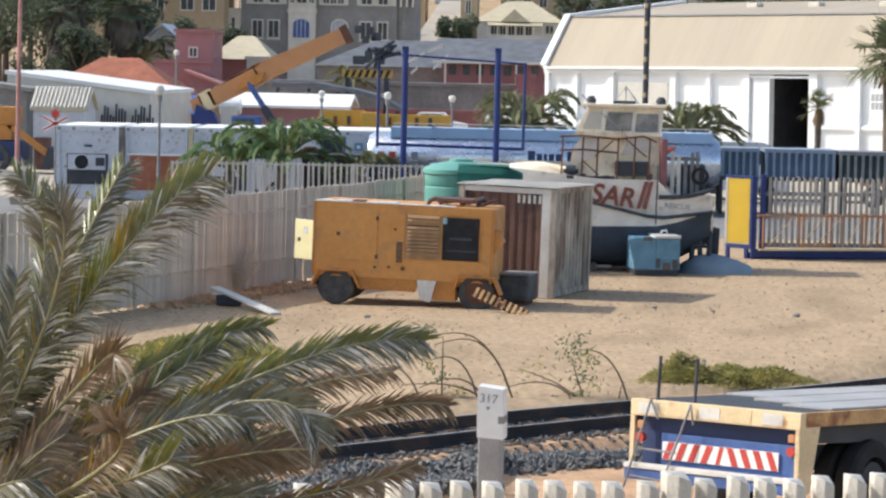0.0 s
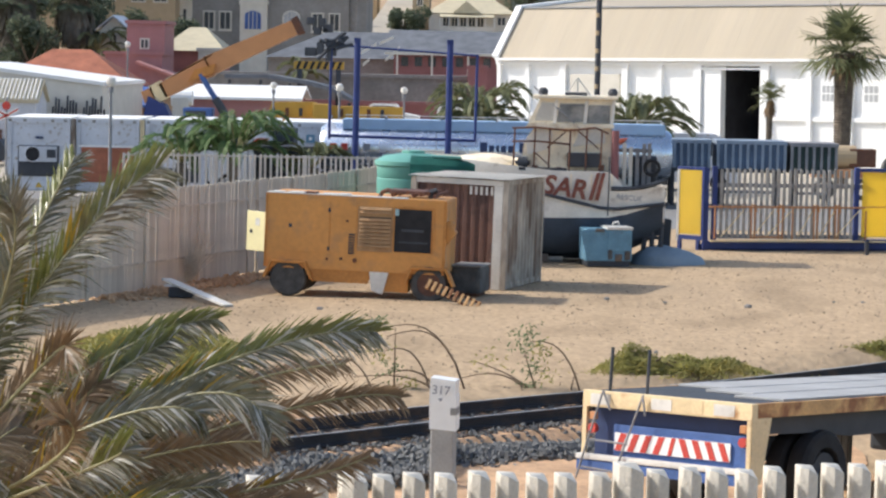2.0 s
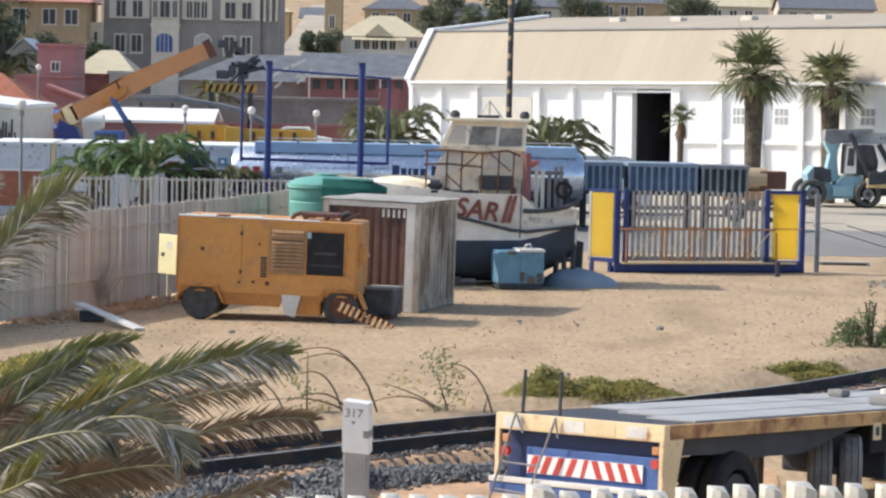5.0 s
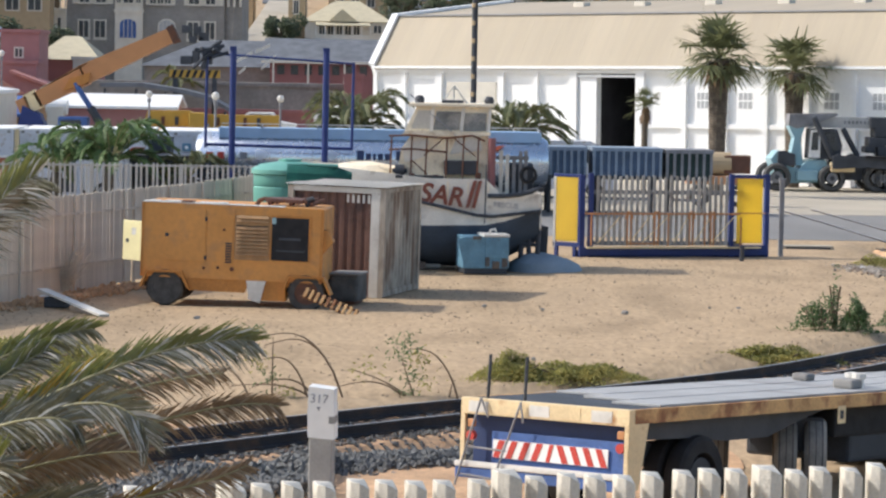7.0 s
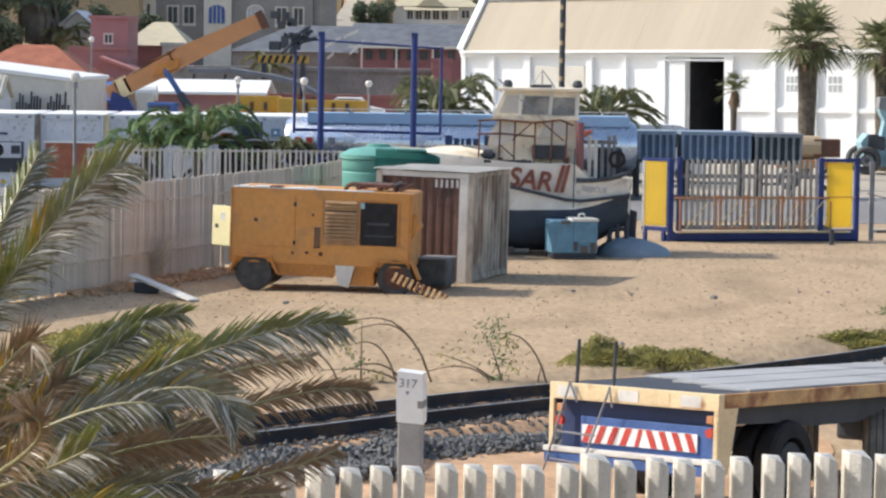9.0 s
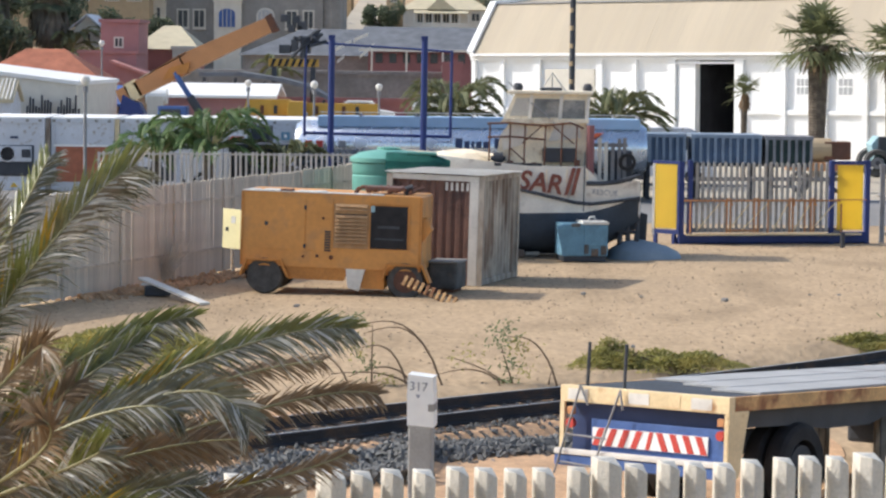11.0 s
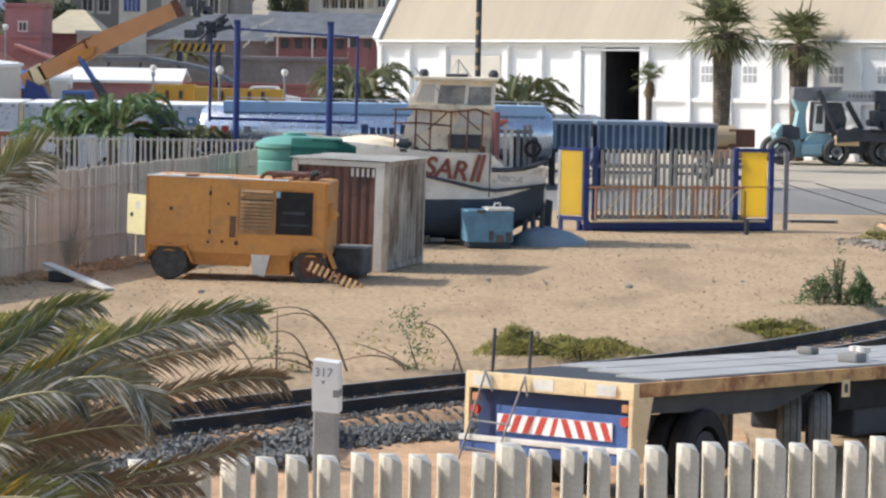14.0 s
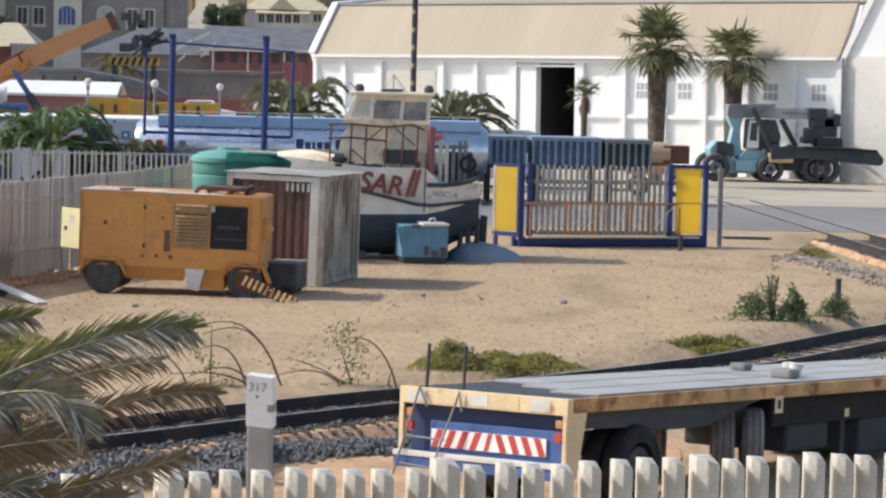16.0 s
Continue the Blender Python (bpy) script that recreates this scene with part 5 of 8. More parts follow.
for k in range(8):
    part("band", rod(nb(), (0, 0, 3.9 + k * 0.62), (0, 0, 4.06 + k * 0.62), 0.108, n=12), OCHRE, p, "faded yellow band")
p = thing("grey_mast", pose(-45.5, 190, 0), "pale slender mast among the trees", "pole")
part("shaft", rod(nb(), (0, 0, 0), (0, 0, 16), 0.15, n=8), REEFER, p)
part("base", box(nb(), -0.3, 0.3, -0.3, 0.3, 0, 0.4), STONE_GREY, p)
s = thing("crossing_sign", pose(-21.37, 118, 0), "railway crossing sign, red and white cross", "road sign")
part("pole", rod(nb(), (0, 0, 0), (0, 0, 3.4), 0.05, n=8), GREY_POLE, s)
for a in (28, -28):
    o = part("cross_arm", box(nb(), -0.6, 0.6, -0.03, 0.0, -0.09, 0.09), WHITE, s)
    o.matrix_basis = pose(0, -0.05, 2.62, 0, a, 0)
    o = part("red_edge", box(nb(), -0.6, 0.6, -0.036, -0.03, -0.035, 0.035), RED, s)
    o.matrix_basis = pose(0, -0.05, 2.62, 0, a, 0)
part("disc", rod(nb(), (0, -0.08, 3.04), (0, -0.03, 3.04), 0.19, n=8), RED, s)

# row of blue ribbed bins and a dark skip behind the gate
def ribbed_bin(x0, x1, y, h, body, top_mat, label, name="ribbed_bin", group="row of ribbed bins", low=1.45):
    r = thing(name, pose(x0, y, 0.02), label, "steel bin", group)
    w = x1 - x0
    part("body", box(nb(), 0, w, 0.1, 2.2, low, h - 0.1), body, r)
    part("top_rail", box(nb(), -0.03, w + 0.03, 0.0, 2.3, h - 0.14, h), top_mat, r)
    part("base", box(nb(), 0, w, 0.05, 2.2, low - 0.14, low), DARK, r)
    n = int(w / 0.28)
    for i in range(n + 1):
        part("rib", box(nb(), i * (w - 0.1) / n, i * (w - 0.1) / n + 0.1, 0.0, 0.1, low, h - 0.15), top_mat, r)
    if low > 0.5:
        for x in (0.2, w - 0.35):
            for yy in (0.3, 1.85):
                part("leg", box(nb(), x, x + 0.15, yy, yy + 0.15, 0.0, low - 0.14), DARK, r)
        part("brace", box(nb(), 0.2, w - 0.2, 0.36, 0.42, 0.5, 0.6), GREY_POLE, r)
    else:
        part("skid", box(nb(), 0.1, w - 0.1, 0.2, 2.1, -0.02, low - 0.14), DARK, r)


for x0, x1, y in ((-1.3, 0.72, 104.6), (0.95, 2.85, 104.6), (3.05, 4.85, 104.5), (4.98, 6.4, 104.5), (6.55, 8.25, 104.4), (8.48, 11.15, 104.3)):
    ribbed_bin(x0, x1, y, 2.54, BIN_BLUE, BIN_RIB, "faded blue ribbed steel bin with pale rails")
ribbed_bin(11.3, 13.1, 104.2, 2.5, GREEN_BLACK, GREY_POLE, "dark green-black steel skip", "steel_skip", "")
ribbed_bin(-8.9, -6.8, 99.5, 2.1, DARK, DARK, "dark charcoal steel container by the palms", "charcoal_container", "", 0.2)
v = thing("parked_van", pose(7.2, 118, 0.02, 0, 0, 0), "pale parked van, only its roof line showing", "van")
part("body", slab(nb(), [(-1.6, 0.35), (3.4, 0.35), (3.4, 1.2), (2.7, 2.25), (2.2, 2.45), (-1.5, 2.45), (-1.6, 2.3)], 'y', -0.9, 0.9), REEFER, v)
part("window_band", slab(nb(), [(-1.4, 1.5), (2.6, 1.5), (2.4, 2.1), (-1.4, 2.1)], 'y', -0.92, -0.88), GLASS_DARK, v)
for x in (-0.8, 2.4):
    w = part("wheel", wheel_mesh(nb(), (x, -0.85, 0.36), 0.36, 0.22), TYRE, v)
    part("rim", rod(nb(), (x, -0.98, 0.36), (x, -0.94, 0.36), 0.2, n=12), GREY_POLE, w)

# ---- tank lorry on the road ----
def tank_lorry():
    k = thing("tank_lorry", pose(-6.7, 103.0, 0.02), "silver-blue fuel tank lorry with white cab on the road", "lorry")
    for x0, x1 in ((0.0, 13.4),):
        bm = nb()
        pv = None
        for x, s in ((x0, 0.3), (x0 + 0.08, 0.85), (x0 + 0.3, 1.0), (x1 - 0.3, 1.0), (x1 - 0.08, 0.85), (x1, 0.3)):
            ring = [bm.verts.new((x, 1.15 * s * math.cos(a), 1.98 + 0.96 * s * math.sin(a))) for a in np.linspace(0, 2 * math.pi, 29)[:-1]]
            if pv:
                for i in range(28):
                    bm.faces.new((pv[i], pv[(i + 1) % 28], ring[(i + 1) % 28], ring[i]))
            else:
                bm.faces.new(ring)
            pv = ring
        bm.faces.new(pv)
        tk = part("tank", bm, STEEL_TANK, k, "polished silver-blue tank", smooth=True)
        part("catwalk", box(nb(), x0 + 0.9, x1 - 0.35, -0.8, 0.8, 2.72, 3.12, 0.03), TANK_BLUE, tk, "pale blue walkway box")
        for i in range(7):
            x = x0 + 0.4 + i * (x1 - x0 - 0.8) / 6
            part("strap", box(nb(), x - 0.03, x + 0.03, -0.84, 0.84, 3.12, 3.2), GREY_POLE, tk)
        part("chassis", box(nb(), x0 + 0.3, x1 - 0.2, -0.5, 0.5, 0.85, 1.1), DARK, k)
        part("walk_rail", rod(nb(), (x0 + 1.0, -0.8, 3.26), (x1 - 0.5, -0.8, 3.26), 0.02, n=6), FENCE_LIGHT, tk)
        for x in (x0 + 4.45, x0 + 8.9):
            part("seam", tube(nb(), [(x, 1.152 * math.cos(a), 1.98 + 0.962 * math.sin(a)) for a in np.linspace(math.pi * 0.75, math.pi * 1.6, 12)], 0.012, 4), GREY_POLE, tk)
        for x in (x0 + 0.9, x0 + 2.2, x0 + 3.5, x1 - 3.4, x1 - 2.1, x1 - 0.8):
            for y in (-1.0, 1.0):
                w = part("wheel", wheel_mesh(nb(), (x, y, 0.52), 0.52, 0.3), TYRE, k)
                part("rim", rod(nb(), (x, y - 0.16, 0.52), (x, y + 0.16, 0.52), 0.28, n=14), GREY_POLE, w)
    # lettering shown as plain bars, and the chevron mark
    xb = 6.1
    for word in ((0.27, 0.2, 0.12, 0.2, 0.2), (0.27, 0.2, 0.12, 0.12, 0.06, 0.2, 0.12, 0.18)):
        for q, wd in enumerate(word):
            part("name_bar", box(nb(), xb, xb + wd, -1.165, -1.08, 1.98, 2.34 if q == 0 else 2.23), TEXT_BLUE, k, "plain dark bar of the name")
            xb += wd + 0.065
        xb += 0.16
    for i in range(3):
        x = 9.97 + i * 0.36
        part("chevron", slab(nb(), [(x, 2.24), (x + 0.72, 2.6), (x + 0.98, 2.6), (x + 0.3, 2.24), (x + 0.62, 1.8), (x + 0.32, 1.8)], 'y', -1.185, -0.95), LOGO_RED, k, "orange-red chevron")
    for i, m in enumerate((LOGO_RED, RED, TEXT_GREY, TEXT_GREY)):
        part("hazard_plate", box(nb(), 0.45 + i * 0.42, 0.7 + i * 0.42, -1.17, -1.10, 1.95, 2.2), m, k)
    cab = part("cab", slab(nb(), [(-4.1, 0.5), (-1.7, 0.5), (-1.7, 2.85), (-3.2, 2.95), (-3.75, 2.75), (-4.15, 1.7)], 'y', -1.15, 1.15), CAB_WHITE, k, "white cab")
    part("windscreen", slab(nb(), [(-4.15, 1.72), (-3.78, 2.68), (-3.72, 2.68), (-4.1, 1.72)], 'y', -1.05, 1.05), GLASS_DARK, cab)
    part("side_window", slab(nb(), [(-3.7, 2.0), (-2.65, 2.0), (-2.65, 2.55), (-3.5, 2.58)], 'y', -1.165, -1.14), GLASS_DARK, cab)
    part("sun_visor", box(nb(), -4.0, -3.6, -1.1, 1.1, 2.72, 2.86), DARK, cab)
    part("mirror", box(nb(), -3.95, -3.8, -1.4, -1.2, 1.9, 2.6, 0.03), DARK, cab)
    part("air_deflector", slab(nb(), [(-3.1, 2.95), (-1.7, 2.87), (-1.7, 3.05), (-2.4, 3.1)], 'y', -1.0, 1.0), CAB_WHITE, cab)
    part("chevron", slab(nb(), [(-2.5, 2.1), (-2.3, 2.32), (-1.8, 2.32), (-2.05, 2.1), (-1.85, 1.88), (-2.3, 1.88)], 'y', -1.165, -1.14), LOGO_RED, cab)
    part("door_seam", box(nb(), -2.62, -2.6, -1.156, -1.14, 0.7, 2.8), DARK, cab)
    part("fairing", box(nb(), -1.6, -0.9, -1.0, 1.0, 0.95, 2.7, 0.05), DARK, k, "dark gear behind the cab")
    part("bumper", box(nb(), -4.2, -3.95, -1.15, 1.15, 0.3, 0.7, 0.03), DARK, k)
    for x in (-3.3, -1.2):
        for y in (-1.0, 1.0):
            w = part("wheel", wheel_mesh(nb(), (x, y, 0.52), 0.52, 0.3), TYRE, k)
            part("rim", rod(nb(), (x, y - 0.16, 0.52), (x, y + 0.16, 0.52), 0.28, n=14), GREY_POLE, w)
    part("cab_chassis", box(nb(), -4.0, 0.6, -0.45, 0.45, 0.7, 0.95), DARK, k)


tank_lorry()

# ---- reach stacker by the warehouse ----
def stacker():
    s = thing("reach_stacker", pose(18.7, 128.6, 0.02), "pale cyan and black container reach stacker", "reach stacker")
    part("body", slab(nb(), [(0.35, 0.55), (1.0, 0.38), (2.5, 0.4), (2.9, 0.9), (2.7, 1.5), (1.8, 1.45), (1.45, 1.05), (0.9, 1.2), (0.75, 1.85), (0.42, 1.9), (0.1, 1.5)], 'y', -0.9, 0.9), CYAN, s)
    part("step_box", box(nb(), 1.3, 2.3, -1.2, -0.91, 0.5, 1.0, 0.05), CYAN, s)
    part("tail_hood", slab(nb(), [(0.4, 1.2), (1.25, 1.2), (1.2, 1.75), (0.7, 1.9), (0.42, 1.88)], 'y', -1.15, -0.91), DARK, s, "dark engine hood")
    part("boom_tower", slab(nb(), [(1.0, 1.2), (1.7, 1.2), (1.55, 2.5), (1.9, 3.5), (1.05, 3.55), (1.0, 3.0), (1.25, 2.5)], 'y', -0.5, 0.5), CYAN, s, "pale cyan boom tower")
    part("boom_heel", slab(nb(), [(0.95, 3.1), (1.3, 2.95), (1.9, 3.05), (3.3, 3.62), (3.2, 3.7), (1.0, 3.62)], 'y', -0.55, 0.55), GREY_POLE, s)
    part("boom", slab(nb(), [(1.5, 3.0), (1.5, 3.55), (6.1, 3.5), (6.2, 3.0)], 'y', -0.35, 0.35), FENCE_LIGHT, s, "grey telescopic boom")
    for i in range(9):
        part("boom_letter_bar", box(nb(), 3.6 + i * 0.19, 3.72 + i * 0.19, -0.36, -0.35, 3.2, 3.35), GREY_POLE, s)
    cab = part("cabin", slab(nb(), [(1.85, 1.55), (3.35, 1.5), (3.45, 2.2), (3.2, 2.95), (1.9, 2.95)], 'y', -1.0, 0.2), DARK, s)
    part("door_frame", slab(nb(), [(1.85, 1.6), (2.4, 1.6), (2.4, 2.9), (1.95, 2.9)], 'y', -1.04, -1.0), WHITE, cab, "white cab door frame")
    part("door_pane", slab(nb(), [(1.96, 1.95), (2.3, 1.95), (2.3, 2.8), (2.02, 2.8)], 'y', -1.06, -1.04), GLASS_DARK, cab)
    part("side_pane", slab(nb(), [(2.6, 1.95), (3.3, 1.95), (3.1, 2.85), (2.6, 2.85)], 'y', -1.02, -1.0), GLASS_DARK, cab)
    part("lift_ram", rod(nb(), (2.05, -1.15, 3.5), (3.0, -1.15, 1.55), 0.14, n=10), DARK, s)
    part("lift_ram", rod(nb(), (3.52, -0.6, 2.98), (4.25, -0.6, 1.7), 0.13, n=10), DARK, s)
    part("front_fender", box(nb(), 2.85, 4.0, -1.5, -0.95, 0.95, 1.4, 0.06), CREAM_STEEL, s, "cream mudguard")
    part("front_frame", box(nb(), 3.0, 5.6, -0.9, 0.8, 0.55, 1.6, 0.05), DARK, s)
    part("hose_bundle", tube(nb(), [(2.95, -1.3, 1.55), (3.2, -1.3, 1.75), (3.5, -1.3, 1.6), (3.8, -1.3, 1.75), (4.2, -1.3, 1.55)], 0.09, 8), DARK, s)
    for x, z, w, h in ((4.8, 3.0, 0.9, 0.55), (5.0, 2.6, 1.1, 0.5), (4.75, 2.1, 0.8, 0.5), (5.5, 2.2, 0.7, 0.9), (5.2, 1.7, 1.3, 0.45), (6.05, 2.7, 0.3, 0.6), (4.6, 1.85, 0.5, 0.3)):
        part("rotator_block", box(nb(), x, x + w, -0.7, 0.5, z, z + h, 0.08), DARK, s, "black rotator block")
    part("spreader", slab(nb(), [(2.9, 1.1), (4.5, 1.2), (8.05, 0.9), (8.2, 1.0), (8.25, 1.22), (7.9, 1.65), (6.4, 1.75), (2.9, 1.72)], 'y', -1.75, -1.55), DARK, s, "black spreader beam")
    part("spreader_flange", slab(nb(), [(4.4, 1.62), (7.9, 1.55), (7.9, 1.66), (4.4, 1.76)], 'y', -1.95, -1.75), BLACK, s)
    for x, r in ((0.35, 0.66), (2.95, 0.64), (5.1, 0.68), (5.6, 0.68)):
        for y in (-1.15, 1.15):
            w = part("wheel", wheel_mesh(nb(), (x, y, r), r, 0.55), TYRE, s, smooth=True)
            part("rim", rod(nb(), (x, y - 0.2, r), (x, y + 0.2, r), r * 0.42, n=16), GREY_POLE, w)
            part("hub", rod(nb(), (x, y - 0.3, r), (x, y + 0.3, r), r * 0.18, n=10), DARK, w)


stacker()
t = thing("tank_trailer", pose(13.2, 112, 0.02, 0, 0, 0), "small ochre tank on an orange chassis", "tank trailer")
part("tank", rod(nb(), (0, 0, 1.75), (1.6, 0, 1.75), 0.48, n=18), OCHRE, t)
part("pump_box", box(nb(), 1.3, 2.4, -0.4, 0.4, 1.35, 2.1, 0.05), RUST, t)
part("chassis", box(nb(), -0.2, 2.6, -0.45, 0.45, 0.9, 1.25), CRANE_ORANGE, t)
for x in (0.3, 1.9):
    part("wheel", wheel_mesh(nb(), (x, -0.5, 0.45), 0.45, 0.25), TYRE, t)

# ---- crane with a raised orange boom ----
c = thing("mobile_crane", pose(-16.7, 129.5, 0.02), "mobile crane with raised orange telescopic boom", "crane")
def boom_seg(a, b, w0, w1):
    a, b = Vector(a), Vector(b)
    d = (b - a).normalized()
    n = Vector((-d.z, 0, d.x))
    bm = nb()
    poly = [a - n * w0, b - n * w1, b + n * w1, a + n * w0]
    slab(bm, [(p.x, p.z) for p in poly], 'y', -0.45, 0.45)
    return bm
part("boom_base", boom_seg((-0.15, 0, 3.3), (0.35, 0, 3.5), 0.3, 0.36), CRANE_ORANGE, c)
part("boom_collar", boom_seg((0.3, 0, 3.45), (0.85, 0, 3.75), 0.46, 0.46), CREAM_STEEL, c, "pale boom collar")
part("boom", boom_seg((0.75, 0, 3.66), (3.0, 0, 4.9), 0.36, 0.5), CRANE_ORANGE, c)
part("boom", boom_seg((2.9, 0, 4.88), (7.0, 0, 6.8), 0.48, 0.36), CRANE_ORANGE, c)
# sunlight along the boom's upper edge, painted as a thin cream strip
part("boom_top_plate", boom_seg((0.9, 0, 4.2), (3.1, 0, 5.42), 0.03, 0.03), ROOF_CREAM, c, "cream strip, sunlight on the boom top put into its colour")
part("ram_bracket", slab(nb(), [(2.0, 4.1), (3.2, 4.55), (3.3, 5.0), (2.3, 4.7)], 'y', -0.6, -0.46), ORANGE_DARK, c)
part("boom_head", boom_seg((7.0, 0, 6.8), (7.3, 0, 6.95), 0.42, 0.45), RUST, c)
for q in range(12):
    x, z = 7.5 + random.uniform(0, 1.6), 6.4 + random.uniform(-1.2, 0.7)
    part("sheave_block", box(nb(), x, x + random.uniform(0.2, 0.6), -0.4, 0.4, z, z + random.uniform(0.2, 0.6), 0.04), DARK, c, "dark sheave block")
part("luffing_ram", rod(nb(), (2.55, -0.5, 4.5), (3.3, -0.5, 3.35), 0.13, n=10), BLUE_TRAILER, c)
part("luffing_ram", rod(nb(), (3.3, -0.5, 3.35), (4.1, -0.5, 2.1), 0.2, n=10), DARK, c)
part("turntable", slab(nb(), [(-0.3, 1.6), (1.6, 1.6), (0.9, 3.0), (0.1, 3.4)], 'y', -0.6, 0.6), BLUE, c)
part("cabin", box(nb(), 1.8, 3.2, -0.9, 0.3, 1.7, 2.9, 0.06), BLUE_TRAILER, c)
part("cab_window", box(nb(), 1.95, 2.9, -0.93, -0.89, 2.1, 2.75), GLASS_DARK, c)
part("carrier", box(nb(), -3.0, 6.0, -1.2, 1.2, 0.8, 1.7, 0.05), BLUE, c)
for x in (-2.2, -0.8, 2.6, 4.2):
    part("wheel", wheel_mesh(nb(), (x, -1.1, 0.6), 0.6, 0.4), TYRE, c)
y = thing("yellow_crane_carrier", pose(-12.7, 150, 0.02), "low yellow crane carrier with folded boom", "crane")
part("boom", slab(nb(), [(0, 2.05), (7.6, 2.05), (7.6, 2.75), (3.0, 2.75), (2.6, 2.95), (0.3, 2.9)], 'y', -0.5, 0.5), CRANE_YELLOW, y)
for i in range(9):
    part("boom_stop", box(nb(), 0.3 + i * 0.75, 0.5 + i * 0.75, -0.56, -0.5, 2.15, 2.6), RUST if i % 2 else DARK, y)
part("carrier", box(nb(), -1.0, 8.0, -1.2, 1.2, 0.9, 1.95, 0.05), CRANE_YELLOW, y)
part("cab", box(nb(), 2.6, 3.6, -1.25, 0.0, 1.95, 2.85, 0.05), CRANE_YELLOW, y)
for x in (0, 1.6, 4.8, 6.4):
    part("wheel", wheel_mesh(nb(), (x, -1.1, 0.6), 0.6, 0.4), TYRE, y)
for x0, yy in ((-6.3, 157), (-1.9, 160)):
    v = thing("parked_car", pose(x0, yy, 0.02), "white parked car beyond the cranes", "car", "white parked cars")
    part("body", slab(nb(), [(-1.6, 0.3), (1.8, 0.3), (1.85, 0.95), (1.0, 1.1), (0.5, 1.6), (-0.9, 1.6), (-1.6, 1.1)], 'y', -0.8, 0.8), WHITE, v).matrix_basis = pose(0, 0, 1.2 if x0 < -3 else 1.6)
    part("window", slab(nb(), [(-1.1, 1.1), (0.7, 1.1), (0.4, 1.5), (-0.8, 1.5)], 'y', -0.82, -0.79), GLASS_DARK, v).matrix_basis = pose(0, 0, 1.2 if x0 < -3 else 1.6)
    part("ramp", box(nb(), -2, 2, -1, 1, -0.1, 1.5 if x0 < -3 else 1.9), WALL_DARK, v)


# ---- town behind ----
def house(name, x0, x1, y, top, depth, wall, roof, label, roof_h=1.5, kind="gable", windows=(), rz=0, eave=0.35, category="house", base=None):
    """A house whose front runs from x0 to x1 at depth y; top is the height of its eaves above datum."""
    g = ground_z(0, y) - 0.4 if base is None else base
    w = x1 - x0
    h = thing(name, pose(x0, y, g, 0, 0, rz), label, category)
    e = top - g
    part("wall", box(nb(), 0, w, 0, depth, 0, e), wall, h)
    if kind == "gable":
        slabs = [(-eave, e - 0.1), (depth / 2, e + roof_h), (depth + eave, e - 0.1), (depth + eave, e + 0.05), (depth / 2, e + roof_h + 0.18), (-eave, e + 0.05)]
        part("roof", slab(nb(), slabs, 'x', -eave, w + eave), roof, h)
        for s in (0.02, w - 0.12):
            part("gable", slab(nb(), [(0, e), (depth, e), (depth / 2, e + roof_h)], 'x', s, s + 0.1), wall, h)
    elif kind == "front_gable":
        part("roof", slab(nb(), [(-eave, e - 0.05), (w / 2, e + roof_h), (w + eave, e - 0.05), (w + eave, e + 0.1), (w / 2, e + roof_h + 0.18), (-eave, e + 0.1)], 'y', -eave, depth + eave), roof, h)
        part("gable", slab(nb(), [(0, e), (w, e), (w / 2, e + roof_h)], 'y', 0.02, 0.15), wall, h)
    elif kind == "hip":
        bm = nb()
        a = [bm.verts.new(p) for p in ((-eave, -eave, e), (w + eave, -eave, e), (w + eave, depth + eave, e), (-eave, depth + eave, e))]
        r = [bm.verts.new((min(depth / 2, w * 0.35), depth / 2, e + roof_h)), bm.verts.new((w - min(depth / 2, w * 0.35), depth / 2, e + roof_h))]
        for f in ((a[0], a[1], r[1], r[0]), (a[2], a[3], r[0], r[1]), (a[1], a[2], r[1]), (a[3], a[0], r[0]), (a[3], a[2], a[1], a[0])):
            bm.faces.new(f)
        part("roof", bm, roof, h)
    elif kind == "mono":
        part("roof", slab(nb(), [(-eave, e + roof_h), (w + eave, e), (w + eave, e + 0.2), (-eave, e + roof_h + 0.2)], 'y', -eave, depth + eave), roof, h)
        part("gable", slab(nb(), [(0, e), (w, e), (0, e + roof_h)], 'y', 0.0, 0.2), wall, h)
    else:
        part("roof", box(nb(), -0.15, w + 0.15, -0.15, depth, e, e + 0.25), roof, h)
    for x, z, ww, hh in windows:
        z = z - g
        f = part("window", box(nb(), x - 0.12, x + ww + 0.12, -0.06, 0.0, z - 0.12, z + hh + 0.12), STONE_LIGHT, h)
        part("pane", box(nb(), x, x + ww / 2 - 0.05, -0.09, -0.06, z, z + hh), GLASS_DARK, f)
        part("pane", box(nb(), x + ww / 2 + 0.05, x + ww, -0.09, -0.06, z, z + hh), GLASS_DARK, f)
    return h


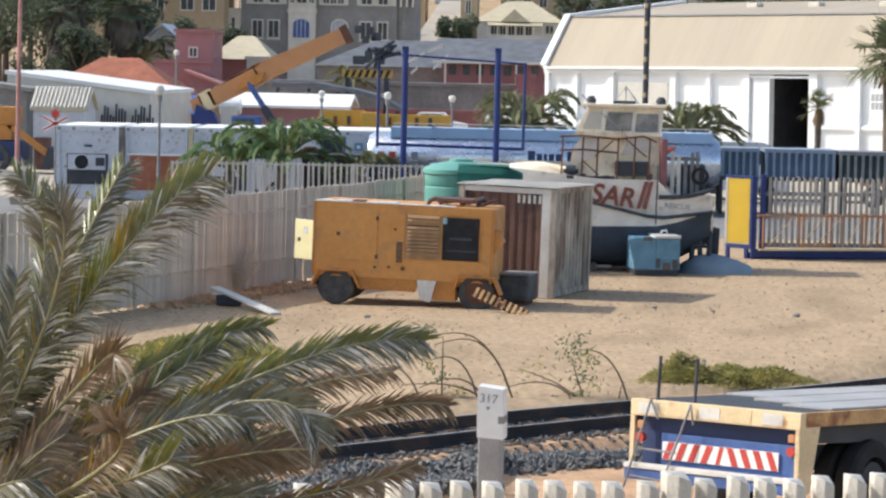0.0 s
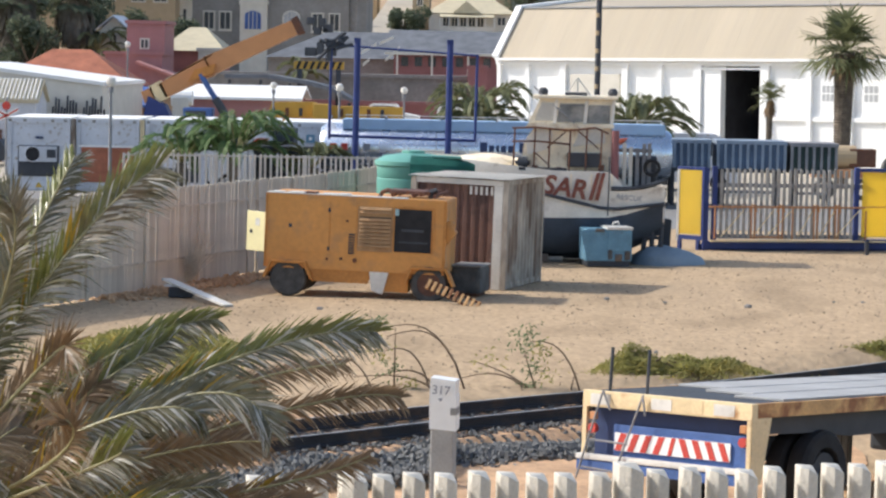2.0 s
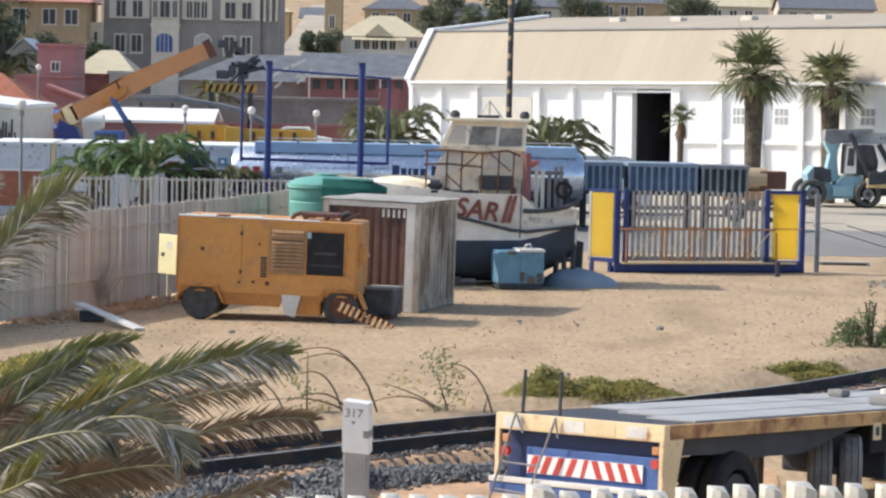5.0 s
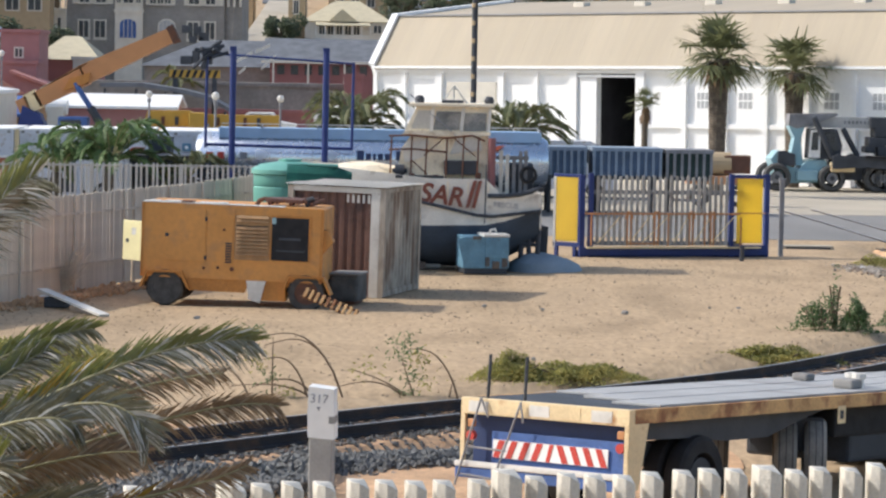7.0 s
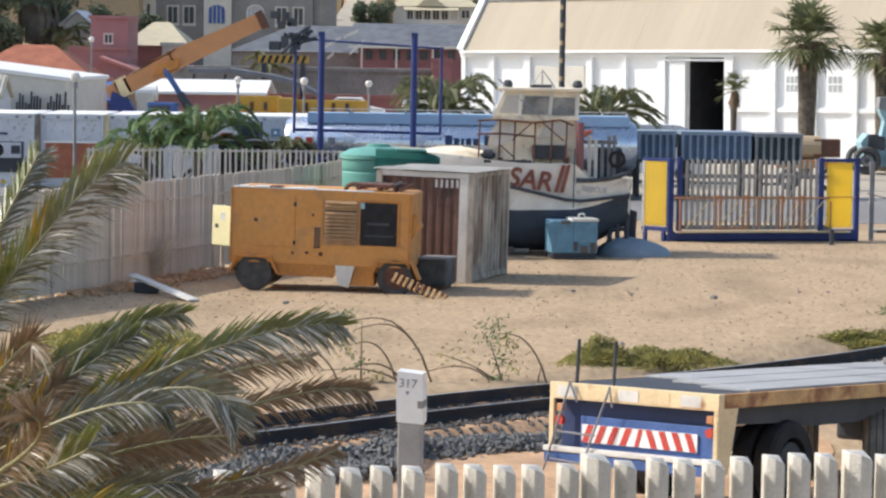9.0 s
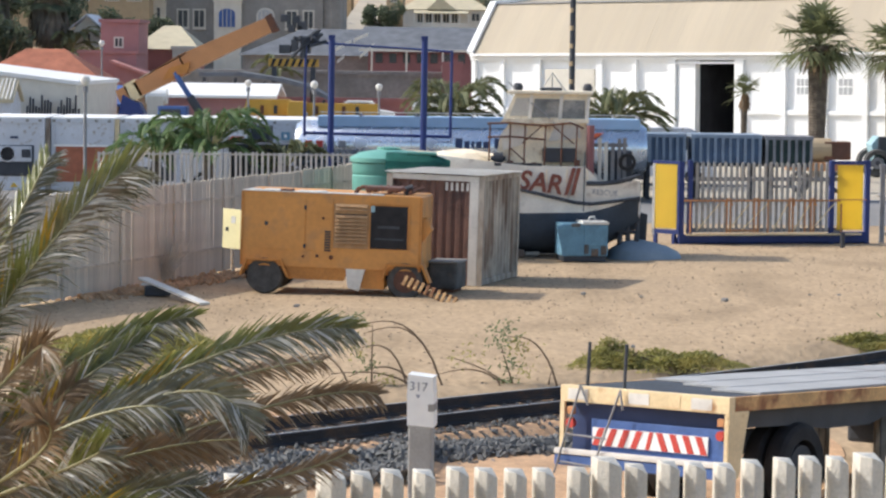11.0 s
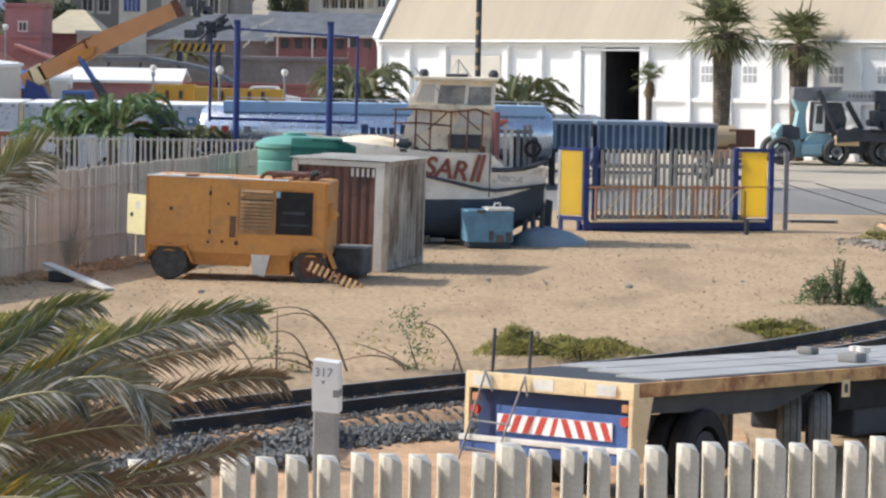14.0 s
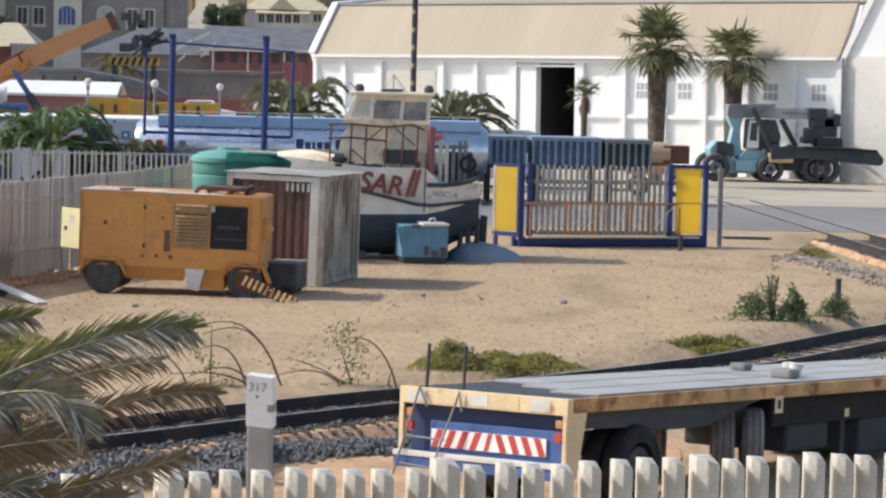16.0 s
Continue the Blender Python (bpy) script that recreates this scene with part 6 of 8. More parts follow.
# large grey stone building with pale surrounds
def stone_building():
    g0 = ground_z(0, 250) - 0.4
    b = thing("stone_building", pose(-28.2, 250, g0), "large grey stone building with pale window surrounds", "building")
    q = lambda z: z - g0
    e = 13.7
    part("wall", box(nb(), 0, 14.4, 0, 14, 0, q(e)), STONE_GREY, b)
    part("corner_bay", slab(nb(), [(14.4, 0.3), (15.2, 0.0), (16.0, 0.6), (16.2, 3.0), (16.2, 9.0), (14.4, 9.0)], 'z', 0, q(e)), STONE_GREY, b, "canted grey corner bay")
    bm = nb()
    a = [bm.verts.new(p) for p in ((-0.5, -0.6, q(e)), (16.6, -0.6, q(e)), (16.6, 14.5, q(e)), (-0.5, 14.5, q(e)))]
    r = [bm.verts.new((5.5, 7, q(e) + 3.2)), bm.verts.new((10.5, 7, q(e) + 3.2))]
    for f in ((a[0], a[1], r[1], r[0]), (a[2], a[3], r[0], r[1]), (a[1], a[2], r[1]), (a[3], a[0], r[0]), (a[3], a[2], a[1], a[0])):
        bm.faces.new(f)
    part("roof", bm, REEFER, b, "pale grey hipped roof")
    part("corner_tower", box(nb(), -1.15, 0.0, -0.6, 3, 0, q(10.25)), STONE_LIGHT, b, "pale corner tower")
    part("tower_slit", box(nb(), -0.75, -0.5, -0.63, -0.6, q(7.9), q(9.6)), GLASS_DARK, b)
    part("balcony", box(nb(), -1.3, 0.0, -0.8, 3, q(10.25), q(10.5)), STONE_LIGHT, b)
    for x in (-1.2, -0.6, -0.1):
        part("balcony_post", box(nb(), x, x + 0.12, -0.75, -0.6, q(10.5), q(12.4)), STONE_LIGHT, b)
    part("balcony_top", box(nb(), -1.3, 0.0, -0.8, 0.0, q(12.4), q(12.75)), STONE_LIGHT, b)
    # pale upper wall panels between grey piers
    for x0, x1 in ((0.5, 4.2), (7.2, 9.9), (10.7, 14.3)):
        part("plaster_panel", box(nb(), x0, x1, -0.05, 0.0, q(10.95), q(e) - 0.02), STONE_LIGHT, b, "pale upper wall panel")
    for x in (14.75, 15.3, 15.85):
        part("bay_strip", box(nb(), x - 0.1, x + 0.1, -0.08, 0.3, q(10.9), q(e) - 0.02), STONE_LIGHT, b)

    def window(x0, x1, z0, z1, y=0.0, edge=0.14):
        f = part("window", box(nb(), x0 - edge, x1 + edge, y - 0.12, y - 0.05, q(z0) - edge, q(z1) + edge), STONE_LIGHT, b)
        m = (x0 + x1) / 2
        part("pane", box(nb(), x0, m - 0.04, y - 0.15, y - 0.12, q(z0), q(z1)), GLASS_DARK, f)
        part("pane", box(nb(), m + 0.04, x1, y - 0.15, y - 0.12, q(z0), q(z1)), GLASS_DARK, f)
        part("sill", box(nb(), x0 - edge - 0.05, x1 + edge + 0.05, y - 0.2, y - 0.12, q(z0) - edge - 0.1, q(z0) - edge), STONE_LIGHT, f)
    for x0, x1 in ((1.13, 1.98), (2.6, 3.5), (11.1, 12.0), (12.7, 13.5)):
        window(x0, x1, 7.9, 9.4)
    for x0, x1 in ((1.19, 2.04), (2.7, 3.55), (7.63, 8.12), (8.3, 8.79), (8.98, 9.47), (11.16, 12.07), (12.72, 13.52)):
        window(x0, x1, 11.1, 12.55, -0.05, 0.08)
    # projecting centre bay with an arched window below and three lights above
    part("bay", box(nb(), 4.45, 6.95, -0.6, 0.0, 0, q(13.4)), STONE_LIGHT, b, "pale projecting bay")
    part("bay_band", box(nb(), 4.35, 7.05, -0.7, 0.0, q(10.2), q(10.5)), STONE_LIGHT, b)
    part("bay_roof", slab(nb(), [(4.3, q(13.4)), (7.1, q(13.4)), (6.7, q(14.1)), (4.7, q(14.1))], 'y', -0.75, 0), ROCK_SLATE, b, "dark little bay roof")
    for x0, x1 in ((4.62, 4.95), (5.24, 6.09), (6.4, 6.75)):
        window(x0, x1, 11.1, 12.55, -0.55, 0.05)

    def arch(x0, x1, z0, z1, y):
        c, r = (x0 + x1) / 2, (x1 - x0) / 2
        def shape(k, d):
            return [(c - r * k, q(z0) - d), (c + r * k, q(z0) - d)] + [(c + r * k * math.cos(t), q(z1) - 0.5 + (0.5 + d) * math.sin(t)) for t in np.linspace(0, math.pi, 9)]
        f = part("arched_window", slab(nb(), shape(1.2, 0.15), 'y', y - 0.06, y), STONE_LIGHT, b)
        part("arched_pane", slab(nb(), shape(1.0, 0.0), 'y', y - 0.1, y - 0.06), WINDOW_GREY if y > -0.3 else BLUE_TRAILER, f, "blue-grey arched panes")
        for k in (-0.5, 0.0, 0.5):
            part("glazing_bar", box(nb(), c + k * r - 0.03, c + k * r + 0.03, y - 0.13, y - 0.1, q(z0), q(z1) - 0.1), STONE_LIGHT, f)
    arch(4.9, 6.4, 7.9, 9.6, -0.6)
    arch(8.45, 9.82, 7.9, 9.55, 0.0)


stone_building()

house("tile_roof_house", -34.8, -25.7, 188, 3.2, 9, OCHRE, TILE_RED, "low house with broad red tiled roof", 2.45, "hip", eave=0.5)
house("pink_tower_house", -28.05, -25.2, 205, 7.7, 6, PINK, PINK, "tall dusky pink plastered house", 0.3, "flat", [(1.1, 5.9, 0.5, 0.6)])
house("pink_wing", -29.25, -25.0, 202, 5.35, 6, PINK, PINK, "low dusky pink wing beside the tower house", 0.3, "flat")
house("pink_lean_to", -26.2, -22.6, 199, 3.2, 5, PINK, TILE_PINK, "dusky pink lean-to with faded red roof", 1.5, "mono")
house("maroon_house", -26.3, -21.9, 214, 5.75, 8, MAROON, ROOF_CREAM, "maroon house under a cream hipped roof", 1.9, "hip", [(2.8, 3.9, 1.1, 1.1)], eave=0.5)
house("white_annex", -23.3, -21.7, 211, 5.75, 2.5, STONE_LIGHT, STONE_LIGHT, "small white flat-roofed annex", 0.3, "flat")
house("white_gable_house", -31.7, -29.6, 216, 7.25, 6, STONE_LIGHT, REEFER, "white house with small pointed gable", 1.05, "front_gable", [(0.8, 6.2, 0.5, 0.7)])
house("long_shed", -27.9, -20.4, 140, 3.72, 16, STONE_LIGHT, WHITE, "long pale shed with sloping white roof", 0.9, "mono", category="shed", eave=0.12)
hut = house("corrugated_hut", -25.0, -22.45, 132, 3.02, 3, REEFER, ROOF_CREAM, "pale blue hut with corrugated cream roof", 0.85, "gable", category="hut", eave=0.15)
for k in range(14):
    e = 3.02 - ground_z(0, 132) + 0.4
    part("roof_rib", slab(nb(), [(-0.17, e + 0.06), (1.5, e + 1.035), (1.5, e + 1.1), (-0.17, e + 0.12)], 'x', -0.1 + k * 0.2, -0.02 + k * 0.2), WHITE_DIRTY, hut)
part("hut_door", box(nb(), 0.05, 0.9, -0.05, 0.0, 0.4, 2.0), RUST_RED, hut, "brown door")
bm = nb()
for k in range(17):
    x = -22.9 + k * 0.15 + (0.25 if k > 8 else 0)
    rod(bm, (x, 139.6, 2.0), (x + 0.03, 139.6, 2.5 + random.uniform(0, 0.75)), 0.06, n=6)
solid("gas_bottle_row", bm, DARK, "row of dark gas bottles on a rack", "gas bottles", kind="stuff")
house("dark_shed", -33.5, -26.2, 136.5, 3.75, 3, WALL_DARK, STONE_GREY, "dark open shed with machinery", 0.95, "mono", category="shed")
m = thing("old_loader", pose(-25.6, 128, 0.0), "old orange and dark blue loader parked by the shed", "loader")
part("body", slab(nb(), [(-3.0, 1.6), (0.5, 1.6), (0.5, 2.3), (-0.2, 2.5), (-2.2, 2.5), (-3.0, 2.2)], 'y', -1, 1), ORANGE_DARK, m)
part("cabin", slab(nb(), [(-1.7, 2.5), (-0.2, 2.5), (-0.35, 3.1), (-1.5, 3.1)], 'y', -0.9, 0.9), DARK, m)
part("cab_roof", box(nb(), -1.8, -0.1, -1, 1, 3.1, 3.2, 0.03), STONE_GREY, m)
part("side_hood", box(nb(), -0.3, 0.7, -1.1, 0.9, 2.3, 3.15, 0.05), ORANGE_DARK, m)
part("lower_frame", box(nb(), -4.2, 1.0, -1.1, 1.1, 0.6, 1.55, 0.12), TAIL_BLUE, m)
part("lift_arm", slab(nb(), [(0.3, 2.2), (2.2, 0.8), (2.3, 1.1), (0.4, 2.5)], 'y', -1.0, -0.8), ORANGE_DARK, m)
part("bucket", slab(nb(), [(2.0, 0.3), (3.2, 0.3), (2.8, 0.6), (2.3, 1.3)], 'y', -1.2, 1.2), DARK, m)
for x in (-3.4, -0.2):
    part("wheel", wheel_mesh(nb(), (x, -1.1, 0.7), 0.7, 0.45), TYRE, m)
h = house("blue_roof_shed", -23.3, -20.6, 158, 2.4, 8, OCHRE, BLUE_TRAILER, "ochre shed with dull blue roof", 0.9, "gable", category="shed")
house("ochre_shed", -20.5, -17.9, 158, 2.9, 6, OCHRE, STONE_LIGHT, "ochre shed with slatted front", 0.3, "flat", category="shed")
w = thing("roof_cowl", pose(-18.2, 152, 0), "pale rounded ventilation cowl on a duct", "cowl")
part("duct", box(nb(), 0, 0.9, 0, 0.9, 0, 3.0), STONE_LIGHT, w)
part("hood", rod(nb(), (-0.1, 0.45, 3.0), (1.1, 0.45, 3.0), 0.45, n=16), WHITE, w)
house("white_roof_shed", -18.0, -11.5, 155.5, 3.0, 7, PINK, WHITE, "low shed with long white roof", 0.55, "gable", category="shed")
house("stone_terrace", -19.0, -2.0, 178, 4.15, 4, WALL_DARK, WALL_DARK, "dark grey stone retaining terrace", 0.2, "flat", category="wall")
house("red_plinth_wall", -12.0, 1.6, 172, 2.5, 0.6, MAROON, MAROON, "low reddish plinth wall before the terrace", 0.2, "flat", category="wall")
house("red_pier", -1.95, -0.75, 176, 4.85, 2, MAROON, MAROON, "tall dark red gate pier by the terrace", 0.2, "flat", category="pier")
h = house("brick_villa", -7.2, 0.6, 188, 5.85, 7, MAROON, ROCK_SLATE, "dark red brick villa with slate roof", 1.45, "gable",
          eave=0.5)
for k in range(8):
    part("window", box(nb(), 0.5 + 0.95 * k, 1.0 + 0.95 * k, -0.06, 0.0, 4.95 - h.location.z, 5.6 - h.location.z), GLASS_DARK, h)
part("white_band", box(nb(), -0.6, 8.3, -0.62, -0.5, 5.85 - h.location.z - 0.12, 5.85 - h.location.z + 0.06), STONE_LIGHT, h)
for x in (0.2, 2.6, 5.1, 7.5):
    part("veranda_post", box(nb(), x, x + 0.12, -0.6, -0.5, 0, 5.85 - h.location.z - 0.12), STONE_LIGHT, h)
house("slate_roof_block", -16.5, -4.0, 196, 5.4, 8, WALL_DARK, ROCK_SLATE, "dark house block with broad slate roofs", 1.95, "hip")
bm = nb()
for a, b in (((-9.34, 5.64), (-8.21, 6.27)), ((-7.99, 6.35), (-7.04, 6.79)), ((-7.59, 5.22), (-6.65, 6.08)), ((-9.1, 4.89), (-8.65, 5.27))):
    slab(bm, [(a[0], a[1]), (b[0], b[1]), (b[0], b[1] + 0.2), (a[0], a[1] + 0.2)], 'y', 183, 183.3)
solid("stair_wall", bm, STONE_LIGHT, "pale sloping stair copings on the terrace", "stair wall")
a = thing("arched_roof", pose(-16.6, 165, 0), "dark arched canopy roof", "canopy")
pts = [(0, 4.05), (2.5, 4.1), (5, 3.75), (6.5, 3.4), (8.0, 2.6)]
part("roof", slab(nb(), pts + [(x, z + 0.25) for x, z in pts[::-1]], 'y', 0, 4), ROCK_SLATE, a)
for x in (0.3, 2.2, 4, 7.6):
    part("post", rod(nb(), (x, 0.2, 0), (x, 0.2, 4.0 if x < 3 else (3.8 if x < 5 else 2.7)), 0.1, n=6), DARK, a)
hz = thing("hazard_beam", pose(-12.6, 168, 0), "yellow and black striped steel beam", "beam")
part("beam", box(nb(), 0, 3.1, 0, 0.4, 4.7, 5.17), CRANE_YELLOW, hz)
for k in range(7):
    part("stripe", slab(nb(), [(0.1 + k * 0.42, 4.71), (0.3 + k * 0.42, 4.71), (0.48 + k * 0.42, 5.16), (0.28 + k * 0.42, 5.16)], 'y', -0.03, 0.0), BLACK, hz)
for x in (0.2, 2.6):
    part("leg", box(nb(), x, x + 0.3, 0, 0.3, 0, 4.7), DARK, hz)
# houses up the hill and the street between them
bm = nb()
lo = [bm.verts.new(p) for p in ((-14.4, 262, 5.6), (-8.6, 262, 5.6), (-9.2, 345, 15.2), (-12.6, 345, 15.2), (-14.4, 262, 4.0), (-8.6, 262, 4.0), (-9.2, 345, 9.0), (-12.6, 345, 9.0))]
for f in ((0, 1, 2, 3), (7, 6, 5, 4), (0, 4, 5, 1), (1, 5, 6, 2), (2, 6, 7, 3), (3, 7, 4, 0)):
    bm.faces.new([lo[k] for k in f])
solid("hill_street", bm, CONCRETE, "pale sunlit street climbing the hill", "street", kind="structure")
h = house("white_hill_house", -7.7, 1.5, 300, 10.6, 9, STONE_LIGHT, ROOF_CREAM, "white hill house with pale roof and veranda", 2.4, "hip", [(1.6 + 0.95 * k, 9.2, 0.6, 0.9) for k in range(5)] + [(7.6, 9.4, 0.8, 0.8)], eave=0.4)
e = 10.6 - h.location.z
part("front_gable", slab(nb(), [(2.6, e), (5.8, e), (4.1, e + 1.4)], 'y', -0.7, 0.6), ROOF_CREAM, h)
part("veranda_roof", slab(nb(), [(-1.6, e - 0.5), (0.0, e - 0.1), (0.0, e), (-1.6, e - 0.4)], 'x', 1.2, 7.2), ROOF_CREAM, h)
part("veranda_rail", box(nb(), 1.2, 7.2, -1.6, -1.5, 8.55 - h.location.z, 9.1 - h.location.z), STONE_LIGHT, h)
for k in range(7):
    part("veranda_post", box(nb(), 1.2 + k, 1.3 + k, -1.6, -1.5, 9.1 - h.location.z, e - 0.45), WHITE, h)
house("cream_hill_house", -9.7, -7.8, 305, 15.0, 8, OCHRE, TILE_RED, "tall cream house on the hill", 1.4, "front_gable", [(0.6, 11.5, 0.5, 1.4)])
house("white_step_house", -13.3, -9.8, 330, 13.2, 8, STONE_LIGHT, ROCK_SLATE, "small white house on the slope", 1.2, "gable", [(0.8, 11.8, 0.6, 0.9), (2.4, 11.8, 0.6, 0.9)])
house("grey_hill_house", 1.9, 9.5, 330, 11.8, 9, WALL_DARK, ROCK_SLATE, "dark grey hill house", 1.6, "gable", [(1.0, 10.6, 0.8, 1.0), (3.4, 10.6, 0.8, 1.0)])
house("cream_villa", -36.8, -29.3, 246, 12.2, 8, OCHRE, TILE_PINK, "cream house under a broad faded red roof", 2.4, "hip", [(0.9, 10.2, 1.1, 1.3), (3.6, 10.2, 1.1, 1.3), (5.6, 10.2, 1.1, 1.3)], eave=0.7)
house("ochre_hill_house", -50.0, -38.5, 290, 13.0, 9, OCHRE, TILE_RED, "ochre hill house above the trees", 1.6, "gable", [(1.6 + 2.4 * k, 11.2, 0.9, 1.2) for k in range(4)])
for i, (x, y, top, w, r) in enumerate(((4, 345, 14.2, 7, ROCK_SLATE), (12, 348, 15.6, 9, ROCK_SLATE), (22, 350, 16.4, 11, ROCK_SLATE), (34, 350, 16.2, 12, ROOF_CREAM), (-6, 350, 15.0, 8, ROCK_SLATE), (48, 352, 16.2, 12, ROCK_SLATE),
                                        (-24, 335, 14.0, 9, ROOF_CREAM), (-36, 340, 15.2, 10, TILE_RED), (-62, 330, 14.0, 12, ROOF_CREAM))):
    house("hillside_house", x, x + w, y, top, 8, HILL_HOUSE if i % 2 else OCHRE, r, "pale hillside house with windows", 1.8, ("hip", "gable")[i % 2], [(1 + 2.0 * k, top - 1.6, 0.9, 1.1) for k in range(int(w / 2) - 1)])


# ---- plants ----
def leaf_strip(bm, p, d, side, length, width, droop, segs=2):
    """A narrow tapering leaflet from p along d that bends down."""
    d = Vector(d).normalized()
    side = Vector(side).normalized()
    prev = None
    for k in range(segs + 1):
        s = k / segs
        c = p + d * (length * s) + Vector((0, 0, -droop * length * s * s))
        w = width * (0.6 + 0.8 * s if s < 0.5 else 2.0 * (1 - s) + 0.02)
        a, b = bm.verts.new(c - side * w / 2), bm.verts.new(c + side * w / 2)
        if prev:
            bm.faces.new((prev[0], prev[1], b, a))
        prev = (a, b)


def frond(palm, base, mid, tip, leaf_len, n, material, width=0.02, spread=0.75, droop=0.25, label="", stalk_r=0.014, twist=0.0):
    """A feather frond: a bent stalk with two rows of leaflets."""
    base, mid, tip = Vector(base), Vector(mid), Vector(tip)
    bm, sm = nb(), nb()

    def at(s):
        return base * (1 - s) ** 2 + mid * 2 * s * (1 - s) + tip * s * s
    tube(sm, [at(s) for s in np.linspace(0, 1, 10)], stalk_r, 6, stalk_r * 0.25)
    for i in range(n):
        s = 0.16 + 0.84 * (i + random.uniform(-0.25, 0.25)) / n
        s = min(max(s, 0.1), 0.995)
        p = at(s)
        d = (at(min(s + 0.02, 1)) - at(s - 0.02)).normalized()
        side = d.cross(Vector((0, 0, 1)))
        side = side.normalized() if side.length > 0.05 else Vector((1, 0, 0))
        up = side.cross(d).normalized()
        side, up = side * math.cos(twist) + up * math.sin(twist), up * math.cos(twist) - side * math.sin(twist)
        ln = leaf_len * 0.9 * (0.55 + 0.45 * math.sin(math.pi * min(1, s * 0.9 + 0.12))) * random.uniform(0.8, 1.1)
        for sg in (-1, 1):
            lift = random.uniform(0.05, 0.6)
            dd = d * (0.75 + 0.25 * s) + side * sg * spread * random.uniform(0.85, 1.15) + up * lift
            face = d.cross(dd).cross(dd).normalized() + Vector((random.uniform(-0.4, 0.4), random.uniform(-0.4, 0.4), random.uniform(-0.4, 0.4)))
            leaf_strip(bm, p, dd, face, ln, width * random.uniform(0.8, 1.25), droop * random.uniform(0.3, 1.4), 3)
    f = part("frond", bm, material, palm, label)
    part("stalk", sm, STALK if material is not LEAF_DRY else TRUNK, f)
    return f


def near_frond(palm, base, bend, tip, leaf_len, n, material, width, label):
    """A close feather frond: stiff leaflets in two rows, the upper standing, the lower hanging; pale ones carry sun
    sheen in their colour.
    """
    base, bend, tip = Vector(base), Vector(bend), Vector(tip)
    rows = {"upper": nb(), "lower": nb(), "pale": nb(), "gold": nb()}
    sm = nb()

    def on(s):
        return base * (1 - s) ** 2 + bend * 2 * s * (1 - s) + tip * s * s
    tube(sm, [on(s) for s in np.linspace(0, 1, 14)], 0.012, 6, 0.003)
    lean = random.uniform(-0.35, 0.35)
    gust = random.uniform(0, 6)
    for i in range(n):
        s = 0.14 + 0.86 * (i + random.uniform(-0.3, 0.3)) / n
        s = min(max(s, 0.1), 0.998)
        p = on(s)
        d = (on(min(s + 0.02, 1)) - on(s - 0.02)).normalized()
        across = d.cross(Vector((0, 1, 0))).normalized()
        if across.z < 0:
            across = -across
        ln = leaf_len * (0.62 + 0.38 * math.sin(math.pi * min(1, s * 0.85 + 0.1))) * (1.0 if s < 0.85 else 1.0 - 2.0 * (s - 0.85))
        wave = 0.16 * math.sin(9 * s + gust)
        for sg in (1, -1):
            q = random.random()
            dd = d * random.uniform(0.8, 1.1) + across * sg * random.uniform(0.42, 0.68) + Vector((0, sg * 0.25 + lean + wave + random.uniform(-0.15, 0.15), 0))
            face = Vector((random.uniform(-0.5, 0.5), random.uniform(-0.5, 0.5), random.uniform(-0.5, 0.5))) + dd.cross(Vector((0, 1, 0))).normalized() * 1.1
            if sg > 0:
                bm = rows["gold"] if q < 0.1 and s < 0.65 else (rows["pale"] if q > 0.9 else rows["upper"])
            else:
                bm = rows["pale"] if q < 0.26 else rows["lower"]
            leaf_strip(bm, p, dd, face, ln * random.uniform(0.62, 0.98), width * random.uniform(0.75, 1.2), random.uniform(0.05, 0.3) if sg > 0 else random.uniform(0.1, 0.5), 3)
    f = part("frond", rows["upper"], material, palm, label)
    part("lower_blade", rows["lower"], LEAF_GREY if material is LEAF else material, f, kind="stuff")
    part("pale_blade", rows["pale"], LEAF_SHEEN if material is not LEAF_DRY else LEAF_STRAW, f, "pale leaflets with sun sheen put into their colour", kind="stuff")
    part("gold_blade", rows["gold"], LEAF_YELLOW, f, "yellowing leaflets", kind="stuff")
    part("stalk", sm, STALK, f)


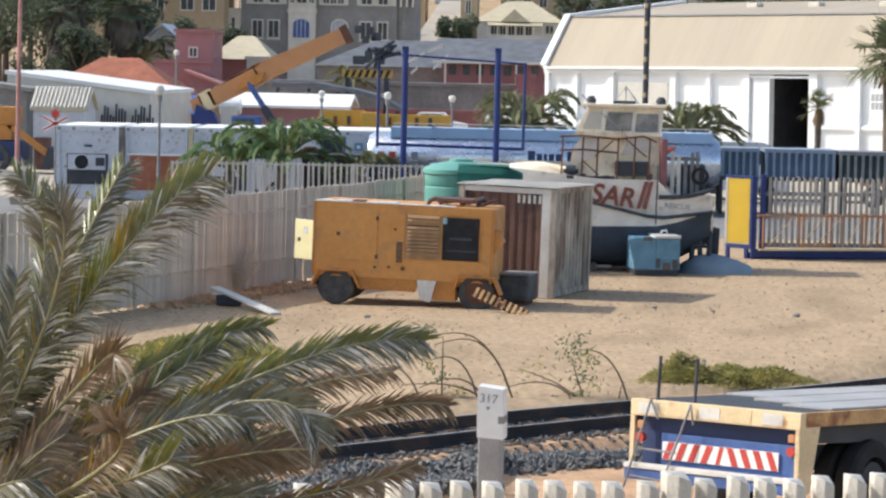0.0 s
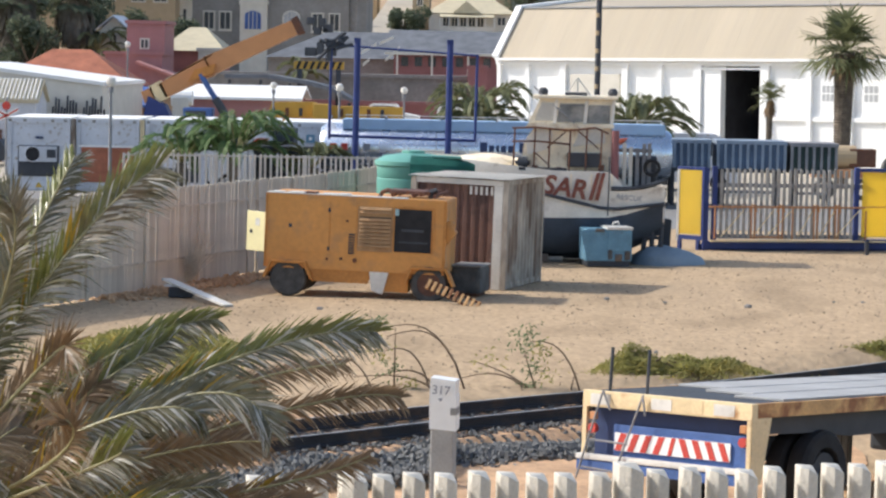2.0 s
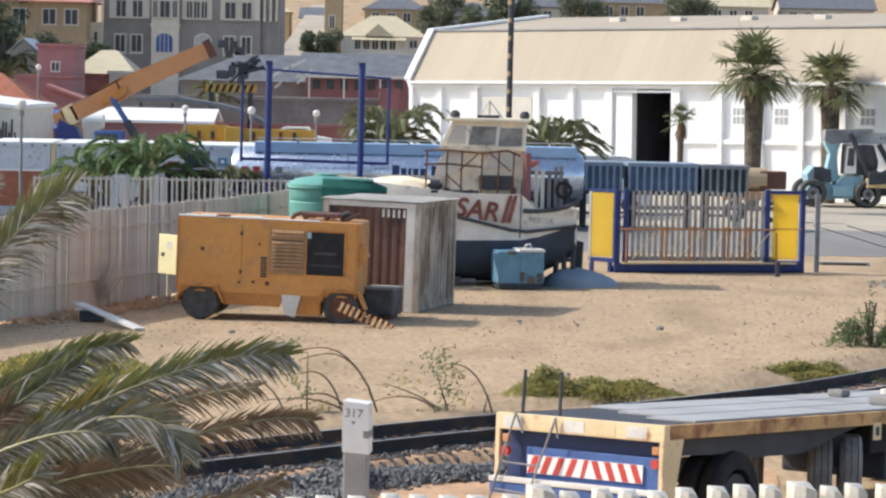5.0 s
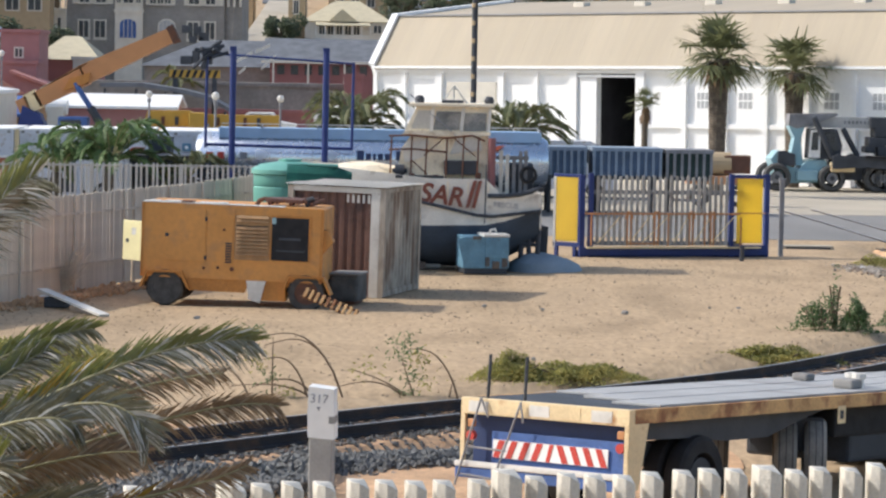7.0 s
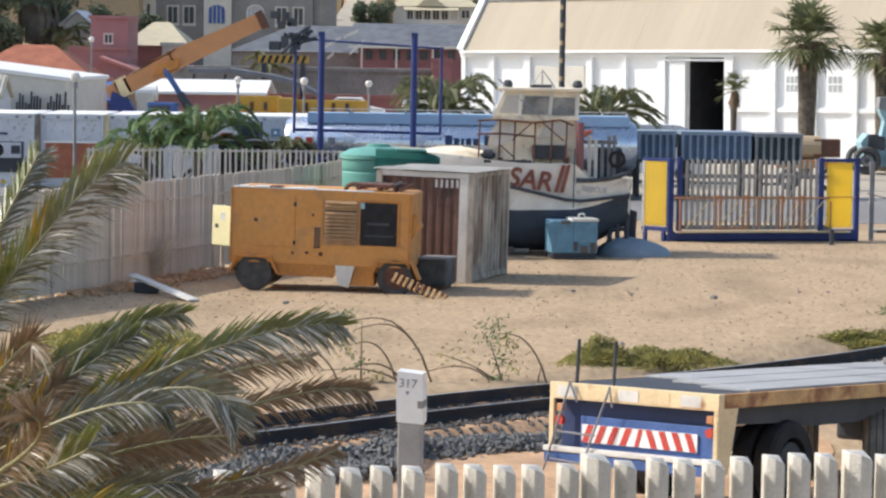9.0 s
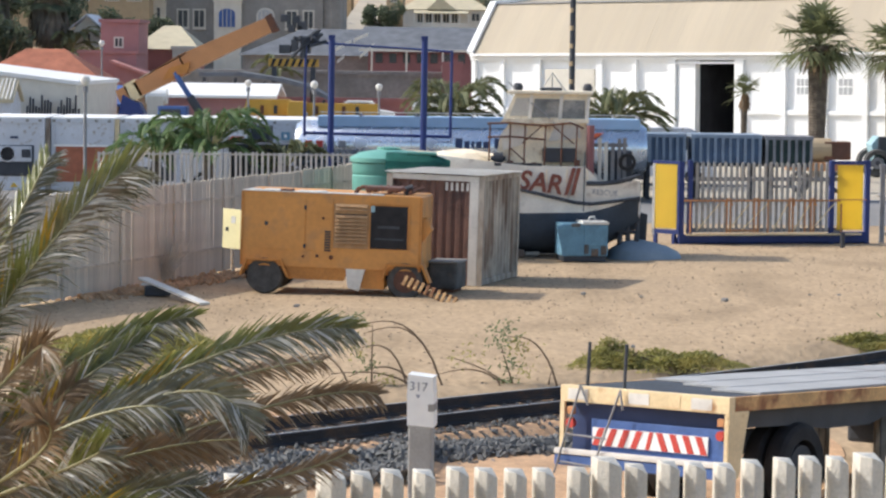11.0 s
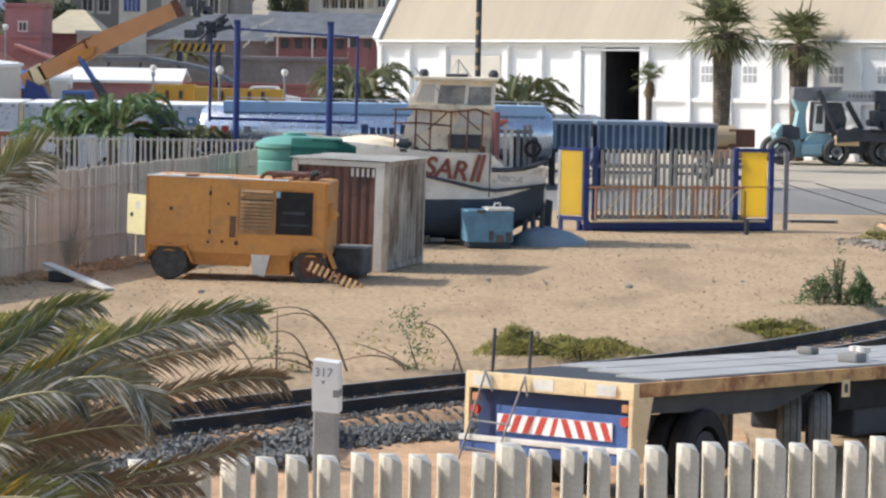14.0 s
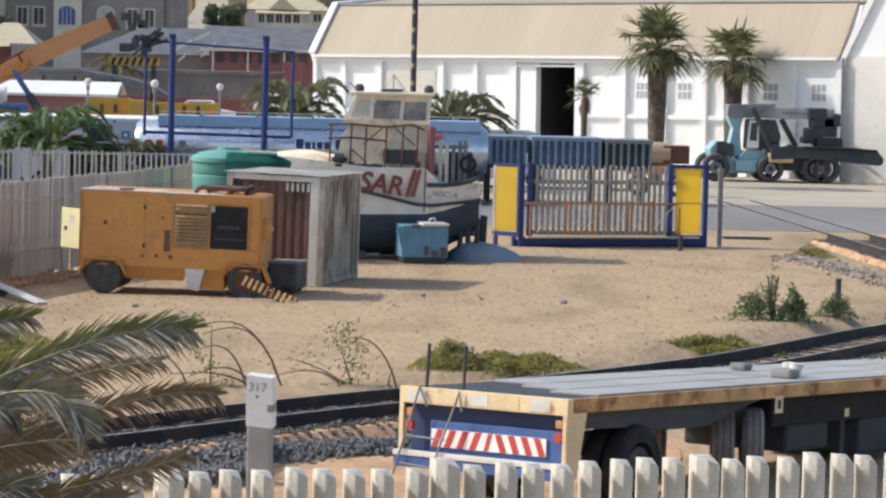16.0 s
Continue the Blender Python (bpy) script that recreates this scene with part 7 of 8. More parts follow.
def near_palm():
    C = Vector((-2.42, 10.9, 3.40))
    p = thing("date_palm", pose(0, 0, 0), "young date palm, green and dry brown feather fronds", "palm")
    part("trunk", rod(nb(), (C.x, C.y, 1.5), (C.x, C.y, C.z), 0.26, 0.2, 14), TRUNK, p)
    F = [((-1.66, 10.85, 4.81), (-1.35, 10.90, 4.95), 0.30, 110, LEAF, 0.019),
         ((-1.80, 11.15, 4.84), (-1.75, 11.20, 4.96), 0.22, 80, LEAF, 0.018),
         ((-1.57, 11.25, 4.30), (-1.15, 11.30, 4.30), 0.20, 90, LEAF, 0.018),
         ((-0.96, 10.75, 4.38), (-0.46, 10.80, 4.31), 0.22, 110, LEAF, 0.019),
         ((-0.65, 11.05, 4.11), (-0.37, 11.10, 4.01), 0.16, 96, LEAF_DRY, 0.016),
         ((-0.97, 10.35, 4.42), (-0.84, 10.40, 3.95), 0.20, 96, LEAF_GREY, 0.019),
         ((-1.36, 10.05, 3.88), (-1.38, 10.10, 3.91), 0.24, 64, LEAF, 0.019),
         ((-0.79, 10.95, 3.62), (-0.49, 11.00, 3.78), 0.15, 90, LEAF_DRY, 0.015),
         ((-1.57, 10.45, 4.42), (-1.67, 10.50, 4.23), 0.22, 60, LEAF_DRY, 0.017),
         ((-1.28, 11.35, 4.10), (-1.16, 11.40, 4.10), 0.20, 80, LEAF, 0.018),
         ((-1.19, 11.45, 4.08), (-0.62, 11.50, 4.10), 0.18, 84, LEAF_DRY, 0.016),
         ((-1.23, 10.65, 3.91), (-0.89, 10.70, 3.87), 0.20, 84, LEAF_DRY, 0.017),
         ((-1.37, 10.25, 4.18), (-1.11, 10.30, 4.03), 0.20, 80, LEAF_GREY, 0.018),
         ((-1.56, 10.55, 4.06), (-1.55, 10.60, 4.10), 0.22, 70, LEAF_DRY, 0.018),
         ((-1.18, 10.55, 3.73), (-1.08, 10.60, 3.70), 0.20, 76, LEAF_GREY, 0.017),
         ((-1.03, 10.85, 3.61), (-0.72, 10.90, 3.61), 0.18, 76, LEAF_DRY, 0.016),
         ((-1.61, 10.95, 4.09), (-1.31, 11.00, 4.24), 0.22, 84, LEAF, 0.018),
         ((-1.73, 10.75, 4.62), (-2.12, 10.80, 4.95), 0.24, 70, LEAF, 0.019),
         ((-1.67, 10.45, 4.73), (-1.93, 10.50, 4.86), 0.24, 70, LEAF_GREY, 0.019),
         ((-1.22, 10.15, 3.74), (-1.19, 10.20, 3.63), 0.22, 60, LEAF, 0.018),
         ((-1.30, 9.95, 3.97), (-1.63, 10.00, 4.06), 0.22, 60, LEAF_DRY, 0.018),
         ((-2.37, 10.95, 3.88), (-2.33, 11.00, 4.71), 0.26, 90, LEAF, 0.019),
         ((-2.14, 10.55, 3.93), (-2.06, 10.60, 4.54), 0.26, 90, LEAF_GREY, 0.019),
         ((-2.30, 10.75, 3.71), (-2.46, 10.80, 4.45), 0.26, 80, LEAF, 0.019),
         ((-2.05, 10.35, 3.82), (-1.83, 10.40, 3.95), 0.24, 80, LEAF_DRY, 0.018),
         ((-2.10, 10.15, 3.82), (-1.90, 10.20, 3.80), 0.24, 70, LEAF_GREY, 0.018),
         ((-2.23, 10.85, 3.89), (-2.00, 10.90, 4.15), 0.24, 80, LEAF, 0.018),
         ((-2.15, 10.25, 3.80), (-2.13, 10.30, 4.13), 0.24, 80, LEAF_DRY, 0.018),
         ((-2.17, 10.45, 3.65), (-1.82, 10.50, 3.64), 0.22, 70, LEAF_DRY, 0.018),
         ((-2.23, 10.45, 3.68), (-2.31, 10.50, 3.97), 0.24, 70, LEAF_GREY, 0.018)]
    for i, (bend, tip, ll, n, m, w) in enumerate(F):
        near_frond(p, C + Vector((random.uniform(-0.1, 0.1), random.uniform(-0.1, 0.1), 0)), bend, tip, ll, int(n * 1.9), m, w * 0.6, "dry brown frond" if m is LEAF_DRY else "")
    # crowded older fronds deep in the crown
    for k in range(22):
        tip = Vector((random.uniform(-2.05, -0.95), random.uniform(10.8, 11.7), random.uniform(3.5, 4.12)))
        bend = (C + tip) / 2 + Vector((random.uniform(-0.1, 0.1), 0, random.uniform(0.1, 0.35)))
        near_frond(p, C + Vector((random.uniform(-0.1, 0.1), random.uniform(-0.1, 0.1), 0)), bend, tip, random.uniform(0.16, 0.24), 130, (LEAF_DRY, LEAF_GREY, LEAF)[k % 3], 0.011, "old drooping frond")


near_palm()


def feather_palm(x, y, z, size, n, label, leaf=FAR_LEAF):
    p = thing("feather_palm", pose(x, y, 0), label, "palm")
    part("trunk", rod(nb(), (0, 0, 0), (0, 0, max(z, 0.3)), 0.22, 0.2, 10), TRUNK, p)
    for i in range(n):
        a = 2.399 * i + random.uniform(-0.2, 0.2)
        e = random.uniform(0.25, 1.1)
        d = Vector((math.cos(a), math.sin(a), 0))
        mid = Vector((0, 0, z)) + d * size * 0.5 + Vector((0, 0, size * e * 0.95))
        tip = Vector((0, 0, z)) + d * size * random.uniform(0.85, 1.1) + Vector((0, 0, size * (e * 0.85 - 0.4)))
        frond(p, (0, 0, z), mid, tip, size * 0.26, 44, leaf, 0.07, 0.55, 0.45, stalk_r=0.03)


feather_palm(-0.83, 118, 2.7, 2.5, 34, "bushy date palm before the warehouse corner")
feather_palm(6.0, 114, 2.6, 2.3, 34, "bushy date palm behind the boat")
feather_palm(-9.4, 97.5, 1.8, 2.3, 28, "low spreading palm by the pale fence", FAR_GREEN)
feather_palm(-11.4, 98.2, 1.5, 2.1, 22, "low spreading palm by the pale fence", FAR_GREEN)
feather_palm(-6.6, 98.5, 1.4, 1.5, 18, "small palm before the charcoal container")
feather_palm(-12.6, 176, 4.2, 1.8, 16, "palm on the stone terrace")


def fan_palm(x, y, crown, size, n, r, label):
    p = thing("fan_palm", pose(x, y, 0), label, "palm", "fan palms before the warehouse")
    bm = nb()
    prof = []
    for k in range(int(crown / 0.12)):
        z = k * 0.12
        prof += [(r * (0.92 + 0.38 * z / crown), z), (r * (0.82 + 0.38 * z / crown), z + 0.08)]
    turned(bm, prof, 14)
    part("trunk", bm, TRUNK, p)
    skirt = nb()
    for i in range(40):
        a = random.uniform(0, 6.28)
        z = crown - random.uniform(0.0, 0.6)
        leaf_strip(skirt, Vector((r * math.cos(a), r * math.sin(a), z)), (math.cos(a) * 0.5, math.sin(a) * 0.5, -0.8), (-math.sin(a), math.cos(a), 0), size * 0.3, 0.16, 0.3)
    part("dry_skirt", skirt, LEAF_DRY, p, "hanging dry leaves")
    for i in range(n):
        a = 2.399 * i
        e = random.uniform(-0.55, 1.4)
        d = Vector((math.cos(a) * math.cos(e), math.sin(a) * math.cos(e), math.sin(e)))
        bm = nb()
        b0 = Vector((0, 0, crown))
        hub = b0 + d * size * random.uniform(0.16, 0.56)
        tube(bm, [b0, hub], 0.025, 5)
        side = d.cross(Vector((0, 0, 1))).normalized()
        up = side.cross(d)
        for k in range(13):
            f = (k - 6) / 6 * 1.35
            dd = d * math.cos(f) + side * math.sin(f) + up * random.uniform(-0.1, 0.25)
            leaf_strip(bm, hub, dd, up.cross(dd), size * random.uniform(0.38, 0.58) * (0.75 + 0.25 * math.cos(f)), 0.05 * size, random.uniform(0.1, 0.6), 3)
        part("fan_leaf", bm, FAR_LEAF, p)


fan_palm(15.5, 122, 6.15, 2.7, 40, 0.38, "tall fan palm with thick trunk before the warehouse")
fan_palm(20.5, 132, 5.7, 2.55, 36, 0.4, "fan palm beside the reach stacker")
fan_palm(12.42, 124, 3.95, 1.15, 16, 0.13, "slender young fan palm by the doorway")


def clump(name, x, y, rx, ry, h, n, material, label, category="bush", leaf=0.09, kind="", base=None, stems=True):
    b = thing(name, pose(x, y, (ground_z(x, y) if base is None else base) - 0.03), label, category, kind=kind)
    bm = nb()
    for i in range(n):
        u, v, q = random.gauss(0, 0.42), random.gauss(0, 0.42), random.random()
        bump = 0.55 + 0.75 * abs(noise.noise((u * 2 + x, v * 2 + y, 2.2)))
        k = max(0, 1 - (u * u + v * v))
        c = Vector((u * rx, v * ry, h * bump * k * q ** 0.5))
        d = Vector((random.gauss(0, 1), random.gauss(0, 1), random.uniform(0.0, 1.4))).normalized()
        leaf_strip(bm, c, d, d.orthogonal(), leaf * random.uniform(0.7, 1.6), leaf * 0.42, 0.1, 2)
    part("foliage", bm, material, b, kind="stuff")
    if stems:
        sm = nb()
        for i in range(9):
            rod(sm, (random.uniform(-0.2, 0.2) * rx, random.uniform(-0.2, 0.2) * ry, 0), (random.uniform(-0.6, 0.6) * rx, random.uniform(-0.6, 0.6) * ry, h * 0.6), 0.012, n=5)
        part("woody_base", sm, TWIG, b, kind="stuff")
    return b


clump("low_scrub", 3.75, 48.4, 1.4, 0.6, 0.4, 7500, SCRUB, "low olive-yellow scrub beside the track", leaf=0.05)
clump("low_scrub", 2.55, 48.3, 0.8, 0.5, 0.54, 4600, SCRUB, "low olive-yellow scrub beside the track", leaf=0.05)
clump("low_scrub", 7.9, 52.8, 1.6, 0.5, 0.40, 5200, SCRUB, "low olive scrub on the sand", leaf=0.06)
clump("green_shrub", 9.55, 57.6, 0.62, 0.5, 0.9, 700, SCRUB_GREEN, "green leafy shrub on the sand", leaf=0.08)
clump("green_shrub", 10.35, 57.4, 0.42, 0.4, 0.85, 1000, SCRUB_GREEN, "green leafy shrub on the sand", leaf=0.08)
clump("green_shrub", 9.95, 57.8, 0.22, 0.25, 1.6, 220, SCRUB_GREEN, "tall green shrub tip", leaf=0.08)
clump("green_shrub", 11.55, 58.9, 0.5, 0.35, 0.62, 1300, SCRUB_GREEN, "small round green shrub", leaf=0.06)
clump("low_scrub", 14.5, 77.6, 0.75, 0.5, 0.45, 1200, SCRUB, "low olive scrub near the crossing", leaf=0.06)
clump("yellow_scrub", -6.2, 49.8, 1.7, 2.8, 0.5, 8000, SCRUB, "yellow-green scrub on the sand", leaf=0.09)
clump("yellow_scrub", -9.6, 49.5, 1.2, 1.5, 0.5, 1500, SCRUB_GREEN, "green scrub by the fence foot", leaf=0.07)
clump("low_scrub", 6.8, 45.5, 1.6, 0.5, 0.4, 1600, SCRUB, "dry scrub seen under the trailer", leaf=0.06)

# thin bare stems that arch over the track side
def arching(x, y, stems, leaves, label):
    s = thing("arching_shrub", pose(x, y, ground_z(x, y)), label, "shrub")
    for pts in stems:
        part("stem", tube(nb(), pts, 0.02, 6, 0.006), TWIG, s)
    for i, (c, r, n) in enumerate(leaves):
        bm = nb()
        for k in range(n):
            d = Vector((random.gauss(0, 1), random.gauss(0, 1), random.gauss(0, 1))).normalized()
            leaf_strip(bm, Vector(c) + Vector((random.gauss(0, r), random.gauss(0, r), random.gauss(0, r * 0.8))), d, d.orthogonal(), random.uniform(0.05, 0.1), 0.03, 0.1)
        part("leaf_tuft", bm, SCRUB if i % 2 else SCRUB_GREEN, s, kind="stuff")


def arc(x0, z0, x1, z1, lift, n=9):
    return [(x0 + (x1 - x0) * k / n, 0.02 * k, z0 + (z1 - z0) * k / n + lift * math.sin(math.pi * (k / n) ** 0.75)) for k in range(n + 1)]


arching(-0.45, 46.0, [arc(0, 0, -1.35, 0.85, 0.55), arc(0.0, 0, -1.55, 0.95, 0.6), arc(-0.6, 0, -1.4, 0.6, 0.35), arc(-0.5, 0, -1.6, 0.1, 0.25), arc(-0.55, 0, -1.9, 0.15, 0.12), arc(-1.6, 0, -2.3, 0.5, 0.2), arc(-1.2, 0, -1.2, 1.0, 0.05)],
        [((-1.55, 0, 1.05), 0.12, 70), ((-1.45, 0, 0.6), 0.12, 40), ((-1.3, 0, 0.35), 0.12, 40), ((-0.9, 0, 0.05), 0.1, 40), ((-1.8, 0, 0.9), 0.1, 30)], "bare arching stems with sparse leaves")
arching(1.55, 46.3, [arc(0, 0, -0.9, 0.9, 0.4), arc(-0.75, 0, -1.0, 0.75, 0.0), arc(-0.8, 0, -1.9, 0.55, 0.1), arc(-0.9, 0, -2.2, 0.2, 0.25), arc(-0.2, 0, -0.1, 0.4, 0.0)],
        [((-0.95, 0, 0.95), 0.16, 120), ((-0.7, 0, 0.75), 0.1, 40), ((-0.85, 0, 0.45), 0.12, 50), ((-1.6, 0, 0.55), 0.14, 36), ((-0.9, 0, 0.15), 0.1, 36), ((-0.6, 0, 0.4), 0.1, 30)], "thin arching shrub with tufts of leaves")
s = thing("dry_bush", pose(-7.2, 63.6, 0), "pale leafless dry bush before the fence", "bush")
for i in range(90):
    a = random.uniform(0, 6.28)
    h = random.uniform(0.6, 1.35)
    part("twig", tube(nb(), [(0, 0, 0), (0.25 * math.cos(a), 0.2 * math.sin(a), h * 0.5), (random.uniform(0.3, 0.7) * math.cos(a), 0.4 * math.sin(a), h)], 0.018, 5, 0.007), TWIG_PALE, s)


# trees of the town
def tree(x, y, h, r, n, material, label):
    t = thing("tree", pose(x, y, ground_z(x, y) - 0.2), label, "tree")
    part("trunk", rod(nb(), (0, 0, 0), (0.2, 0, h * 0.6), 0.35, 0.2, 9), TRUNK, t)
    for k in range(7):
        a = 0.9 * k
        lm = nb()
        tube(lm, [(0.1, 0, h * 0.45), (r * 0.4 * math.cos(a), r * 0.4 * math.sin(a), h * 0.65), (r * 0.75 * math.cos(a), r * 0.75 * math.sin(a), h * 0.8)], 0.13, 6, 0.04)
        part("limb", lm, TRUNK, t)
    bm = nb()
    blobs = [(random.gauss(0, 0.42) * r, random.gauss(0, 0.42) * r, h * random.uniform(0.5, 0.98), r * random.uniform(0.25, 0.5)) for _ in range(16)]
    for i in range(n):
        bx, by, bz, br = random.choice(blobs)
        d = Vector((random.gauss(0, 1), random.gauss(0, 1), random.gauss(0, 0.8))).normalized()
        c = Vector((bx, by, bz)) + d * br * random.uniform(0.5, 1.05)
        e = Vector((random.gauss(0, 1), random.gauss(0, 1), random.gauss(0, 1))).normalized()
        leaf_strip(bm, c, e, e.orthogonal(), random.uniform(0.2, 0.42), 0.17, 0.2)
    part("crown", bm, material, t, kind="stuff")


for x, y, h, r in ((-42.5, 212, 9.5, 4.2), (-47.5, 206, 8.0, 4.0), (-39.6, 222, 12.5, 3.2), (-44.0, 230, 13, 4.5), (-30.6, 232, 6.5, 2.4), (-27.9, 236, 6.0, 2.0), (-52, 222, 12, 5),
                   (-36.0, 208, 6.5, 2.6), (-33.5, 222, 8, 2.4), (3.5, 318, 8.5, 3.2), (7.6, 310, 7.0, 2.6), (-9.8, 288, 5.5, 1.8), (12, 335, 8, 3.5), (-25, 290, 11, 4), (22, 338, 7, 3.5), (34, 338, 7, 3.5), (-56, 236, 13, 5), (-49.5, 244, 14, 5), (-40.5, 248, 13, 4.5), (-46, 262, 13, 5)):
    tree(x, y, h, r, 3600, TREE_LEAF, "dark green town tree with uneven crown")
def skirted_palm(x, y, foot, crown, rad, label):
    p = thing("skirted_palm", pose(x, y, 0), label, "palm")
    part("trunk", rod(nb(), (0, 0, 0), (0, 0, crown), 0.4, 0.35, 12), TRUNK, p)
    bm = nb()
    for i in range(1500):
        a, q = random.uniform(0, 6.283), random.random()
        z = foot + (crown - foot) * q
        rr = rad * (0.55 + 0.45 * math.sin(math.pi * min(1.0, q * 0.75 + 0.15))) * random.uniform(0.35, 1.0)
        leaf_strip(bm, Vector((rr * math.cos(a), rr * math.sin(a), z)), (0.35 * math.cos(a), 0.35 * math.sin(a), -1.0), (-math.sin(a), math.cos(a), 0.3), random.uniform(0.5, 1.0), 0.2, 0.2)
    part("dead_leaf_skirt", bm, SKIRT, p, "shaggy grey-brown skirt of dead leaves", kind="stuff")
    for i in range(44):
        a, e = 2.399 * i, random.uniform(-0.6, 1.3)
        d = Vector((math.cos(a) * math.cos(e), math.sin(a) * math.cos(e), math.sin(e)))
        fm = nb()
        hub = Vector((0, 0, crown)) + d * random.uniform(0.8, 1.9)
        side = d.cross(Vector((0, 0, 1))).normalized()
        tube(fm, [(0, 0, crown), hub], 0.03, 5)
        for k in range(11):
            f = (k - 5) / 5 * 1.3
            dd = d * math.cos(f) + side * math.sin(f)
            leaf_strip(fm, hub, dd, side.cross(d).cross(dd), random.uniform(0.9, 1.3), 0.22, 0.3, 2)
        part("fan_leaf", fm, TREE_LEAF, p)


skirted_palm(-37.6, 212, 4.6, 9.6, 1.9, "tall palm with a shaggy skirt of dead leaves")
skirted_palm(-33.4, 214, 6.6, 9.8, 1.5, "tall palm with a shaggy skirt of dead leaves")
feather_palm(-31.6, 214, 5.6, 2.6, 18, "tall palm among the town trees")
feather_palm(-29.0, 209, 4.6, 2.2, 18, "tall palm among the town trees")

# ---- marker post, pegs, stones ----
p = thing("milestone_post", pose(-0.51, 30.0, -0.3, 0, 0, -8), "white-topped square concrete marker post with black numerals", "post")
bm = nb()
slab(bm, [(-0.145, 1.62), (0.15, 1.60), (0.148, 1.98), (0.14, 2.0), (0.14, 2.16), (-0.14, 2.19), (-0.15, 1.9)], 'y', -0.14, 0.14)
part("white_cap", bm, WHITE, p, "chipped white painted top")
part("shaft", box(nb(), -0.135, 0.125, -0.13, 0.13, 0.0, 1.62, 0.02), POST_CONCRETE, p, "grey concrete shaft")
face = Matrix(((1, 0, 0, 0), (0, 0, -1, 0), (0, 1, 0, 0), (0, 0, 0, 1)))
lettering("numeral_mark", "317", 0.14, TEXT_GREY, p, Matrix.Translation((-0.02, -0.143, 2.05)) @ Matrix.Rotation(radians(3), 4, 'Y') @ face, "weathered grey numerals")
part("arrow_mark", slab(nb(), [(-0.05, 1.965), (0.0, 1.965), (-0.025, 1.92)], 'y', -0.146, -0.14), TEXT_GREY, p)
part("chip", box(nb(), 0.09, 0.152, -0.146, 0.1, 1.78, 1.86), STONE_GREY, p)
for x, y, h in ((12.45, 63.2, 0.5), (10.85, 79.0, 0.42)):
    k = thing("marker_peg", pose(x, y, ground_z(x, y)), "short dark steel peg in the sand", "peg", "pegs in the sand")
    part("shaft", rod(nb(), (0, 0, -0.05), (0, 0, h - 0.03), 0.07, n=8), DARK, k)
    part("cap", rod(nb(), (0, 0, h - 0.03), (0, 0, h), 0.08, n=8), DARK, k)
kb = thing("kerb_slab", pose(12.9, 84.6, 0, 0, 0, 0), "low pale slab by the gate", "slab")
part("slab", box(nb(), 0, 1.6, 0, 0.6, 0, 0.12, 0.02), CONCRETE, kb)
part("edge", box(nb(), 0.1, 1.5, -0.02, 0, 0.02, 0.08), DARK, kb)


def stone_mesh(seed, r):
    random.seed(seed)
    bm = nb()
    bmesh.ops.create_icosphere(bm, subdivisions=1, radius=r)
    for v in bm.verts:
        v.co *= random.uniform(0.65, 1.2)
        v.co.z *= 0.7
    return bm


for i, (x, y, r) in enumerate(((5.74, 61.0, 0.1), (2.6, 61.9, 0.07), (3.9, 61.4, 0.06), (-3.7, 57.8, 0.08), (7.9, 62.8, 0.05), (8.6, 63.0, 0.05), (3.1, 51.0, 0.06), (13.9, 76.2, 0.14))):
    solid("loose_stone", stone_mesh(i, r), WHITE_DIRTY if i == 7 else WALL_DARK, "loose dark stone lying on the sand" if i < 7 else "loose pale stone by the crossing", "stone", pose(x, y, ground_z(x, y) + r * 0.3), group="loose stones")
random.seed(5)


def scatter(name, spots, label, material, rmin, rmax):
    verts, faces = [], []
    octa = [(1, 0, 0), (-1, 0, 0), (0, 1, 0), (0, -1, 0), (0, 0, 1), (0, 0, -1)]
    tri = [(0, 2, 4), (2, 1, 4), (1, 3, 4), (3, 0, 4), (2, 0, 5), (1, 2, 5), (3, 1, 5), (0, 3, 5)]
    for x, y, z in spots:
        r = random.uniform(rmin, rmax)
        rot = Euler((random.uniform(0, 6), random.uniform(0, 6), random.uniform(0, 6))).to_matrix()
        b = len(verts)
        for o in octa:
            v = rot @ (Vector(o) * r * random.uniform(0.6, 1.3))
            verts.append((x + v.x, y + v.y, z + v.z))
        faces += [(a + b, c + b, d + b) for a, c, d in tri]
    me = bpy.data.meshes.new(name)
    me.from_pydata(verts, [], faces)
    me.materials.append(material)
    tagged(new(name, me), label, "gravel", kind="stuff")


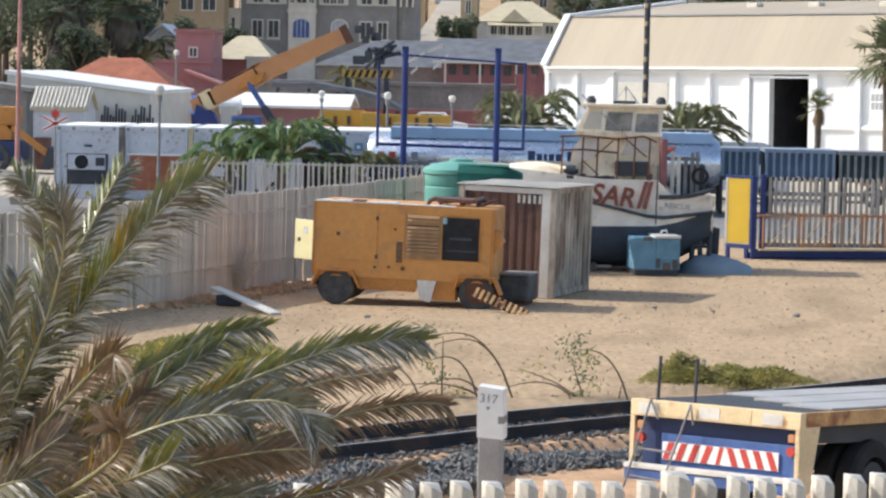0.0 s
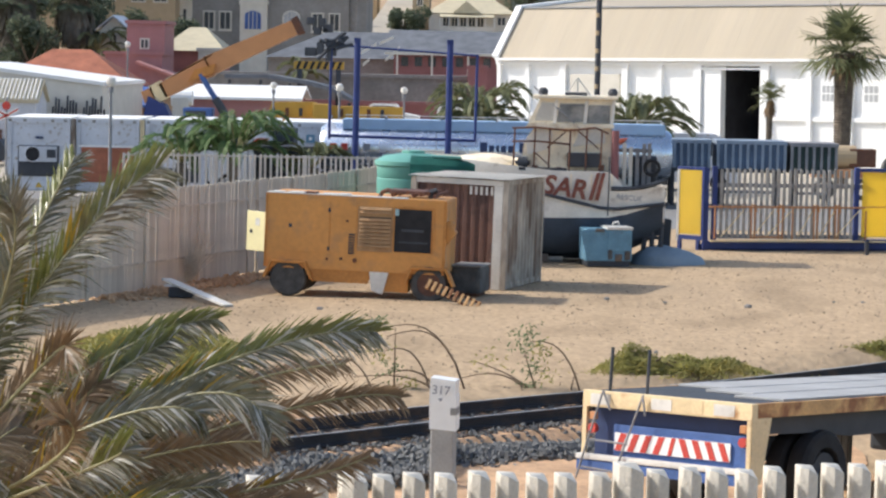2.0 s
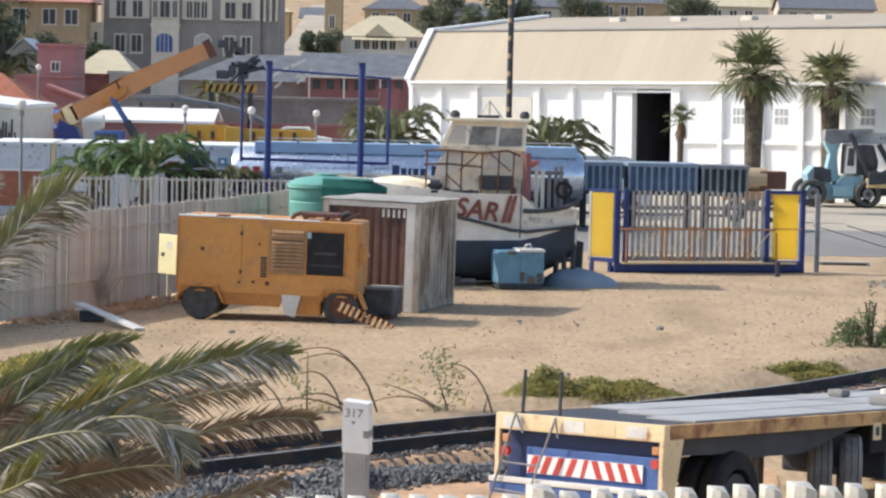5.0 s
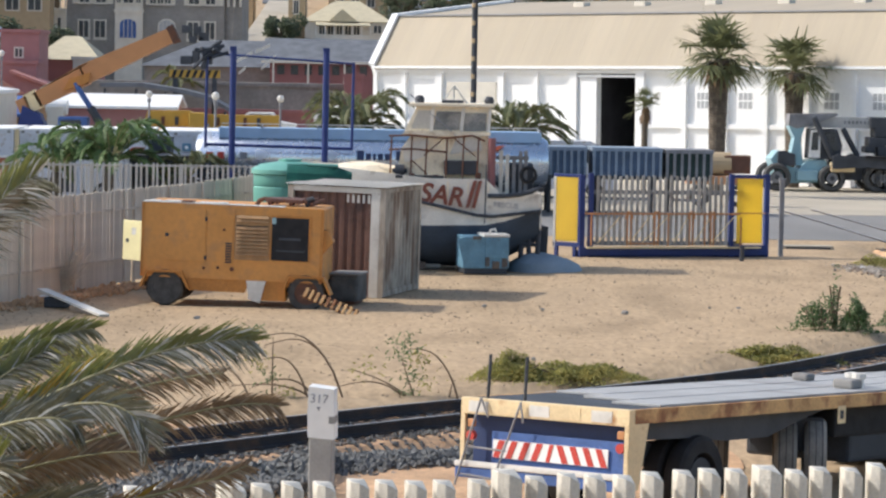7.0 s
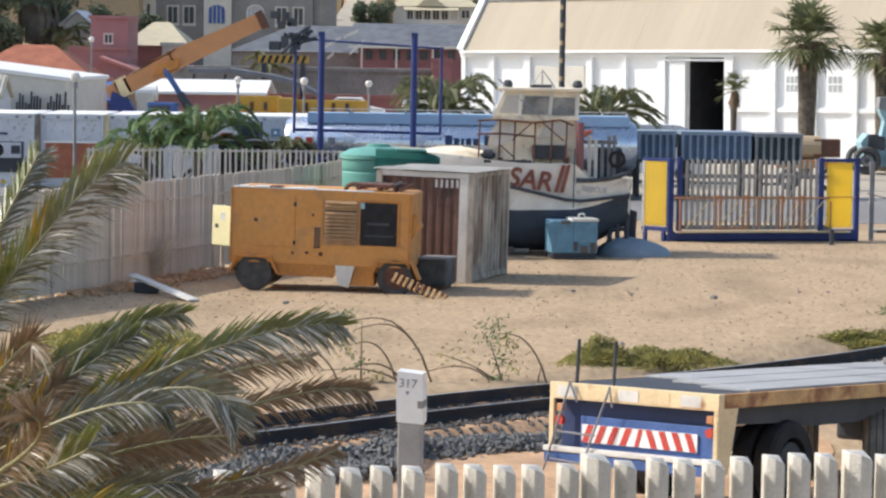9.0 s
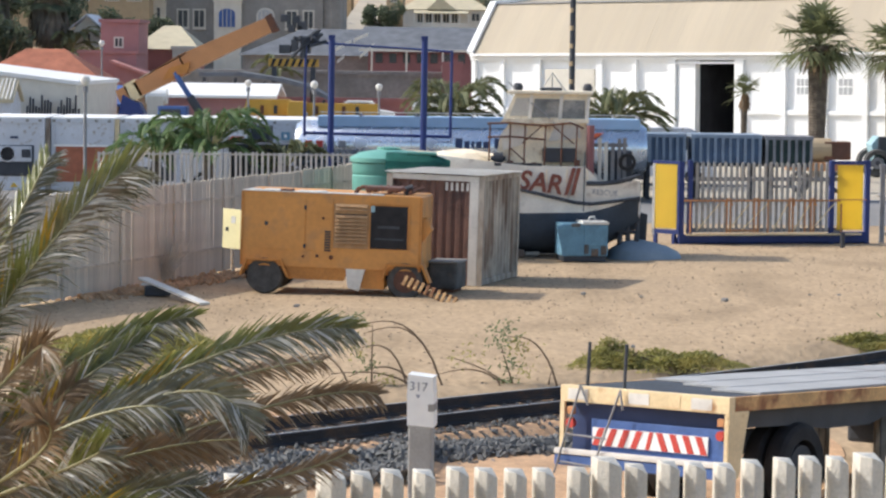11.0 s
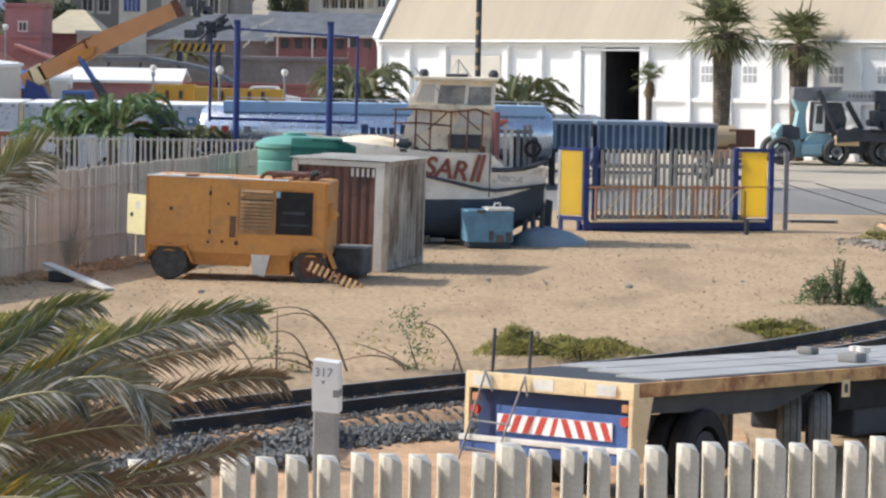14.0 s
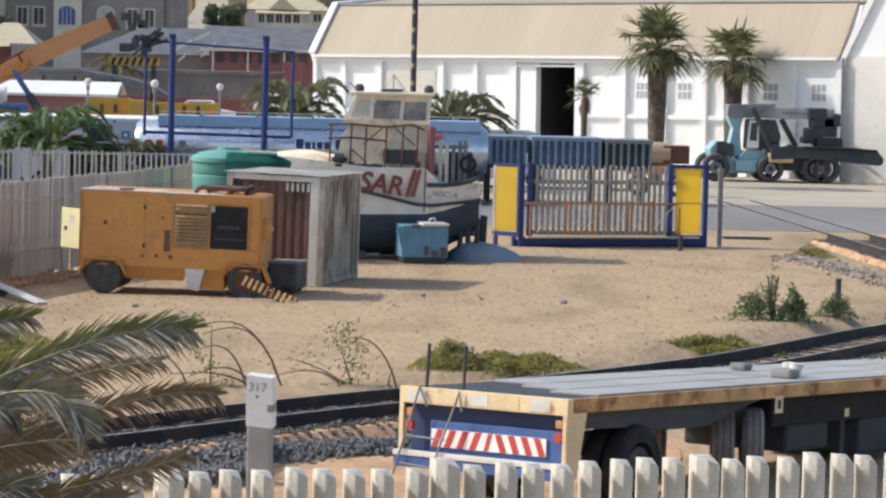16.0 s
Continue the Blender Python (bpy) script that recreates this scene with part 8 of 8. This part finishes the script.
line = along(TRACK, 0.25)
spots = []
for c, s, d in line:
    if c.y > 88:
        continue
    for k in range(22):
        o = random.uniform(-1.25, 1.25)
        spots.append((c.x + s.x * o, c.y + s.y * o, track_z(c.y) + random.uniform(-0.06, 0.0)))
    for k in range(34 if c.y < 48 else 10):
        o = random.uniform(-2.15, -0.9)
        spots.append((c.x + s.x * o, c.y + s.y * o, track_z(c.y) - 0.02 - 0.5 * max(0, -o - 1.2) + random.uniform(-0.03, 0.05)))
scatter("track_ballast", spots, "grey crushed stone ballast round the rails", BALLAST, 0.025, 0.06)
spots = []
for k in range(17000):
    x = random.uniform(-7, 1.7)
    rim = 42.15 + 0.72 * x
    if x < -0.75 + 0.3 * random.random():
        y = random.uniform(36.8 + 0.35 * x, rim)
        h = 0.25 + 0.25 * noise.noise((x * 0.8, y * 0.6, 7.7))
    elif random.random() < 0.45:
        y = random.gauss(42.75 + 0.6 * x, 0.25)
        h = 0.1
    else:
        yc = 39.55 + 0.6 * x
        y = random.gauss(yc, 0.34)
        h = 0.2 * max(0, 1 - abs(y - yc) / 1.1)
    spots.append((x, y, ground_z(x, y) + h * random.random() ** 0.5))
scatter("ballast_heap", spots, "heaps of dark crushed stone beside the track", BALLAST, 0.022, 0.075)
spots = []
for k in range(850):
    q = random.random()
    x, y = 13.8 + 1.6 * q + random.gauss(0, 0.35), 77.5 - 13 * q + random.gauss(0, 0.4)
    spots.append((x, y, ground_z(x, y) + random.uniform(0, 0.05)))
scatter("verge_stones", spots, "line of grey stones along the sand verge", CONT_GREY, 0.03, 0.075)
spots = []
for k in range(5200):
    x, y = random.uniform(-10, 16), random.uniform(46, 80)
    spots.append((x, y, ground_z(x, y)))
scatter("sand_pebbles", spots, "scattered small pebbles on the sand", PEBBLE, 0.008, 0.034)
spots = []
for k in range(700):
    q = random.random()
    x, y = -8.6 + 3.0 * q + random.gauss(0, 0.3), 59.5 + 6.5 * q + random.gauss(0, 0.4)
    spots.append((x, y, ground_z(x, y) + random.uniform(0, 0.06)))
scatter("fence_foot_rubble", spots, "rubble and clods along the fence foot", EARTH, 0.03, 0.1)

spots = []
for k in range(4000):
    x, y = random.uniform(-11, 15), random.uniform(46.5, 84)
    spots.append((x, y, ground_z(x, y)))
scatter("sand_clods", spots, "small clods of sand on the yard", SAND, 0.008, 0.022)
